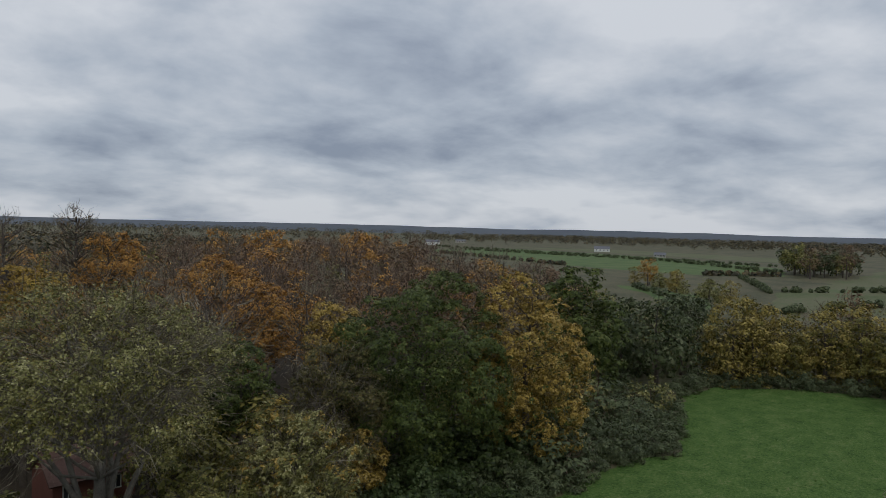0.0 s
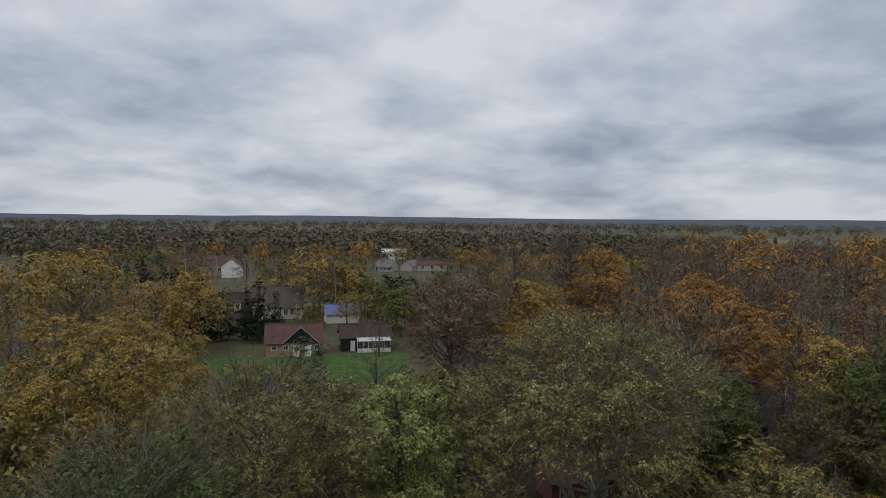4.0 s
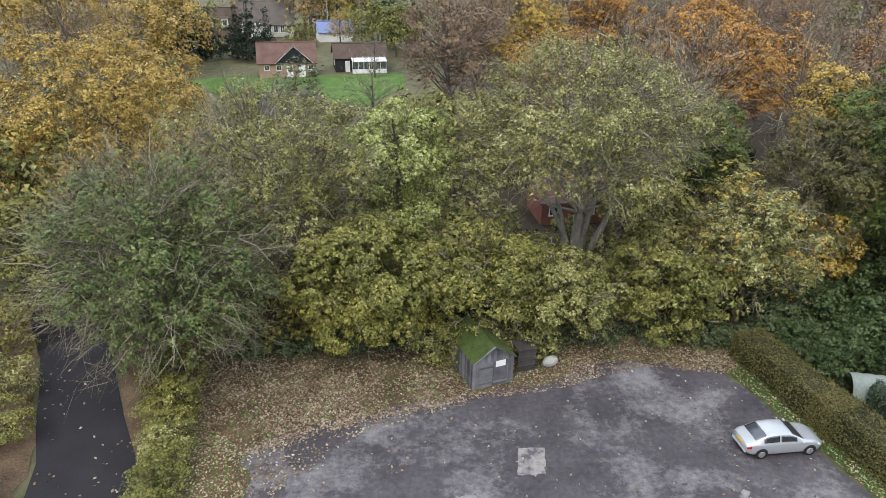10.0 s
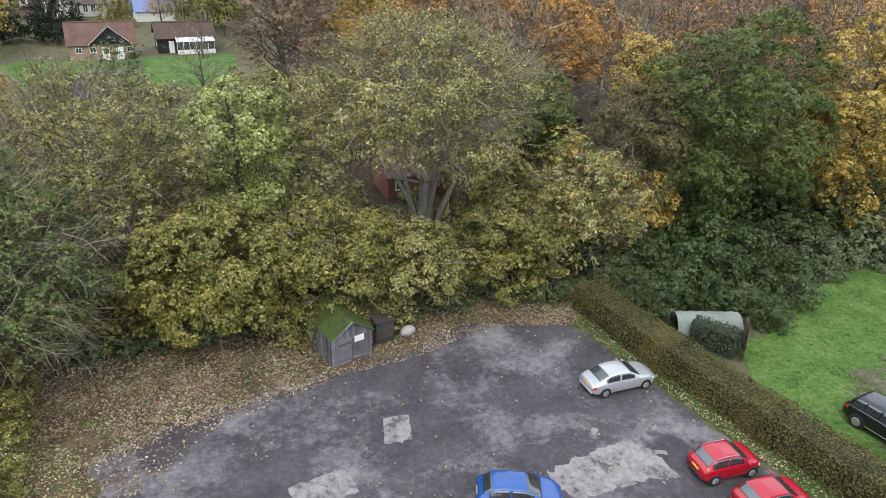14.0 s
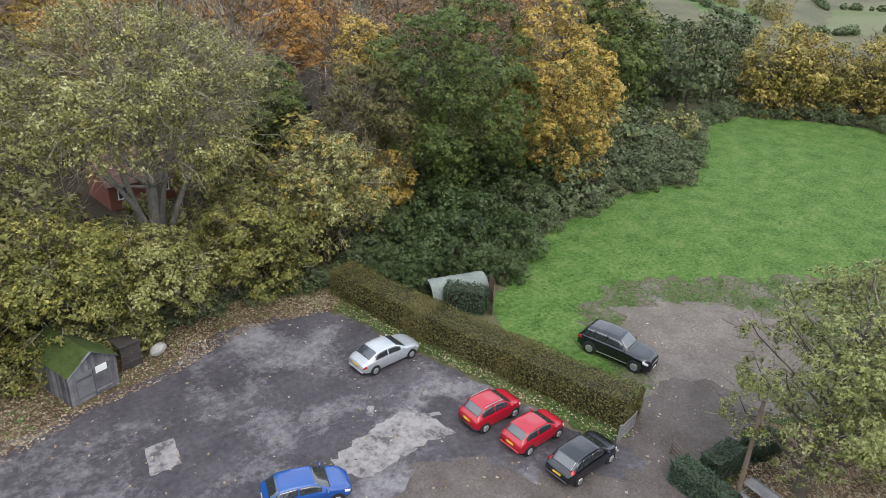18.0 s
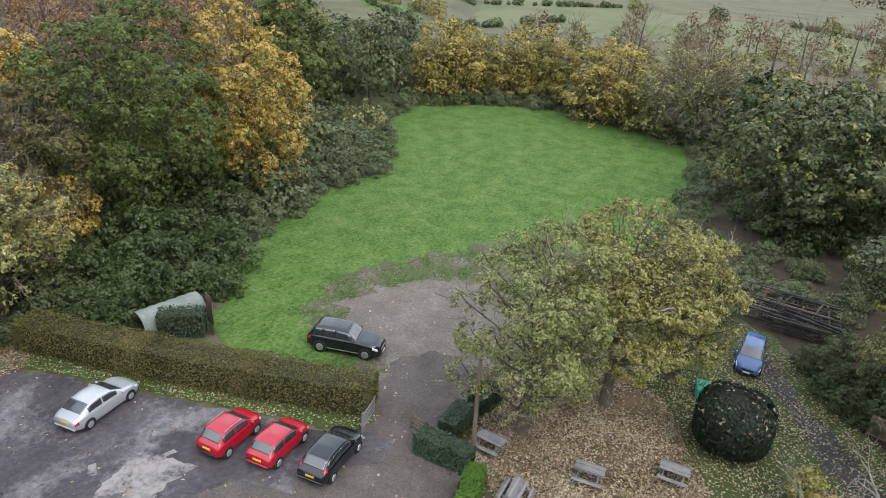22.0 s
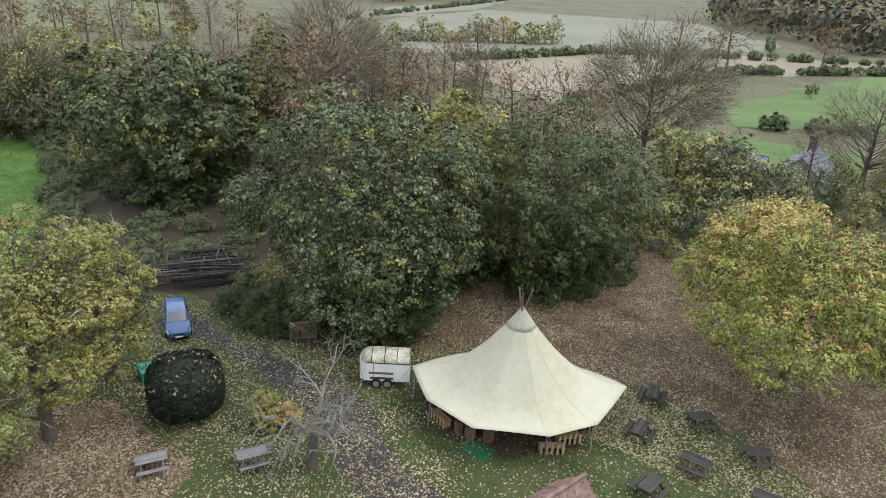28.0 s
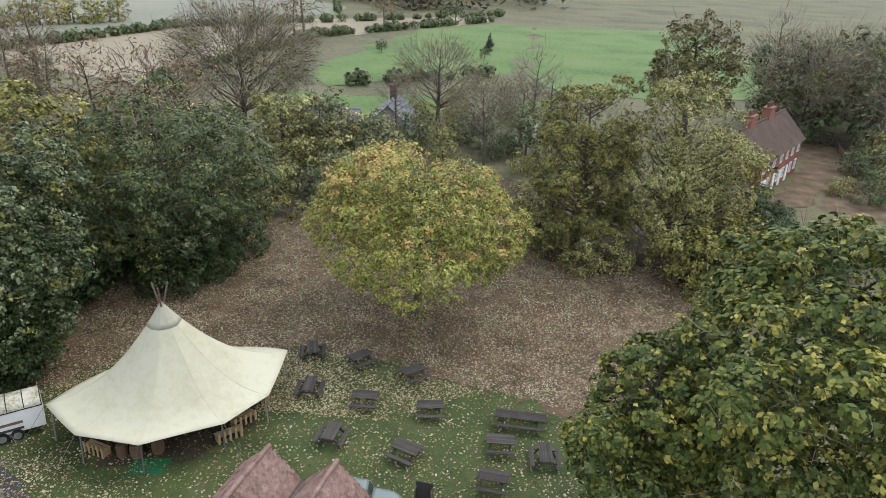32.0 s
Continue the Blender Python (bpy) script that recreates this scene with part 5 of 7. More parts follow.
for ax, ay, bx, by, n in [(119, -79, 152, -160, 18), (152, -160, 143, -254, 26), (179, -82, 197, -147, 20), (197, -147, 153, -280, 34), (201, -227, 235, -264, 12), (304, -88, 503, -278, 40), (95, -103, 77, -138, 8), (251, -21, 363, -26, 26), (363, -26, 395, 13, 10), (299, 138, 385, 96, 22), (616, 772, 557, 256, 170), (553, 659, 551, 354, 110), (551, 354, 462, 210, 60), (384, 330, 442, 544, 30), (428, 194, 384, 220, 12), (417, 824, 561, 1110, 20), (280, 130, 400, 210, 14), (200, 112, 262, 185, 14), (200, 101, 273, 88, 12)]:
    f = rng.uniform(0, 1, n if n > 50 else n * 2)
    for t in f:
        near_ = n > 50 or math.hypot(ax, ay) < 450
        k = 60 if n > 50 else 90 if near_ else 24
        h = rng.uniform(2, 3.4) if n > 50 else rng.uniform(1.4, 3.4); d = unit(rng.normal(0, 1, (k, 3)) + (0, 0, 0.4))
        (np_ if near_ else cp).append(np.array((ax + (bx - ax) * t, ay + (by - ay) * t, h * 0.45)) + d * (h * 0.6, h * 0.6, h * 0.5) * rng.uniform(0.6, 1.1, (k, 1))); (nn_ if near_ else cn).append(d)
P_, N_ = np.concatenate(cp), np.concatenate(cn)
M_FARWOOD = mat("far_wood_foliage", [(0.045, 0.046, 0.042), (0.10, 0.09, 0.06), (0.19, 0.14, 0.07), (0.115, 0.115, 0.075), (0.16, 0.14, 0.11), (0.06, 0.07, 0.045)], 0.025, 0.1, bump=0, island=0.3, spec=0.1, stops=(0.36, 0.64))
tagged(new("field_hedges", leaf_mesh("field_hedges", np.concatenate(np_), np.concatenate(nn_), 0.75, rng, L_BRAMBLE)), "rough brown-green hedges between far fields", "hedge", kind="stuff")
tagged(new("far_woods", leaf_mesh("far_woods", P_, N_, 2.1, rng, M_FARWOOD, loose=0.15)), "distant brown and olive woodland belts", "woodland", kind="stuff")

# ---------------------------------------------------------------- hard materials


def paint(name, c, rough=0.25, metal=0.0):
    m = mat(name, [tuple(v * 0.9 for v in c), tuple(min(1, v * 1.06) for v in c)], 1.5, 30, rough=rough, bump=0.0, metal=metal, spec=0.5)
    m.node_tree.nodes["Principled BSDF"].inputs["Coat Weight"].default_value = 0.6
    m.node_tree.nodes["Principled BSDF"].inputs["Coat Roughness"].default_value = 0.06
    return m


M_SILVER = paint("silver_car_paint", (0.44, 0.45, 0.47), 0.28, 0.4)
M_RED = paint("red_car_paint", (0.36, 0.006, 0.02))
M_BLACK = paint("black_car_paint", (0.005, 0.006, 0.01))
M_BLUE = paint("bright_blue_car_paint", (0.012, 0.065, 0.26))
M_NAVY = paint("mid_blue_car_paint", (0.05, 0.11, 0.27))
M_GREYGREEN = paint("grey_green_vehicle_paint", (0.11, 0.14, 0.14), 0.4)
M_GLASS = mat("dark_car_glass", [(0.02, 0.024, 0.028), (0.035, 0.04, 0.045)], 1, 5, rough=0.04, bump=0, spec=0.9)
M_GLASS.node_tree.nodes["Principled BSDF"].inputs["IOR"].default_value = 1.7
M_TYRE = mat("tyre_rubber", [(0.012, 0.012, 0.012), (0.025, 0.025, 0.025)], 2, 30, rough=0.9)
M_RIM = mat("alloy_rim", [(0.4, 0.4, 0.41), (0.55, 0.55, 0.56)], 2, 20, rough=0.3, metal=0.8, bump=0)
M_PLASTIC = mat("black_plastic_trim", [(0.015, 0.015, 0.016), (0.03, 0.03, 0.03)], 2, 30, rough=0.6)
M_LAMP = mat("clear_lamp_glass", [(0.55, 0.56, 0.58), (0.75, 0.76, 0.78)], 2, 20, rough=0.1, bump=0, spec=0.6)
M_TAIL = mat("red_tail_lamp", [(0.35, 0.01, 0.01), (0.45, 0.02, 0.015)], 2, 20, rough=0.15, bump=0, spec=0.6)
M_PLATEY = mat("yellow_plate", [(0.62, 0.42, 0.02), (0.7, 0.5, 0.04)], 2, 20, rough=0.5, bump=0)
M_PLATEW = mat("white_plate", [(0.7, 0.7, 0.68), (0.78, 0.78, 0.76)], 2, 20, rough=0.5, bump=0)
M_WHITE = mat("white_paint", [(0.6, 0.6, 0.57), (0.8, 0.8, 0.77)], 0.8, 12, rough=0.5, bump=0.1)
M_GREYWOOD = mat("weathered_grey_wood", [(0.096, 0.092, 0.096), (0.192, 0.184, 0.184), (0.264, 0.256, 0.248)], 1.2, 14, rough=0.9, bump=0.5, random_hue=0.3)
M_SHEDWOOD = mat("dark_weathered_board", [(0.056, 0.053, 0.0582), (0.1326, 0.1285, 0.1356), (0.2244, 0.2172, 0.2224)], 1.4, 18, rough=0.9, bump=0.6, random_hue=0.25)
M_DARKWOOD = mat("dark_stained_wood", [(0.035, 0.03, 0.027), (0.075, 0.066, 0.06)], 1.5, 16, rough=0.85, bump=0.5, random_hue=0.3)
M_PALEWOOD = mat("pale_new_wood", [(0.30, 0.21, 0.11), (0.42, 0.31, 0.18)], 1.5, 14, rough=0.8, bump=0.4)
M_FENCE = mat("brown_fence_wood", [(0.08, 0.055, 0.04), (0.17, 0.125, 0.09)], 1.5, 14, rough=0.9, bump=0.4, random_hue=0.3)
M_MOSS = mat("mossy_felt", [(0.023, 0.0322, 0.0088), (0.0517, 0.0759, 0.0154), (0.0805, 0.0862, 0.0308)], 1.6, 9, bump=0.9)
M_BRICK = mat("buff_brick", [(0.27, 0.18, 0.125), (0.38, 0.27, 0.195)], 0.8, 9, bump=0.4)
M_REDBRICK = mat("red_brick", [(0.17, 0.068, 0.05), (0.25, 0.105, 0.08)], 0.8, 9, bump=0.4)
M_TILE = mat("red_roof_tile", [(0.075, 0.042, 0.034), (0.13, 0.075, 0.06), (0.16, 0.10, 0.08)], 0.6, 6, bump=0.5)
M_PINKTILE = mat("faded_pink_clay_tile", [(0.1066, 0.0738, 0.0574), (0.1927, 0.123, 0.105), (0.2378, 0.1558, 0.1353), (0.3034, 0.2132, 0.1845)], 1.4, 16, rough=0.95, bump=0.5, random_hue=0.16, spec=0.1, stops=(0.36, 0.66))
M_BROWNTILE = mat("brown_roof_tile", [(0.06, 0.042, 0.035), (0.115, 0.085, 0.07)], 0.6, 6, rough=0.95, bump=0.5, spec=0.1)
M_SLATE = mat("grey_slate", [(0.11, 0.115, 0.13), (0.20, 0.205, 0.23)], 0.7, 6, rough=0.6, bump=0.4)
M_THATCH = mat("old_thatch", [(0.07, 0.058, 0.05), (0.13, 0.11, 0.095)], 0.7, 6, bump=0.6)
M_WEATHERBOARD = mat("black_weatherboard", [(0.012, 0.012, 0.014), (0.03, 0.03, 0.034)], 1, 10, rough=0.7)
M_PANE = mat("window_pane", [(0.03, 0.035, 0.04), (0.07, 0.08, 0.09)], 0.7, 4, rough=0.08, bump=0, spec=0.8)
M_STONE = mat("grey_stone", [(0.25, 0.24, 0.22), (0.42, 0.41, 0.38)], 1.2, 12, bump=0.5)
M_CANVAS = mat("cream_canvas", [(0.27, 0.245, 0.14), (0.40, 0.375, 0.265), (0.455, 0.435, 0.33), (0.47, 0.45, 0.35)], 0.3, 2.0, rough=0.85, bump=0.12, stops=(0.2, 0.66))
M_CANVASCAP = mat("grey_canvas_cap", [(0.30, 0.285, 0.22), (0.40, 0.385, 0.31)], 0.6, 5, rough=0.85, bump=0.1)
M_SHEETIRON = mat("mossy_grey_sheeting", [(0.12, 0.14, 0.12), (0.24, 0.265, 0.24)], 0.8, 8, rough=0.7, bump=0.3)
M_GREENMAT = mat("green_matting", [(0.008, 0.08, 0.028), (0.016, 0.128, 0.048)], 1, 12)
M_TEAL = mat("green_plastic", [(0.02, 0.28, 0.19), (0.04, 0.36, 0.25)], 1, 12, rough=0.5)
M_IRON = mat("rusty_iron", [(0.10, 0.06, 0.045), (0.2, 0.13, 0.1)], 1.5, 12, rough=0.8)
M_BARREL = mat("old_barrel_wood", [(0.10, 0.06, 0.035), (0.18, 0.12, 0.08)], 2, 12)
M_CREAM = mat("cream_render", [(0.33, 0.31, 0.27), (0.48, 0.46, 0.41)], 0.8, 8)

# ---------------------------------------------------------------- vehicles


def wheel(parent, x, y, r, w):
    bm = bmesh.new()
    m = pose(x, y, r, 90, 0, 0)
    bmesh.ops.create_cone(bm, cap_ends=True, segments=20, radius1=r, radius2=r, depth=w, matrix=m)
    bmesh.ops.bevel(bm, geom=[e for e in bm.edges], offset=0.03, segments=1, affect="EDGES")
    ty = part("tyre", bm, M_TYRE, parent)
    s = 1 if y > 0 else -1
    bm = bmesh.new()
    bmesh.ops.create_cone(bm, cap_ends=True, segments=16, radius1=r * 0.66, radius2=r * 0.62, depth=0.03, matrix=pose(x, y + s * (w / 2 + 0.005), r, 90, 0, 0))
    for k in range(5):
        a = k * math.tau / 5
        plank(bm, (x, y + s * (w / 2 + 0.024), r), (x + r * 0.58 * math.cos(a), y + s * (w / 2 + 0.024), r + r * 0.58 * math.sin(a)), 0.07, 0.02, (0, 1, 0))
    part("rim", bm, M_RIM, ty, "alloy wheel rim with five spokes")


def quad(bm, a, b, c, d, lift):
    """A thin slab over the four corners, raised by lift along its normal."""
    a, b, c, d = (Vector(v) for v in (a, b, c, d))
    n = (b - a).cross(d - a).normalized() * lift
    lo = [bm.verts.new(v - n) for v in (a, b, c, d)]
    hi = [bm.verts.new(v + n) for v in (a, b, c, d)]
    bm.faces.new(hi); bm.faces.new(lo[::-1])
    for i in range(4):
        bm.faces.new((lo[i], lo[(i + 1) % 4], hi[(i + 1) % 4], hi[i]))


def car(name, x, y, turn, L, W, H, body, label, cabin, hood=0.9, boot=0.95, belt=0.95, wheel_r=0.31, rails=False, nose=False, pillars=(0.37,), high_lights=False, trim=False, front_plate=True):
    """A car that faces +x. cabin: foot and head of the rear window, head and foot of the windscreen, as shares of L from the tail."""
    e = thing(name, pose(x, y, 0.02, 0, 0, turn), label, "car")
    w2 = W / 2
    c0, c1, c2, c3 = cabin
    fd = np.linspace(0, 1, 241)

    def soft_(keys, width=0.014):
        v = np.interp(fd, *zip(*keys))
        k = np.exp(-0.5 * (np.arange(-12, 13) / 240 / width) ** 2)
        return np.convolve(np.pad(v, 12, mode="edge"), k / k.sum(), "valid")

    top = soft_([(0, boot - 0.12), (c0, boot), (c1, H - 0.05), ((c1 + c2) / 2 - 0.02, H), (c2, H - 0.05), (c3, hood + 0.06), (0.9, hood - 0.02 if nose else hood - 0.06), (0.975, hood - 0.1 if nose else hood - 0.2), (1, hood - 0.34)])
    shoulder = soft_([(0, min(boot, belt) - 0.2), (max(c0 - 0.01, 0.02), min(boot, belt) - 0.04), (0.2, belt), (c2, belt - 0.02), (c3, belt - 0.05), (0.9, hood - 0.14), (1, hood - 0.4)], 0.02)
    half = soft_([(0, w2 * 0.82), (0.05, w2 * 0.94), (0.16, w2), (0.84, w2), (0.94, w2 * 0.92), (1, w2 * 0.70)], 0.016)
    narrow = soft_([(0, 0.8), (c0, 0.82), (c1, 0.74), (c2, 0.74), (c3, 0.86), (1, 0.78)], 0.02)
    sill = soft_([(0, 0.42), (0.06, 0.27), (0.2, 0.2), (0.8, 0.2), (0.95, 0.22), (1, 0.3)], 0.02)

    def at(f, s):
        """A place on the shell: f from tail to nose, s from the sill (0) to the middle of the roof (1); s past 1 is the other side."""
        m, side = (s, -1) if s <= 1 else (2 - s, 1)
        zt, zb, h, nr, zs = [float(np.interp(f, fd, v)) for v in (top, shoulder, half, narrow, sill)]
        zb = min(zb, zt - 0.03)
        zr = zt - min(0.07, (zt - zb) * 0.3)
        ys = np.interp(m, [0, 0.06, 0.2, 0.4, 0.47, 0.52, 0.76, 0.82, 0.9, 1.0], [h * 0.9, h * 0.975, h, h * 0.985, h * 0.955, h * 0.93, h * nr, h * nr * 0.9, h * nr * 0.6, 0])
        zz = np.interp(m, [0, 0.06, 0.2, 0.4, 0.47, 0.52, 0.76, 0.82, 0.9, 1.0], [zs, zs + 0.06, zs + (zb - zs) * 0.5, zb - 0.08, zb - 0.01, zb + 0.02, zr, zr + (zt - zr) * 0.55, zt - (zt - zr) * 0.12, zt])
        return Vector(((f - 0.5) * L, side * float(ys), float(zz)))

    def patch(nm, f0, f1, s0, s1, material, tag="", nf=10, nsv=10, off=0.0, close=False, shrink=0.0):
        bm = bmesh.new()
        rows = []
        for a in np.linspace(f0, f1, nf):
            rows.append([])
            for b in np.linspace(s0, s1, nsv):
                p = at(a, b)
                if off:
                    n = (at(a + 0.004, b) - at(a - 0.004, b)).cross(at(a, b + 0.01) - at(a, b - 0.01))
                    n = n.normalized() if n.length > 1e-9 else Vector((0, 0, 1))
                    if n.dot(p - Vector((p.x * 0.8, 0, 0.6))) < 0:
                        n = -n
                    p = p + n * off
                rows[-1].append(bm.verts.new(p))
        for r0, r1 in zip(rows, rows[1:]):
            for k in range(len(r0) - 1):
                bm.faces.new((r0[k], r1[k], r1[k + 1], r0[k + 1]))
        if close:
            for r0, r1 in zip(rows, rows[1:]):
                bm.faces.new((r0[0], r0[-1], r1[-1], r1[0]))
            bm.faces.new(rows[0]); bm.faces.new(rows[-1][::-1])
        bmesh.ops.recalc_face_normals(bm, faces=bm.faces[:])
        if not close:
            bmesh.ops.solidify(bm, geom=bm.faces[:], thickness=0.006)
        for f in bm.faces:
            f.smooth = True
        return part(nm, bm, material, e, tag)

    patch("body", 0.0, 1.0, 0.0, 2.0, body, nf=61, nsv=49, close=True)
    g = (c1 - c0)
    patch("windscreen", c2 + 0.012, c3 - 0.02, 0.80, 1.20, M_GLASS, "dark glass windscreen", off=0.008)
    patch("rear_window", c0 + g * 0.22, c1 - g * 0.1, 0.81, 1.19, M_GLASS, "dark glass rear window", off=0.008)
    cuts = [c1 - g * 0.35] + list(pillars) + [c2 + (c3 - c2) * 0.45]
    for k in range(len(cuts) - 1):
        for s0, s1 in ((0.545, 0.735), (1.265, 1.455)):
            patch("side_window", cuts[k] + 0.01, cuts[k + 1] - 0.01, s0, s1, M_GLASS, "dark glass side window", off=0.008, nsv=5)
    for fx in (0.19, 0.81):
        for s in (-1, 1):
            bm = bmesh.new()
            bmesh.ops.create_cone(bm, cap_ends=True, segments=20, radius1=wheel_r * 1.16, radius2=wheel_r * 1.16, depth=0.1, matrix=Matrix.Translation(((fx - 0.5) * L, s * (w2 - 0.045), wheel_r + 0.02)) @ Matrix.Rotation(radians(90), 4, "X"))
            part("wheel_arch", bm, M_PLASTIC, e, "dark wheel arch")
            wheel(e, (fx - 0.5) * L, s * (w2 - 0.08), wheel_r, 0.21)
    for s0, s1 in ((0.3, 0.47), (1.53, 1.7)):
        patch("headlight", 0.9, 0.972, s0 + 0.04, s1 + 0.03 if s0 < 1 else s1 - 0.03, M_LAMP, "clear headlight", off=0.008, nf=5, nsv=4)
    for s0, s1 in ((0.5, 0.79), (1.21, 1.5)) if high_lights else ((0.3, 0.46), (1.54, 1.7)):
        patch("tail_light", c0 + g * 0.1 if high_lights else 0.004, c0 + g * 0.45 if high_lights else 0.055, s0, s1, M_TAIL, "red tail light", off=0.008, nf=5, nsv=5)
    for s in (-1, 1):
        part("mirror", boxes(((c3 - 0.06 - 0.5) * L, s * (w2 + 0.06), belt + 0.05, 0.1, 0.18, 0.13), bevel=0.03), body, e, "door mirror")
        if rails:
            rail = bmesh.new()
            for f0, f1 in ((c1 + 0.03, c1 + 0.13), (c1 + 0.13, c2 - 0.1), (c2 - 0.1, c2 - 0.01)):
                q0, q1 = at(f0, 0.8), at(f1, 0.8)
                bar(rail, (q0.x, s * abs(q0.y), q0.z + 0.04), (q1.x, s * abs(q1.y), q1.z + 0.04), 0.022)
            part("roof_rail", rail, M_RIM, e, "pale roof rail")
        if trim:
            part("side_trim", boxes((0, s * (w2 - 0.002), 0.42, L * 0.42, 0.03, 0.05)), M_RIM, e, "bright sill trim")
    part("bumper", boxes((-0.5 * L + 0.03, 0, 0.4, 0.12, W * 0.8, 0.14), bevel=0.04), M_PLASTIC if rails else body, e)
    part("bumper", boxes((0.5 * L - 0.03, 0, 0.34, 0.12, W * 0.66, 0.14), bevel=0.04), M_PLASTIC, e)
    part("grille", boxes((0.5 * L - 0.02, 0, hood - 0.42, 0.06, W * 0.44, 0.1)), M_RIM if trim else M_PLASTIC, e)
    part("number_plate", boxes((-0.5 * L - 0.015, 0, boot - 0.28, 0.03, 0.5, 0.11)), M_PLATEY, e, "yellow rear number plate")
    if front_plate:
        part("number_plate", boxes((0.5 * L + 0.035, 0, 0.38, 0.02, 0.5, 0.11)), M_PLATEW, e, "white front number plate")
    return e


HATCH = (0.03, 0.17, 0.56, 0.76)
car("saloon_car", 20.2, 30.0, 6.5, 4.57, 1.77, 1.46, M_SILVER, "silver saloon car parked on the tarmac", (0.07, 0.26, 0.55, 0.74), hood=0.92, boot=1.0, belt=0.94, pillars=(0.41,))
car("hatchback_car", 22.3, 22.3, 3, 3.6, 1.68, 1.56, M_RED, "red crossover hatchback with pale roof rails", HATCH, rails=True, hood=1.0, boot=1.02, belt=1.0, pillars=(0.38,))
car("hatchback_car", 23.15, 19.7, 4, 3.7, 1.68, 1.46, M_RED, "red three-door hatchback parked in a row", HATCH, hood=0.92, boot=0.96, belt=0.95, pillars=(0.36,))
car("hatchback_car", 23.95, 16.85, 5, 4.2, 1.8, 1.5, M_BLACK, "black five-door hatchback with wet paint", HATCH, hood=0.94, belt=0.97, high_lights=True, pillars=(0.24, 0.41))
car("hatchback_car", 11.1, 22.5, -15, 4.1, 1.75, 1.46, M_BLUE, "bright blue hatchback car beside pale patches", HATCH, hood=0.92, belt=0.96, pillars=(0.38,))
car("suv_car", 33.3, 22.5, -73.4, 5.0, 1.98, 1.84, M_BLACK, "large black off-road car on gravel", (0.025, 0.11, 0.55, 0.7), hood=1.14, boot=1.14, belt=1.16, wheel_r=0.4, pillars=(0.22, 0.39), trim=True, nose=True)
car("people_carrier", 48.3, -1.6, 179, 4.3, 1.74, 1.65, M_NAVY, "mid-blue people carrier parked on grass", (0.02, 0.08, 0.58, 0.8), hood=0.98, belt=0.98, pillars=(0.22, 0.42))
car("pickup_truck", 17.3, -20.0, -150, 4.4, 1.75, 1.9, M_GREYGREEN, "grey-green off-road vehicle behind the roofs", (0.02, 0.06, 0.6, 0.68), hood=1.1, boot=1.1, belt=1.15, wheel_r=0.38, pillars=(0.3, 0.45))

# horse trailer
ht = thing("horse_trailer", pose(36.9, -13.7, 0.02, 0, 0, 66), "white twin-axle horse trailer with mossy roof", "trailer")
bm = prism([(-1.6, -0.85), (1.2, -0.85), (1.62, -0.6), (1.72, 0), (1.62, 0.6), (1.2, 0.85), (-1.6, 0.85)], 0.45, 1.78)
part("body", bm, M_WHITE, ht, "white panelled body")
M_STAINED = mat("stained_cream_roof", [(0.16, 0.15, 0.08), (0.42, 0.40, 0.30), (0.62, 0.61, 0.54)], 1.3, 8, rough=0.6, bump=0.2, stops=(0.36, 0.6))
bm = bmesh.new()
arc = [(0.85 * math.cos(a * math.pi / 12), 1.8 + 0.5 * math.sin(a * math.pi / 12) ** 0.8) for a in range(13)]
ends = [[bm.verts.new((x_, y_ * w_, 1.8 + (z_ - 1.8) * h_)) for y_, z_ in arc] for x_, w_, h_ in ((-1.6, 1, 1), (0.9, 1, 1), (1.35, 0.9, 0.8), (1.6, 0.72, 0.35))]
for r0, r1 in zip(ends, ends[1:]):
    for k in range(12):
        bm.faces.new((r0[k], r1[k], r1[k + 1], r0[k + 1]))
for r0 in (ends[0], ends[-1][::-1]):
    bm.faces.new(r0)
bmesh.ops.recalc_face_normals(bm, faces=bm.faces[:])
part("roof", bm, M_STAINED, ht, "cream barrel roof stained with algae")
for xx in (-1.58, -0.75, 0.05, 0.88):
    rib = bmesh.new()
    for (y0, z0), (y1, z1) in zip(arc, arc[1:]):
        bar(rib, (xx, y0 * 1.01, z0 + 0.012), (xx, y1 * 1.01, z1 + 0.012), 0.025, sides=5)
    part("roof_rib", rib, M_PLASTIC, ht, "dark roof rib")
for s_ in (-1, 1):
    part("cant_rail", boxes((-0.2, s_ * 0.862, 1.79, 2.8, 0.03, 0.05)), M_PLASTIC, ht, "dark rail under the roof edge")
    part("panel_seam", boxes((0.75, s_ * 0.857, 1.1, 0.03, 0.02, 1.2)), M_PLASTIC, ht)
part("side_stripe", boxes((0.25, -0.862, 1.05, 1.6, 0.02, 0.16)), M_IRON, ht, "maroon side stripe")
part("side_stripe", boxes((0.25, 0.862, 1.05, 1.6, 0.02, 0.16)), M_IRON, ht, "maroon side stripe")
part("door", boxes((-1.0, -0.866, 1.15, 0.7, 0.02, 1.25), bevel=0.005), M_WHITE, ht)
part("ramp", boxes((-1.575, 0, 1.1, 0.05, 1.5, 1.3), bevel=0.01), M_WHITE, ht, "white rear ramp")
part("mudguard", boxes((0.2, -0.93, 0.72, 1.5, 0.2, 0.05), bevel=0.02), M_PLASTIC, ht)
part("mudguard", boxes((0.2, 0.93, 0.72, 1.5, 0.2, 0.05), bevel=0.02), M_PLASTIC, ht)
for xx in (-0.18, 0.55):
    for s in (-1, 1):
        wheel(ht, xx, s * 0.92, 0.32, 0.18)
bm = bmesh.new()
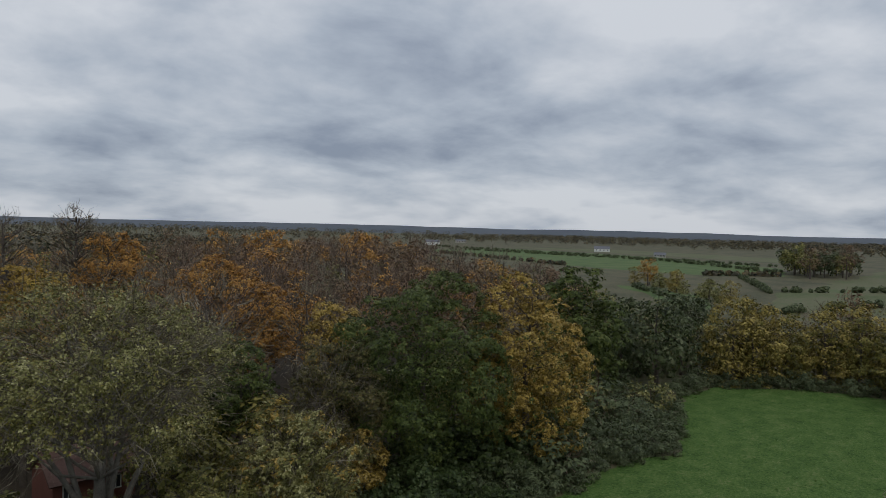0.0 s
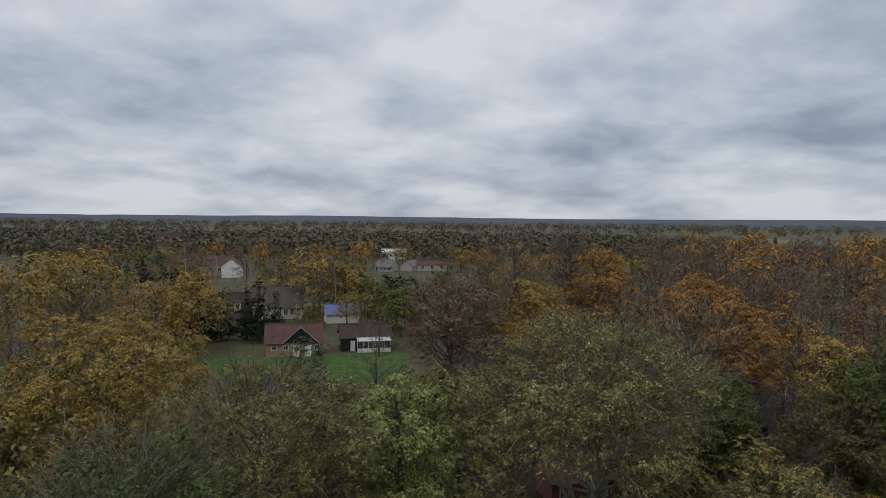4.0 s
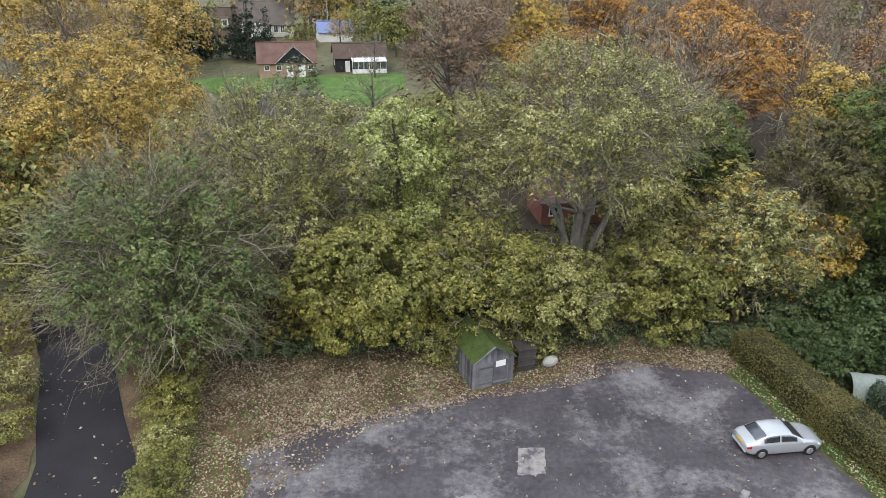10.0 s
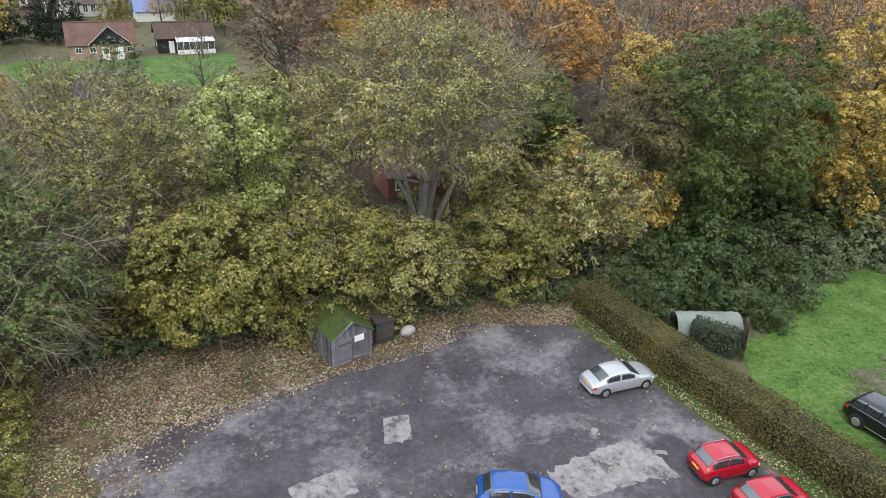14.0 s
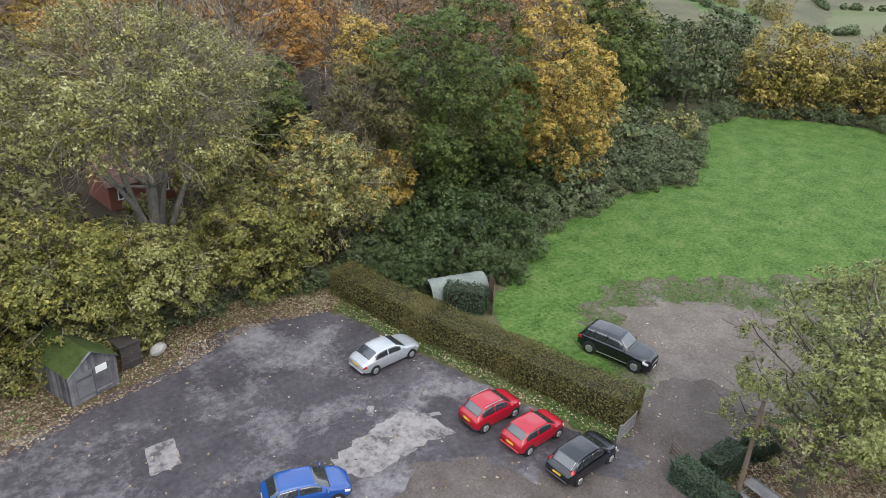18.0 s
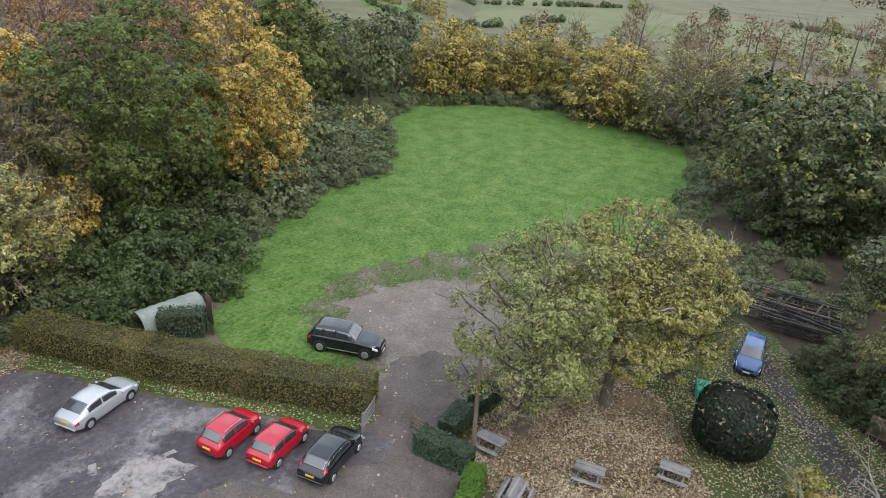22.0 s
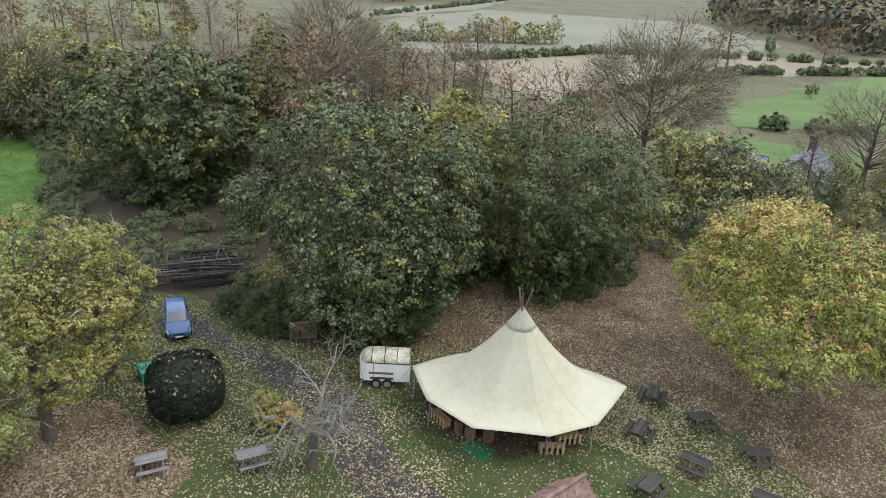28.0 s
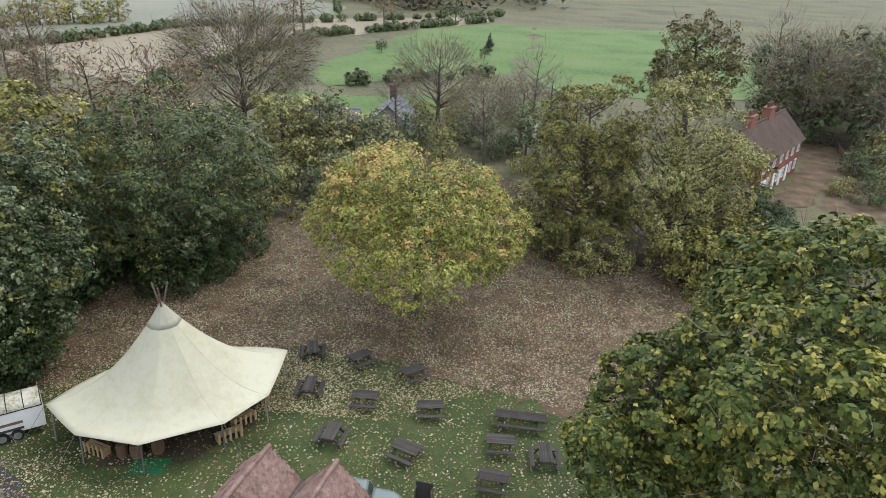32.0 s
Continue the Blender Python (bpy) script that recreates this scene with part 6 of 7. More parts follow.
bar(bm, (1.5, -0.4, 0.45), (2.6, 0, 0.45), 0.04); bar(bm, (1.5, 0.4, 0.45), (2.6, 0, 0.45), 0.04); bar(bm, (2.5, 0, 0.05), (2.5, 0, 0.7), 0.035)
part("drawbar", bm, M_IRON, ht)

# ---------------------------------------------------------------- hedges


def leafy_block(name, pts, w, h, leaf, n, material, core, label, seed):
    """A clipped hedge along a line: a solid heart in a coat of leaves."""
    rng = np.random.default_rng(seed)
    e = thing(name, pose(0, 0, 0), label, "hedge")
    bmh = bmesh.new()
    ps, ns = [], []
    for (x0, y0), (x1, y1) in zip(pts, pts[1:]):
        d = Vector((x1 - x0, y1 - y0, 0)); ln = d.length; d.normalize()
        ang = math.degrees(math.atan2(d.y, d.x))
        bmesh.ops.create_cube(bmh, size=1, matrix=pose((x0 + x1) / 2, (y0 + y1) / 2, h * 0.46, 0, 0, ang) @ Matrix.Diagonal((ln + w * 0.5, w * 0.8, h * 0.92, 1)))
        k = int(n * ln)
        u = rng.uniform(-w * 0.4, ln + w * 0.4, k)
        face = rng.uniform(0, w + 2 * h, k)
        side = np.where(face < h, -1, np.where(face < 2 * h, 1, 0))
        v = np.where(side == 0, rng.uniform(-w / 2, w / 2, k), side * w / 2)
        z = np.where(side == 0, h, rng.uniform(0, h, k))
        v = v * (1 + 0.06 * np.sin(u * 1.7)) + rng.normal(0, 0.06, k)
        z = np.maximum(0.02, z * (1 + 0.035 * np.sin(u * 0.9 + 1)) + rng.normal(0, 0.05, k))
        cap = rng.uniform(0, 1, k) < w * h / (ln * (w + 2 * h)) * 2
        uc = np.where(rng.uniform(0, 1, k) < 0.5, -w * 0.42, ln + w * 0.42)
        u = np.where(cap, uc + rng.normal(0, 0.05, k), u)
        v = np.where(cap, rng.uniform(-w / 2, w / 2, k), v); z = np.where(cap, rng.uniform(0, h, k), z)
        nv = np.stack([np.zeros(k), side * 1.0, np.where(side == 0, 1.0, 0.25)], 1)
        ps.append(np.stack([x0 + d.x * u - d.y * v, y0 + d.y * u + d.x * v, z], 1))
        ns.append(np.stack([-d.y * nv[:, 1], d.x * nv[:, 1], nv[:, 2]], 1))
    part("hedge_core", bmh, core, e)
    child("foliage", leaf_mesh("foliage", np.concatenate(ps), np.concatenate(ns), leaf, rng, material), e)
    return e


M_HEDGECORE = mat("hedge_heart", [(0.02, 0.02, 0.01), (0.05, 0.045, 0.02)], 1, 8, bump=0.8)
leafy_block("hedge", [(22.4, 38.3), (24.2, 31.5), (26.4, 24.5), (28.6, 18.4)], 2.2, 1.95, 0.08, 2000, L_HEDGE, M_HEDGECORE, "clipped brown-green hedge beside the car park", 1)
L_DARKYEW = leafmat("dark_yew_leaves", [(0.006, 0.012, 0.007), (0.016, 0.025, 0.014), (0.03, 0.042, 0.025)])
L_YEW = leafmat("yew_leaves", [(0.0174, 0.0349, 0.0224), (0.0437, 0.0686, 0.04), (0.0749, 0.1061, 0.0624)])
L_BRIGHT = leafmat("bright_box_leaves", [(0.0468, 0.1014, 0.0117), (0.0936, 0.1716, 0.0234)])
leafy_block("hedge", [(27.4, 13.1), (27.4, 10.9)], 1.1, 1.25, 0.09, 2600, L_YEW, M_HEDGECORE, "clipped dark yew hedge by the drive", 2)
leafy_block("hedge", [(29.2, 12.6), (30.8, 12.6)], 1.1, 1.15, 0.09, 2600, L_YEW, M_HEDGECORE, "short dark yew hedge behind the gate", 3)
leafy_block("hedge", [(32.4, 12.2), (33.6, 12.0)], 1.1, 1.1, 0.09, 2200, L_YEW, M_HEDGECORE, "low dark yew block under the trees", 4)
leafy_block("hedge", [(26.8, 9.8), (23.4, 9.1)], 0.95, 0.85, 0.09, 2200, L_BRIGHT, M_HEDGECORE, "bright green clipped box hedge", 5)
leafy_block("hedge", [(27.9, 33.1), (29.0, 31.8)], 1.3, 1.7, 0.11, 1800, L_YEW, M_HEDGECORE, "clipped dark bush beside the sheeted shelter", 6)
leafy_block("hedge", [(-12.0, 14), (-12.6, 20)], 1.6, 1.3, 0.16, 700, L_OLIVE, M_HEDGECORE, "rough green hedge bank along the lane", 7)

# round clipped yew
rng = np.random.default_rng(21)
tp = thing("topiary_bush", pose(37.6, -1.4, 0), "large round clipped dark yew sprinkled with leaves", "bush")
bm = bmesh.new()
bmesh.ops.create_icosphere(bm, subdivisions=3, radius=1, matrix=Matrix())
for v in bm.verts:
    q = [math.copysign(abs(w) ** 0.72, w) for w in v.co]
    v.co = Vector((q[0] * 1.92, q[1] * 1.92, max(0.0, q[2] * 1.6 + 1.78)))
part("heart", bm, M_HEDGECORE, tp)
d = unit(rng.normal(0, 1, (15000, 3)))
p = np.sign(d) * np.abs(d) ** 0.72 * (1.02 + rng.normal(0, 0.02, (15000, 1)))
p = p * (2.1, 2.1, 1.72) + (0, 0, 1.85)
d = d[p[:, 2] > 0]; p = p[p[:, 2] > 0]
child("foliage", leaf_mesh("foliage", p, d, 0.12, rng, L_DARKYEW), tp)
k = p[:, 2] > 2.4
kk = rng.choice(np.nonzero(k)[0], 170)
tagged(child("caught_leaf_cover", leaf_mesh("caught_leaf_cover", p[kk] + d[kk] * 0.05, d[kk] * 3, 0.15, rng, L_FALLEN), tp), "fallen leaves caught on top", kind="stuff")

# ---------------------------------------------------------------- picnic tables


def picnic_table(x, y, turn, wood_, label, length=1.6):
    e = thing("picnic_table", pose(x, y, 0, 0, 0, turn), label, "picnic table", "garden picnic tables")
    for k in range(5):
        part("top_board", boxes((0, -0.3 + 0.15 * k, 0.735, length, 0.138, 0.04), bevel=0.006), wood_, e)
    for s in (-1, 1):
        for k in (0, 1):
            part("seat_board", boxes((0, s * (0.66 + 0.135 * k), 0.43, length, 0.125, 0.04), bevel=0.006), wood_, e)
        for t in (-1, 1):
            bm = bmesh.new()
            plank(bm, (t * length * 0.33, s * 0.22, 0.71), (t * length * 0.33, s * 0.66, 0.0), 0.09, 0.045, (1, 0, 0))
            part("leg", bm, wood_, e)
    for t in (-1, 1):
        part("seat_bearer", boxes((t * length * 0.33 + 0.05, 0, 0.385, 0.045, 1.6, 0.08)), wood_, e)
        part("top_bearer", boxes((t * length * 0.33 + 0.05, 0, 0.68, 0.045, 0.7, 0.07)), wood_, e)
    return e


for x, y, a in [(32.95, 0.8, 92), (31.6, -4.2, 93), (29.6, 10.2, 86), (30.3, 4.75, 96), (26.8, 7.5, 2), (28.2, -0.2, 2), (26.5, 1.1, 0)]:
    picnic_table(x, y, a, M_GREYWOOD, "weathered grey wooden picnic table on the lawn")
for x, y, a in [(29.05, -29.35, -48), (25.85, -30.5, -105), (22.0, -31.2, -112), (26.25, -26.1, -57), (22.75, -27.2, 30), (19.0, -28.75, 34), (22.1, -23.5, -68), (17.9, -24.8, 4), (14.0, -28.4, 30), (11.5, -28.9, -60), (12.9, -25.6, 22)]:
    picnic_table(x, y, a, M_DARKWOOD, "dark stained wooden picnic table on grass")
picnic_table(14.1, -31.0, 25, M_DARKWOOD, "extra long dark wooden picnic table", 3.0)

# ---------------------------------------------------------------- stretched canvas tent
RIM = [(34.6, -14.6, 2.3), (31.4, -14.3, 1.95), (28.1, -15.7, 1.95), (26.0, -19.4, 1.95), (26.0, -22.6, 1.95), (28.2, -26.3, 2.3), (31.4, -25.2, 1.9), (34.4, -22.8, 1.9), (35.6, -18.6, 1.9)]
AP = Vector((30.7, -19.75, 7.7))
tent = thing("canvas_tent", pose(0, 0, 0), "cream canvas tipi tent with wide stretched rim", "tent")


def canvas_rows(profile, scal, seg=8):
    rows = []
    for f in profile:
        row = []
        for i in range(len(RIM)):
            a, b = Vector(RIM[i]), Vector(RIM[(i + 1) % len(RIM)])
            for k in range(seg):
                t = k / seg
                q = a.lerp(b, t)
                bulge = math.sin(math.pi * t)
                q = q + (AP - q) * (-0.012 * bulge * scal)
                q.z = a.z + (b.z - a.z) * t + 0.06 * bulge
                h = 0.14 * (1 - f) + 0.86 * (1 - f) ** 2.15
                row.append(Vector((AP.x + (q.x - AP.x) * f, AP.y + (q.y - AP.y) * f, q.z + (AP.z - q.z) * h - 0.035 * bulge * math.sin(math.pi * f) * scal)))
        rows.append(row)
    return rows


def canvas(name, profile, material, label, off=0.0):
    bm = bmesh.new()
    rows = [[bm.verts.new(v + Vector((0, 0, off))) for v in r] for r in canvas_rows(profile, 1.0)]
    n = len(rows[0])
    for r0, r1 in zip(rows, rows[1:]):
        for i in range(n):
            bm.faces.new((r0[i], r0[(i + 1) % n], r1[(i + 1) % n], r1[i]))
    bmesh.ops.recalc_face_normals(bm, faces=bm.faces[:])
    for f in bm.faces:
        f.smooth = True
    ob = part(name, bm, material, tent, label)
    md = ob.modifiers.new("thickness", "SOLIDIFY")
    md.thickness = 0.012
    return ob


canvas("canvas", [0.02 + 0.98 * i / 16 for i in range(17)], M_CANVAS, "cream canvas with faint green stains")
canvas("cap", [0.0, 0.04, 0.08, 0.11, 0.14], M_CANVASCAP, "grey canvas cap at the peak", 0.035)
for i, (x, y, z) in enumerate(RIM):
    q = Vector((x, y, z)); out_ = Vector((x - AP.x, y - AP.y, 0)).normalized()
    bm = bmesh.new()
    bar(bm, q - out_ * 0.25, Vector((x, y, 0)) - out_ * 0.15, 0.045)
    part("edge_pole", bm, M_GREYWOOD, tent, "wooden edge pole")
    bm = bmesh.new()
    bar(bm, q, Vector((x, y, 0)) + out_ * 1.5, 0.012, sides=5)
    part("guy_rope", bm, M_GREYWOOD, tent, "thin guy rope")
    # seam along the canvas
    rows = canvas_rows([0.14 + 0.86 * k / 10 for k in range(11)], 1.0)
    bm = bmesh.new()
    for k in range(10):
        bar(bm, rows[k][i * 8] + Vector((0, 0, 0.012)), rows[k + 1][i * 8] + Vector((0, 0, 0.0)), 0.008, sides=5)
    part("seam", bm, M_CANVAS, tent, "sewn canvas seam")
for dx_, dy_ in ((0.25, 0.05), (-0.18, 0.16), (-0.05, -0.26)):
    bm = bmesh.new()
    bar(bm, AP + Vector((-dx_ * 8, -dy_ * 8, -7.5)), AP + Vector((dx_ * 1.9, dy_ * 1.9, 1.0)), 0.07, 0.05)
    part("tent_pole", bm, M_FENCE, tent, "crossed wooden main pole")
# what stands under the canvas
for x, y, z0, z1, w in [(29.6, -16.4, 0, 0.9, 0.35), (29.0, -17.3, 0, 0.9, 0.35), (30.3, -16.0, 0, 0.8, 0.3)]:
    e = thing("barrel", pose(x, y, 0), "old wooden barrel under the tent edge", "barrel")
    bm = bmesh.new()
    rs_ = [w * 0.82, w * 0.97, w, w * 0.97, w * 0.82]
    vs = [[bm.verts.new((r * math.cos(a * math.tau / 14), r * math.sin(a * math.tau / 14), z1 * k / 4)) for a in range(14)] for k, r in enumerate(rs_)]
    for k in range(4):
        for i in range(14):
            bm.faces.new((vs[k][i], vs[k][(i + 1) % 14], vs[k + 1][(i + 1) % 14], vs[k + 1][i]))
    bm.faces.new(vs[-1])
    part("cask", bm, M_BARREL, e)
    for zz in (0.2, 0.7):
        bm = bmesh.new()
        bmesh.ops.create_cone(bm, cap_ends=False, segments=14, radius1=w * 0.985, radius2=w * 0.985, depth=0.05, matrix=pose(0, 0, z1 * zz))
        part("hoop", bm, M_IRON, e, "dark iron hoop")
for x, y, a in [(26.9, -20.3, 70), (27.3, -21.7, 80), (31.6, -15.4, 10), (28.2, -23.6, 40)]:
    e = thing("pallet_bench", pose(x, y, 0, 0, 0, a), "bench of pale rough wooden pallets", "bench")
    for k in range(3):
        part("slat", boxes((0, -0.2 + 0.2 * k, 0.46, 1.5, 0.15, 0.03)), M_PALEWOOD, e)
    for k in range(5):
        part("upright", boxes((-0.65 + 0.32 * k, 0.28, 0.36, 0.14, 0.03, 0.7)), M_PALEWOOD, e)
    for s in (-1, 1):
        part("leg", boxes((s * 0.65, 0, 0.22, 0.08, 0.5, 0.44)), M_PALEWOOD, e)
sheet("matting", [(28.9, -15.2), (27.4, -16.2), (28.0, -17.4), (29.6, -16.4)], 0.03, M_GREENMAT, "green rubber matting beside the tent", "matting", 0.5, 0.05, 60)
# trodden earth in the darker floor colour, painting the tent's shade
sheet("trodden_earth", [(34, -15), (30, -15.2), (27, -18), (26.6, -22), (28.8, -25.4), (32, -25.8), (35.2, -22.8), (36, -18)], 0.02, M_SHADEFLOOR, "trodden earth, darkened as the shade under the tent", "ground", 0.6, 0.2, 61)

# ---------------------------------------------------------------- shed
sh = thing("garden_shed", pose(3.45, 35.0, 0, 0, 0, 20.0), "weathered grey board shed with mossy roof", "shed")
SW, SD, SE, SR = 2.75, 3.8, 2.05, 2.95
for k in range(14):
    x0 = 0.1 + k * 0.2
    h = SE + (SR - SE) * (1 - abs(x0 - SW / 2) / (SW / 2)) - 0.03
    bm = boxes((x0, 0, h / 2, 0.192, 0.03, h)); part("board", bm, M_SHEDWOOD, sh)
    bm = boxes((x0, SD, h / 2, 0.192, 0.03, h)); part("board", bm, M_SHEDWOOD, sh)
for k in range(19):
    for xx in (0, SW):
        part("board", boxes((xx, 0.1 + k * 0.2, SE / 2, 0.03, 0.192, SE)), M_SHEDWOOD, sh)
for s in (0, 1):
    bm = bmesh.new()
    ang = math.atan2(SR - SE, SW / 2)
    ln = math.hypot(SR - SE, SW / 2) + 0.12
    cx = SW / 2 + (1 if s else -1) * (ln / 2) * math.cos(ang)
    m = pose(cx, SD / 2, SR + 0.04 - (ln / 2) * math.sin(ang), 0, math.degrees(ang) * (1 if s else -1), 0) @ Matrix.Diagonal((ln, SD + 0.4, 0.06, 1))
    bmesh.ops.create_cube(bm, size=1, matrix=m)
    bmesh.ops.subdivide_edges(bm, edges=bm.edges[:], cuts=5, use_grid_fill=True)
    for v in bm.verts:
        v.co += Vector((0, 0, 0.03 * noise.noise(v.co * 2.0)))
    part("roof", bm, M_MOSS, sh, "mossy green felt roof")
part("bargeboard", plank(bmesh.new(), (SW / 2, -0.2, SR + 0.07), (SW + 0.1, -0.2, SE - 0.04), 0.03, 0.14, (0, 1, 0)), M_SHEDWOOD, sh)
part("bargeboard", plank(bmesh.new(), (SW / 2, -0.2, SR + 0.07), (-0.1, -0.2, SE - 0.04), 0.03, 0.14, (0, 1, 0)), M_SHEDWOOD, sh)
for x0 in (0.88, 1.86):
    dr = part("door", boxes((x0, -0.035, 0.95, 0.96, 0.04, 1.8), bevel=0.006), M_SHEDWOOD, sh, "grey plank door leaf")
    for zz in (0.35, 1.5):
        part("ledge", boxes((x0, -0.066, zz, 0.9, 0.02, 0.12)), M_SHEDWOOD, dr)
part("notice_board", boxes((1.86, -0.075, 1.66, 0.66, 0.03, 0.42), bevel=0.004), M_WHITE, sh, "blank white notice board")
lo = thing("log_store", pose(6.5, 36.9, 0, 0, 0, 14), "dark slatted log store beside the shed", "log store")
for k in range(8):
    part("slat", boxes((0.6, 0, 0.15 + k * 0.2, 1.2, 0.03, 0.17)), M_DARKWOOD, lo)
    part("slat", boxes((1.2, 0.5, 0.15 + k * 0.2, 0.03, 1.0, 0.17)), M_DARKWOOD, lo)
part("roof", boxes((0.6, 0.5, 1.72, 1.35, 1.2, 0.05)), M_DARKWOOD, lo)
bm = bmesh.new()
bmesh.ops.create_icosphere(bm, subdivisions=2, radius=0.5, matrix=pose(8.75, 37.7, 0.34, 0, 0, 20) @ Matrix.Diagonal((1.1, 0.8, 0.75, 1)))
for v in bm.verts:
    v.co += Vector(noise.noise_vector(v.co * 1.7)) * 0.12
tagged(part("boulder", bm, M_STONE), "pale grey boulder on the verge", "boulder")

# gate, pole, boundary bits
gt = thing("field_gate", pose(26.9, 16.85, 0, 0, 0, 12), "open weathered wooden five-bar gate", "gate")
for k in range(5):
    part("bar", boxes((0.85, 0, 0.25 + 0.22 * k, 1.7, 0.03, 0.08)), M_GREYWOOD, gt)
part("post", boxes((-0.1, 0, 0.65, 0.14, 0.14, 1.3), bevel=0.01), M_GREYWOOD, gt)
part("stile", boxes((1.68, 0, 0.68, 0.07, 0.05, 1.1)), M_GREYWOOD, gt)
part("stile", boxes((0.05, 0, 0.68, 0.07, 0.05, 1.1)), M_GREYWOOD, gt)
part("brace", plank(bmesh.new(), (0.08, 0.03, 0.25), (1.62, 0.03, 1.15), 0.02, 0.07, (0, 1, 0)), M_GREYWOOD, gt)
part("brace", plank(bmesh.new(), (0.08, 0.03, 1.15), (1.62, 0.03, 0.25), 0.02, 0.07, (0, 1, 0)), M_GREYWOOD, gt)
gt = thing("field_gate", pose(28.3, 13.6, 0, 0, 0, 75), "small wooden gate folded against the hedge", "gate")
for k in range(4):
    part("bar", boxes((0.6, 0, 0.25 + 0.24 * k, 1.2, 0.03, 0.08)), M_FENCE, gt)
for xx in (0.02, 1.18):
    part("stile", boxes((xx, 0, 0.6, 0.08, 0.05, 1.15)), M_FENCE, gt)
bm = bmesh.new()
bar(bm, (28.5, 10.75, 0), (28.42, 10.95, 6.2), 0.13, 0.09, 10)
po = tagged(part("wooden_pole", bm, M_FENCE), "tall brown wooden pole by the drive", "pole")
bm = bmesh.new()
bar(bm, (28.42, 10.95, 6.2), (28.42, 10.95, 6.28), 0.11, 0.11, 10)
part("cap", bm, M_IRON, po, "metal cap on the pole")

sl = thing("sheeted_shelter", pose(28.4, 34.2, 0, 0, 0, -12), "low curved shelter of grey sheeting", "shelter")
bm = bmesh.new()
rows = [[bm.verts.new((xx, 1.2 * math.cos(a), 0.1 + 1.55 * math.sin(a) + 0.03 * math.sin(xx * 9))) for a in [math.pi * j / 12 for j in range(13)]] for xx in np.linspace(-1.8, 2.7, 24)]
for r0, r1 in zip(rows, rows[1:]):
    for i in range(12):
        bm.faces.new((r0[i], r0[i + 1], r1[i + 1], r1[i]))
for f in bm.faces:
    f.smooth = True
ob = part("sheeting", bm, M_SHEETIRON, sl)
ob.modifiers.new("thickness", "SOLIDIFY").thickness = 0.03
for x, y, a, h in ((29.75, 30.9, 48, 1.9), (30.5, 32.0, 64, 2.1)):
    e = thing("fence_panel", pose(x, y, 0, 0, 6, a), "leaning brown board panel beside the shelter", "fence")
    for k in range(6):
        part("board", boxes((-0.5 + 0.2 * k, 0, h / 2, 0.19, 0.03, h - 0.05 * (k % 2))), M_FENCE, e)
    for zz in (0.4, h - 0.4):
        part("rail", boxes((0, 0.04, zz, 1.2, 0.05, 0.09)), M_FENCE, e)
    part("notice", boxes((0.1, -0.025, h * 0.6, 0.28, 0.01, 0.2)), M_WHITE, e, "small white notice")
fn = thing("rail_fence", pose(0, 0, 0), "broken pale rail fence in the undergrowth", "fence")
for i in range(5):
    f = i / 4
    part("post", boxes((28.5 + 5.5 * f, 38.4 + 0.6 * f, 0.5, 0.1, 0.1, 1.1)), M_FENCE, fn)
for z in (0.5, 0.9):
    part("rail", plank(bmesh.new(), (28.4, 38.4, z), (34.1, 39.0, z), 0.03, 0.09, (0, 1, 0)), M_FENCE, fn)

# ruined black shed beyond the blue car
rn = thing("ruined_shed", pose(56.6, -3.6, 0, 0, 0, 84), "collapsed heap of dark shed timber and brush", "shed")
for k in range(34):
    row = k % 4
    x0, yy = rs.uniform(-3.9, -1.2), 1.9 - 1.25 * row + rs.uniform(-0.3, 0.3)
    zz = 0.1 + 0.19 * (k // 4) + 0.16 * row + rs.uniform(-0.05, 0.1)
    ln = rs.uniform(2.6, 6.4)
    part("beam", plank(bmesh.new(), (x0, yy, zz), (min(x0 + ln, 3.9), yy + rs.uniform(-0.7, 0.7), zz + rs.uniform(-0.2, 0.3)), rs.uniform(0.08, 0.2), rs.uniform(0.05, 0.11)), rs.choice([M_DARKWOOD, M_WEATHERBOARD, M_DARKWOOD, M_WEATHERBOARD, M_FENCE]), rn)
for k in range(16):
    x0 = -3.7 + 0.48 * k
    part("rafter", plank(bmesh.new(), (x0, 1.7 + rs.uniform(-0.4, 0.4), rs.uniform(0.3, 1.2)), (x0 + rs.uniform(-1.2, 1.2), rs.uniform(-2.6, 0.4), rs.uniform(1.4, 2.5)), 0.08, 0.1), rs.choice([M_DARKWOOD, M_WEATHERBOARD, M_FENCE]), rn)
for xx in (-3.7, -1.3, 1.2, 3.7):
    part("post", boxes((xx, 1.2, 1.0, 0.14, 0.14, 2.0), bevel=0.01), M_DARKWOOD, rn)
for zz, yy in ((2.0, 1.2), (1.6, 1.5), (2.3, -0.8), (1.15, 1.7)):
    part("long_rail", plank(bmesh.new(), (-3.9, yy, zz), (3.9, yy + rs.uniform(-0.3, 0.3), zz + rs.uniform(-0.25, 0.15)), 0.1, 0.09), M_SHEDWOOD if yy > 1.3 else M_DARKWOOD, rn, "grey weathered rail")
rng = np.random.default_rng(61)
q = np.stack([rng.uniform(-3.9, 3.9, 420), rng.uniform(-2.4, 2.4, 420), rng.uniform(0.1, 1.5, 420)], 1)
br = twig_mesh("brushwood", q, unit(rng.normal(0, 1, (420, 3)) * (1, 1, 0.45)), rng.uniform(0.8, 1.8, 420), 0.025, rng, M_BARK, 0.05, 3)
tagged(child("brushwood", br, rn), kind="stuff")
pn = thing("fence_panel", pose(43.8, -9.8, 0, 0, 0, 80), "weathered board fence panel under the evergreen", "fence")
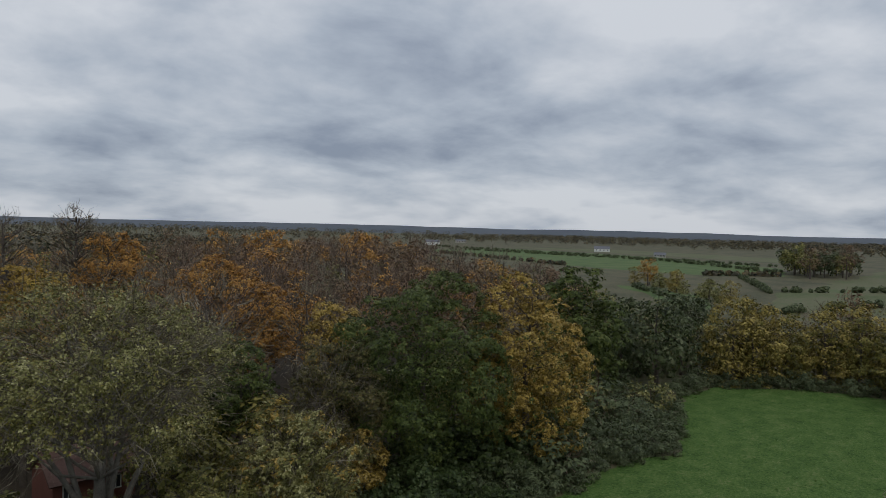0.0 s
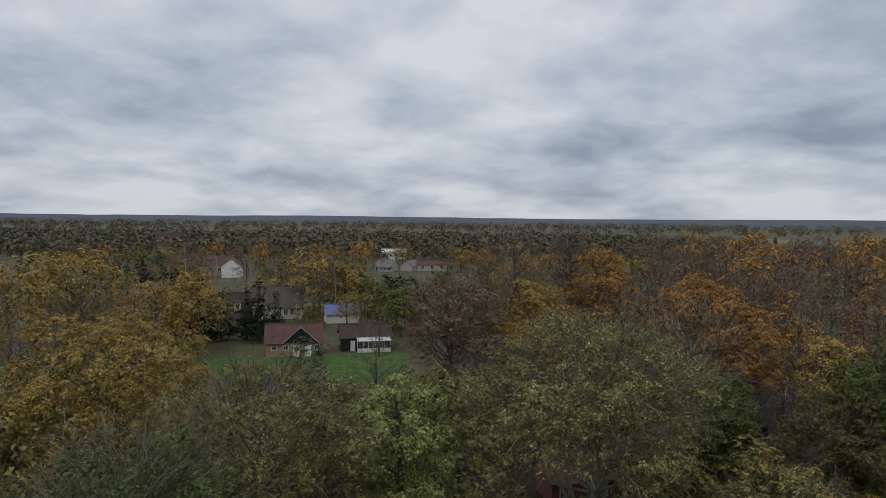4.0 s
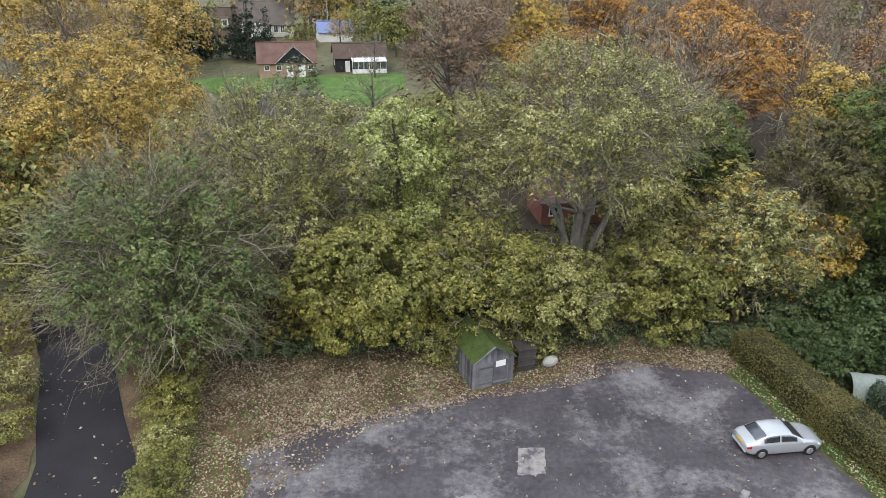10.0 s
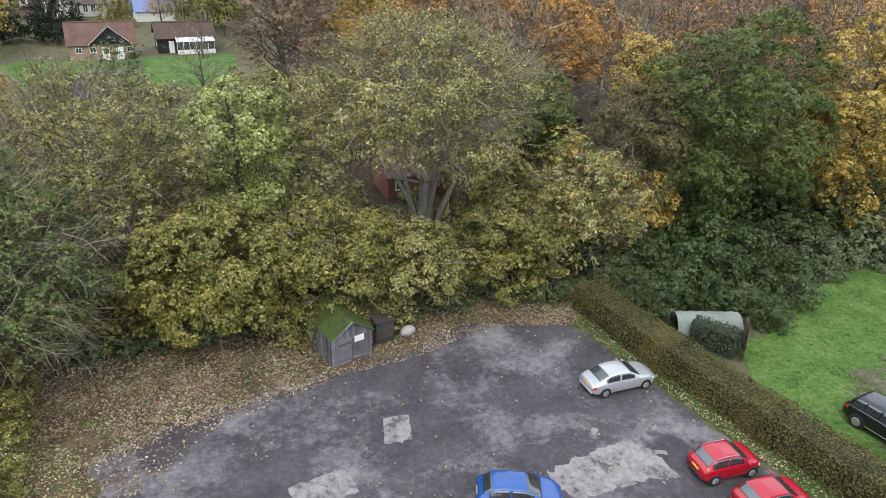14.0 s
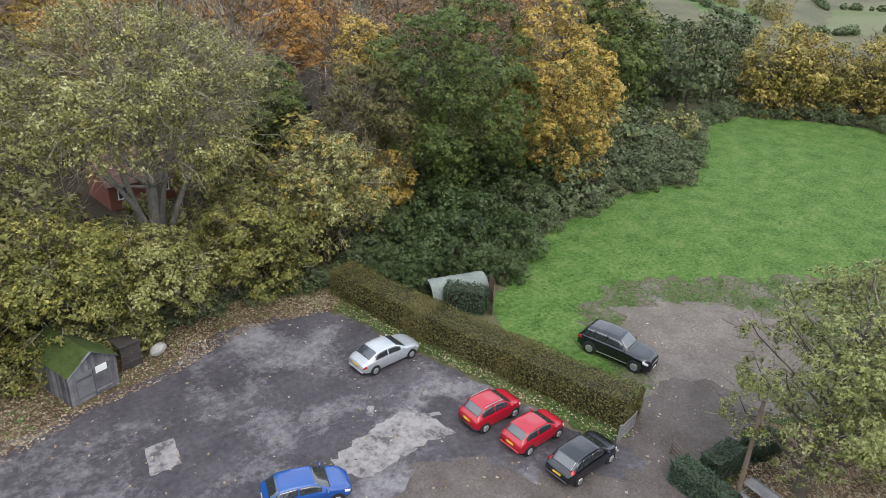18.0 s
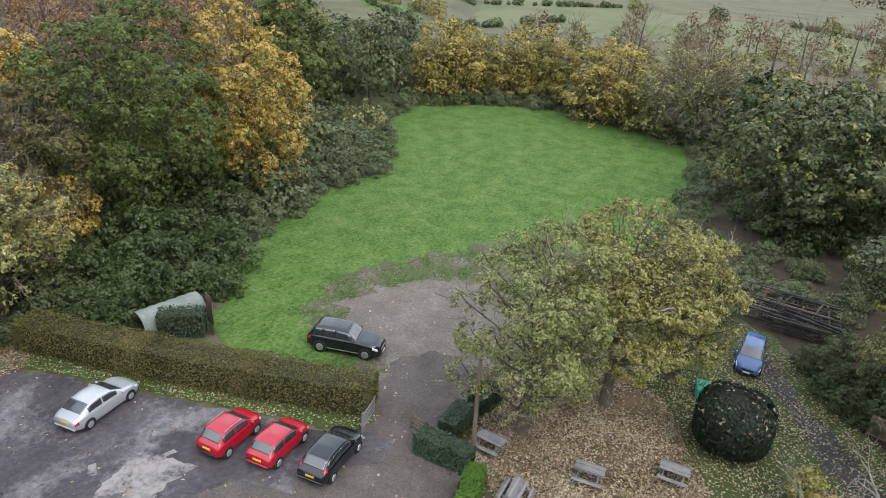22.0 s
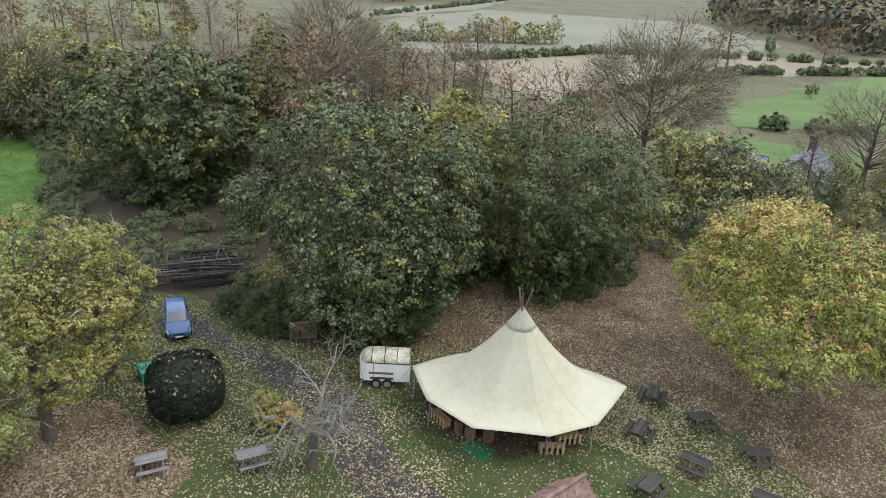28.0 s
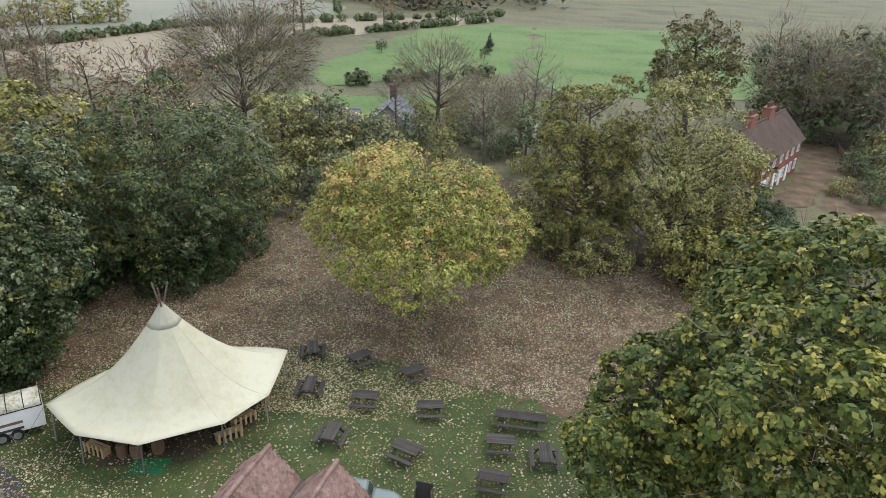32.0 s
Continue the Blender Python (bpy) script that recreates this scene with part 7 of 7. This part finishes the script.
for k in range(9):
    part("board", boxes((0, 0, 0.1 + 0.16 * k, 1.8, 0.03, 0.15)), M_FENCE, pn)
for s in (-1, 1):
    part("post", boxes((s * 0.92, 0, 0.75, 0.09, 0.09, 1.5)), M_FENCE, pn)
gb = thing("storage_bin", pose(42.2, 0.7, 0, 0, 0, 10), "green plastic bin beside the bush", "bin")
part("body", boxes((0, 0, 0.32, 1.3, 0.8, 0.64), bevel=0.05), M_TEAL, gb)
part("lid", boxes((0, 0, 0.68, 1.4, 0.9, 0.08), bevel=0.03), M_TEAL, gb)
for x, y, a in [(27.55, 4.2, 30), (26.95, 3.15, 15), (24.6, -14.2, 40)]:
    tagged(part("stone_slab", boxes((x, y, 0.04, 0.75, 0.6, 0.06, a), bevel=0.015), M_STONE), "pale stone slab set in grass", "slab")
bd = thing("chalk_board", pose(15.2, -22.7, 0, 0, 0, 20), "dark sign board standing on the lawn", "sign")
part("panel", boxes((0, 0, 0.65, 0.9, 0.04, 1.2), bevel=0.01), M_DARKWOOD, bd)
part("leg", boxes((0.4, 0.2, 0.5, 0.05, 0.4, 1.0)), M_DARKWOOD, bd)
part("leg", boxes((-0.4, 0.2, 0.5, 0.05, 0.4, 1.0)), M_DARKWOOD, bd)

# lichened bare apple tree and a small shrub
rng = np.random.default_rng(55)
ap = thing("apple_tree", pose(30.2, -7.1, 0) @ Matrix.Diagonal((1.15, 1.15, 1.3, 1)), "bare lichen-grey old apple tree", "tree")
t = Tubes()
t.add([(0, 0, -0.1), (0.06, -0.05, 0.6), (-0.05, -0.1, 1.2), (0.08, -0.3, 1.9)], [0.3, 0.25, 0.22, 0.18], 8)
tips, ways = [], []


def limb(tubes, p, d, r, n):
    pts, rad = [p], [r]
    for k in range(4):
        d = d + rng.normal(0, 0.34, 3) - (0, 0, 0.05); d = d / np.linalg.norm(d)
        p = p + d * (0.24 + 0.15 * n)
        pts.append(p); rad.append(r * (1 - 0.19 * (k + 1)))
        tips.append(p); ways.append(d)
    tubes.add(pts, rad, 5)
    if n:
        for k in range(1, 5):
            limb(tubes, pts[k], unit((d + rng.normal(0, 0.9, 3) + (0, 0, 0.15))[None])[0], rad[k] * 0.78, n - 1)


for k in range(6):
    a = k * 1.05 + 0.3
    bough = Tubes()
    limb(bough, np.array((0.05, -0.2, 1.3 + 0.12 * k)), unit(np.array([[math.cos(a), math.sin(a) - 0.35, 0.75]]))[0], 0.15, 3 if k % 2 else 2)
    child("bough", bough.mesh("bough", M_LICHEN), ap, "twisted lichen-grey bough")
child("trunk", t.mesh("trunk", M_BARK), ap)
k = rng.choice(len(tips), 300)
tw = twig_mesh("branchwork", np.array(tips)[k], unit(np.array(ways)[k] + rng.normal(0, 0.6, (300, 3))), rng.uniform(0.3, 0.7, 300), 0.02, rng, M_LICHEN, 0.05, 3)
tagged(child("branchwork", tw, ap), kind="stuff")
plant("garden_shrub", 34.8, -5.5, tree_parts(57, 2.4, 0.05, 0.9, 2600, 0.12, L_LIMEGOLD, 60, 0.02, clumps=14), "small green and orange garden shrub", "bush")
plant("garden_shrub", 34.2, -6.5, tree_parts(58, 1.3, 0.05, 0.7, 1000, 0.11, L_APRICOT, 60, 0.02, clumps=12), "low shrub with orange leaves", "bush")

# ---------------------------------------------------------------- houses


def window(parent, m, w, h, bars=1, frame_material=None):
    """A window on the plane y = 0 of m, which looks towards -y."""
    fm = frame_material or M_WHITE
    ob = part("window", boxes((0, 0.02, 0, w, 0.04, h)), M_PANE, parent)
    ob.matrix_local = m
    f = boxes((0, -0.02, h / 2, w + 0.12, 0.08, 0.09), (0, -0.02, -h / 2, w + 0.16, 0.1, 0.09), (-w / 2, -0.02, 0, 0.09, 0.08, h), (w / 2, -0.02, 0, 0.09, 0.08, h), *[(-w / 2 + w * (k + 1) / (bars + 1), -0.015, 0, 0.06, 0.06, h) for k in range(bars)])
    part("frame", f, fm, ob, "white window frame")


def gable_house(name, m, w, d, eave, ridge, wall_m, roof_m, label, over=0.35):
    """A house whose ridge runs along x; its front looks towards -y."""
    e = thing(name, m, label, "house")
    bm = bmesh.new()
    prof = [(-d / 2, 0), (d / 2, 0), (d / 2, eave), (0, ridge), (-d / 2, eave)]
    a = [bm.verts.new((-w / 2, y, z)) for y, z in prof]
    b = [bm.verts.new((w / 2, y, z)) for y, z in prof]
    for i in range(5):
        bm.faces.new((a[i], a[(i + 1) % 5], b[(i + 1) % 5], b[i]))
    bm.faces.new(a[::-1]); bm.faces.new(b)
    bmesh.ops.recalc_face_normals(bm, faces=bm.faces[:])
    part("wall", bm, wall_m, e)
    for s in (-1, 1):
        sl_ = (ridge - eave) / (d / 2)
        bm = bmesh.new()
        plank(bm, (0, 0, ridge + 0.12), (0, s * (d / 2 + over), eave - sl_ * over + 0.12), w + 2 * over, 0.14, (0, s * sl_, 1))
        part("roof", bm, roof_m, e)
        # courses of tiles
        n = int((d / 2) / 0.45)
        bm = bmesh.new()
        for k in range(n):
            f = (k + 0.5) / n
            plank(bm, (-w / 2 - over, s * (d / 2 + over) * f, ridge + 0.2 - (ridge - eave + sl_ * over) * f), (w / 2 + over, s * (d / 2 + over) * f, ridge + 0.2 - (ridge - eave + sl_ * over) * f), 0.3, 0.03, (0, s * sl_, 1))
        tagged(part("tile_course", bm, roof_m, e), kind="stuff")
    part("ridge_tile", bar(bmesh.new(), (-w / 2 - over, 0, ridge + 0.22), (w / 2 + over, 0, ridge + 0.22), 0.13), roof_m, e)
    return e


# buff brick house with a black gable
h1 = gable_house("brick_house", pose(-25.4, 131.9, 0, 0, 0, 11.6), 10.2, 6.4, 2.7, 5.6, M_BRICK, M_TILE, "buff brick bungalow with red tiled roof and black gable")
bm = bmesh.new()
g0 = [bm.verts.new(v) for v in ((-1.9, -3.55, 2.75), (4.3, -3.55, 2.75), (1.2, -3.55, 5.5))]
g1 = [bm.verts.new(v) for v in ((-1.9, -2.0, 2.75), (4.3, -2.0, 2.75), (1.2, -0.6, 5.5))]
bm.faces.new(g0)
for i in range(3):
    bm.faces.new((g0[i], g1[i], g1[(i + 1) % 3], g0[(i + 1) % 3]))
part("gable", bm, M_WEATHERBOARD, h1, "black weatherboard gable")
for s in (-1, 1):
    bm = plank(bmesh.new(), (1.2, -2.2, 5.62), (1.2 + s * 3.4, -2.2, 2.6), 3.2, 0.12, (s * 0.9, 0, 1))
    part("gable_roof", bm, M_TILE, h1)
    part("bargeboard", plank(bmesh.new(), (1.2, -3.82, 5.6), (1.2 + s * 3.45, -3.82, 2.58), 0.05, 0.16, (0, 1, 0)), M_WHITE, h1, "pale bargeboard")
for xx in (0.35, 2.6):
    part("garage_door", boxes((xx, -3.24, 1.1, 1.15, 0.08, 2.2), bevel=0.01), M_WHITE, h1, "tall white door")
for xx in (-3.7, -1.55, 4.15):
    window(h1, pose(xx, -3.23, 1.75), 0.9, 0.85)
part("bench", boxes((4.2, -3.6, 0.45, 1.2, 0.4, 0.08), (4.2, -3.42, 0.8, 1.2, 0.06, 0.4)), M_DARKWOOD, h1)
# black bungalow with a glazed veranda
h2 = gable_house("timber_bungalow", pose(-12.6, 138.6, 0, 0, 0, 11.0), 9.8, 7.0, 2.6, 4.6, M_WEATHERBOARD, M_BROWNTILE, "black boarded bungalow with glazed veranda")
vr = part("veranda_roof", plank(bmesh.new(), (1.4, -3.4, 2.75), (1.4, -5.2, 2.2), 6.6, 0.06), M_LAMP, h2, "glass veranda roof")
for k in range(7):
    part("glazing_bar", boxes((-1.8 + k * 1.06, -5.15, 1.1, 0.07, 0.07, 2.2)), M_WHITE, h2)
    part("rafter", plank(bmesh.new(), (-1.8 + k * 1.06, -3.4, 2.82), (-1.8 + k * 1.06, -5.2, 2.27), 0.07, 0.06), M_WHITE, h2)
part("dwarf_wall", boxes((1.4, -5.15, 0.4, 6.5, 0.15, 0.8)), M_WHITE, h2)
part("rail", boxes((1.4, -5.15, 2.2, 6.5, 0.1, 0.1)), M_WHITE, h2)
for k in range(6):
    part("pane", boxes((-1.27 + k * 1.06, -5.14, 1.45, 0.96, 0.03, 1.3)), M_PANE, h2)
part("door", boxes((-2.6, -3.54, 1.05, 0.9, 0.08, 2.1)), M_WHITE, h2, "white door")
window(h2, pose(-4.95, -1.5, 1.7, 0, 0, -90), 0.9, 1.2)
# thatched house with white columns, and others among the trees
h3 = gable_house("thatched_house", pose(-39.5, 181, 0, 0, 0, 12), 13, 8, 3.0, 7.8, M_CREAM, M_THATCH, "white house under an old thatched roof")
for k in range(5):
    part("column", boxes((-5.6 + 1.0 * k, -4.2, 1.7, 0.3, 0.3, 3.2)), M_WHITE, h3)
for k in range(4):
    window(h3, pose(0.6 + 1.6 * k, -4.03, 1.8), 1.0, 1.6)
h4 = gable_house("dormer_house", pose(-47.5, 161, 0, 0, 0, 14), 12, 8, 3.2, 8.2, M_CREAM, M_BROWNTILE, "house with white dormer windows among conifers")
for k in range(3):
    dm = part("dormer", boxes((-3.2 + 3.2 * k, -2.4, 5.6, 1.5, 2.2, 1.8)), M_WHITE, h4, "white dormer")
    window(h4, pose(-3.2 + 3.2 * k, -3.52, 5.6), 0.9, 1.1)
    part("dormer_roof", plank(bmesh.new(), (-3.2 + 3.2 * k, -3.7, 6.6), (-3.2 + 3.2 * k, -1.0, 6.75), 1.9, 0.1), M_BROWNTILE, h4)
gable_house("pavilion", pose(-21.8, 174, 0, 0, 0, 16), 8, 6, 2.2, 4.2, M_WHITE, paint("blue_metal_roof", (0.12, 0.16, 0.32), 0.4), "low building with a blue roof")
for x, y, a, w, d, ev, ri, wm, rm in [(-86, 303, 100, 10, 8, 5.2, 8.2, M_WHITE, M_TILE), (-96, 312, 12, 16, 9, 5, 8.5, M_BRICK, M_TILE), (-112, 320, 5, 14, 9, 5, 9, M_BRICK, M_BROWNTILE), (-112, 545, 20, 16, 9, 6, 11, M_CREAM, M_TILE), (-98, 560, 10, 18, 9, 6, 10.5, M_WHITE, M_BROWNTILE), (-128, 552, 0, 14, 9, 6, 11, M_BRICK, M_TILE), (-21, 345, -24, 9, 9, 2.5, 5.6, M_CREAM, M_PATCH), (-9, 350, 62, 11, 7, 2.5, 5.2, M_CREAM, M_PATCH), (4, 352, 0, 20, 8, 3, 5, M_CREAM, M_TILE), (-23, 450, 0, 16, 6, 4.5, 6.5, M_WHITE, M_WHITE), (-212, 565, 20, 20, 9, 8, 13, M_WHITE, M_BROWNTILE), (-180, 480, 0, 14, 8, 5, 9, M_CREAM, M_BROWNTILE), (655, 828, -40, 22, 9, 5, 8, M_WHITE, M_SLATE), (733, 568, -50, 20, 8, 4, 7, M_WHITE, M_SLATE), (640, 420, -60, 12, 7, 3, 5, M_CREAM, M_SLATE), (860, 1000, -30, 20, 9, 4, 6, M_CREAM, M_SLATE)]:
    hh = gable_house("country_house", pose(x, y, 0, 0, 0, a), w, d, ev, ri, wm, rm, "distant pale country house among trees")
    for k in range(4):
        window(hh, pose(-w * 0.36 + w * 0.24 * k, -d / 2 - 0.03, ev * 0.6), 1.6, 1.4)

# red brick cottage
ct = gable_house("brick_cottage", pose(13.3, -93.0, 0, 0, 0, -96.3), 17.4, 6.0, 4.7, 7.7, M_REDBRICK, M_BROWNTILE, "red brick cottage row with white windows")
for k, xx in enumerate((-7.4, -5.2, -3.4, -0.4, 2.2, 4.6, 7.2)):
    window(ct, pose(xx, -3.03, 3.7), 0.85, 1.15)
for k, xx in enumerate((-7.0, -4.6, -0.6, 1.6, 5.0, 7.2)):
    window(ct, pose(xx, -3.03, 1.45), 0.9, 1.25)
for xx in (-5.9, -2.1, 0.5, 3.4):
    part("door", boxes((xx, -3.04, 1.02, 0.85, 0.1, 2.05), bevel=0.01), M_WHITE, ct, "white panelled door")
for xx in (-5.2, 2.0):
    ch = part("chimney", boxes((xx, 0.2, 8.0, 2.0, 0.9, 2.2), (xx, 0.2, 9.05, 2.2, 1.1, 0.22)), M_REDBRICK, ct, "brick chimney stack with pale cap")
    for s in (-0.7, -0.25, 0.25, 0.7):
        part("chimney_pot", bar(bmesh.new(), (xx + s, 0.2, 9.15), (xx + s, 0.2, 9.75), 0.17, 0.14), M_TILE, ch, "clay chimney pot")
lanes = [(10.2, -80), (8.6, -102), (12, -125), (4, -122), (3, -110), (4, -98), (6, -86)]
sheet("yard", lanes, 0.03, M_LEAFFLOOR, "brown leafy yard beside the cottage", "yard", 1.5, 0.5, 70)
wl_ = thing("rail_fence", pose(0, 0, 0), "dark rail fence beside the yard", "fence")
for i in range(13):
    part("post", boxes((2.4 + i * 0.4, -103 - i * 1.75, 0.6, 0.14, 0.14, 1.2)), M_FENCE, wl_)
for z in (0.4, 0.8, 1.1):
    part("rail", plank(bmesh.new(), (2.3, -102.6, z), (7.3, -124.4, z), 0.04, 0.12, (0, 1, 0)), M_FENCE, wl_)

# slate-roofed house between the trees
sh2 = gable_house("slate_house", pose(66.5, -72, 0, 0, 0, 32), 9, 6, 2.4, 4.6, M_STONE, M_SLATE, "stone house with grey slate roof behind trees")
part("chimney", boxes((1.2, 0, 4.9, 0.9, 0.8, 2.6), (1.2, 0, 6.2, 1.15, 1.05, 0.2)), M_BROWNTILE, sh2, "dark brick chimney")
part("chimney_pot", bar(bmesh.new(), (1.2, 0, 6.3), (1.2, 0, 6.9), 0.18, 0.15), M_PALEWOOD, sh2, "buff chimney pot")
sh3 = gable_house("slate_house", pose(62.5, -82, 0, 0, 0, 120), 10, 6, 2.4, 5.0, M_STONE, M_SLATE, "grey slate-roofed wing with a broad chimney")
part("chimney", boxes((-1.5, 0, 5.4, 1.6, 0.9, 3.0), (-1.5, 0, 6.9, 1.85, 1.15, 0.25)), M_BROWNTILE, sh3, "broad dark brick chimney")
part("chimney_pot", bar(bmesh.new(), (-1.8, 0, 7.0), (-1.8, 0, 7.6), 0.18, 0.15), M_PALEWOOD, sh3, "buff chimney pot")
# hut in the trees behind the car park
hu = gable_house("brick_hut", pose(14.5, 64, 0, 0, 0, 8), 6.5, 5, 2.4, 4.2, M_REDBRICK, M_TILE, "red brick hut hidden among the trees")
for xx in (-2.1, 1.6):
    window(hu, pose(xx, -2.53, 1.5), 0.8, 1.1)
tk = thing("water_tank", pose(38.6, 79.6, 0), "round black tank in the wood", "tank")
bm = bmesh.new()
bmesh.ops.create_cone(bm, cap_ends=True, segments=24, radius1=1.6, radius2=1.6, depth=2.4, matrix=pose(0, 0, 1.2))
bmesh.ops.bevel(bm, geom=bm.edges[:], offset=0.08, segments=1, affect="EDGES")
part("shell", bm, M_BLACK, tk)
for zz in (0.7, 1.7):
    bm = bmesh.new()
    bmesh.ops.create_cone(bm, cap_ends=False, segments=24, radius1=1.63, radius2=1.63, depth=0.08, matrix=pose(0, 0, zz))
    part("band", bm, M_RIM, tk, "pale steel band")

# ---------------------------------------------------------------- twin tiled roofs in the garden
TURN = math.degrees(math.atan2(-0.961, 0.277))
rb = thing("outbuilding", pose(0, 0, 0), "brick outbuilding with twin clay-tiled gables", "building")
tile = bmesh.new()
bmesh.ops.create_cube(tile, size=1, matrix=pose(0, 0, 0, 0, 5, 0) @ Matrix.Diagonal((0.18, 0.144, 0.016, 1)))
tile_me = bpy.data.meshes.new("tile")
tile.to_mesh(tile_me); tile.free()
tile_me.materials.append(M_PINKTILE)
RL, RH, RE, RS = 7.0, 5.5, 4.02, 1.58
for ex, ey in ((19.36, -16.65), (16.33, -17.63)):
    f_ = pose(ex, ey, 0, 0, 0, TURN)          # x runs out to the gable
    bm = bmesh.new()
    prof = [(-RS, 0), (RS, 0), (RS, RE), (0, RH - 0.1), (-RS, RE)]
    a = [bm.verts.new((-RL, y, z)) for y, z in prof]
    b = [bm.verts.new((-0.25, y, z)) for y, z in prof]
    for i in range(5):
        bm.faces.new((a[i], a[(i + 1) % 5], b[(i + 1) % 5], b[i]))
    bm.faces.new(a[::-1]); bm.faces.new(b)
    bmesh.ops.recalc_face_normals(bm, faces=bm.faces[:])
    w_ = part("wall", bm, M_REDBRICK, rb)
    w_.matrix_local = f_
    sl_ = (RH - RE) / RS
    ang = math.degrees(math.atan(sl_))
    slope = math.hypot(RS, RH - RE)
    for s in (-1, 1):
        rf = part("roof", plank(bmesh.new(), (-RL / 2, 0, RH), (-RL / 2, s * RS, RE), RL, 0.05, (0, s * sl_, 1)), M_BROWNTILE, rb)
        rf.matrix_local = f_
        rest = []
        for r_ in range(int(slope / 0.145)):
            q = (r_ + 0.5) * 0.145 / slope
            for c_ in range(int(RL / 0.15)):
                xx = -0.075 - c_ * 0.15 - (0.075 if r_ % 2 else 0)
                if rs.random() < 0.012:
                    continue
                m = pose(xx + rs.uniform(-0.006, 0.006), s * RS * q, RH + (RE - RH) * q + 0.045 + rs.uniform(0, 0.008), 0, 0, s * 90) @ pose(0, 0, 0, 0, ang, 0)
                if xx > -2.9 and r_ < 15:
                    o = new("tile", tile_me)
                    o.parent = rf
                    o.matrix_local = m
                else:
                    rest.append(m)
        base_v = np.array([v.co for v in tile_me.vertices])
        base_q = np.array([list(p_.vertices) for p_ in tile_me.polygons])
        vv = [base_v @ np.array(m.to_3x3()).T + np.array(m.translation) for m in rest]
        qq = [base_q + 8 * i for i in range(len(rest))]
        tr_ = child("tile_field", mesh_np("tile_field", np.concatenate(vv), np.concatenate(qq), M_PINKTILE), rf)
        tagged(tr_, kind="stuff")
    for k in range(int(RL / 0.42)):
        o = part("ridge_tile", bar(bmesh.new(), (-0.4 * k - k * 0.02, 0, RH + 0.06), (-0.4 * k - k * 0.02 - 0.4, 0, RH + 0.06), 0.12, 0.11, 8), M_PINKTILE, rb)
        o.matrix_local = f_
gx = pose(19.36, -16.65, 0, 0, 0, TURN)
o = part("valley_gutter", boxes((-RL / 2, -1.6, 4.03, RL, 0.28, 0.05)), M_SLATE, rb, "grey lead valley gutter")
o.matrix_local = gx
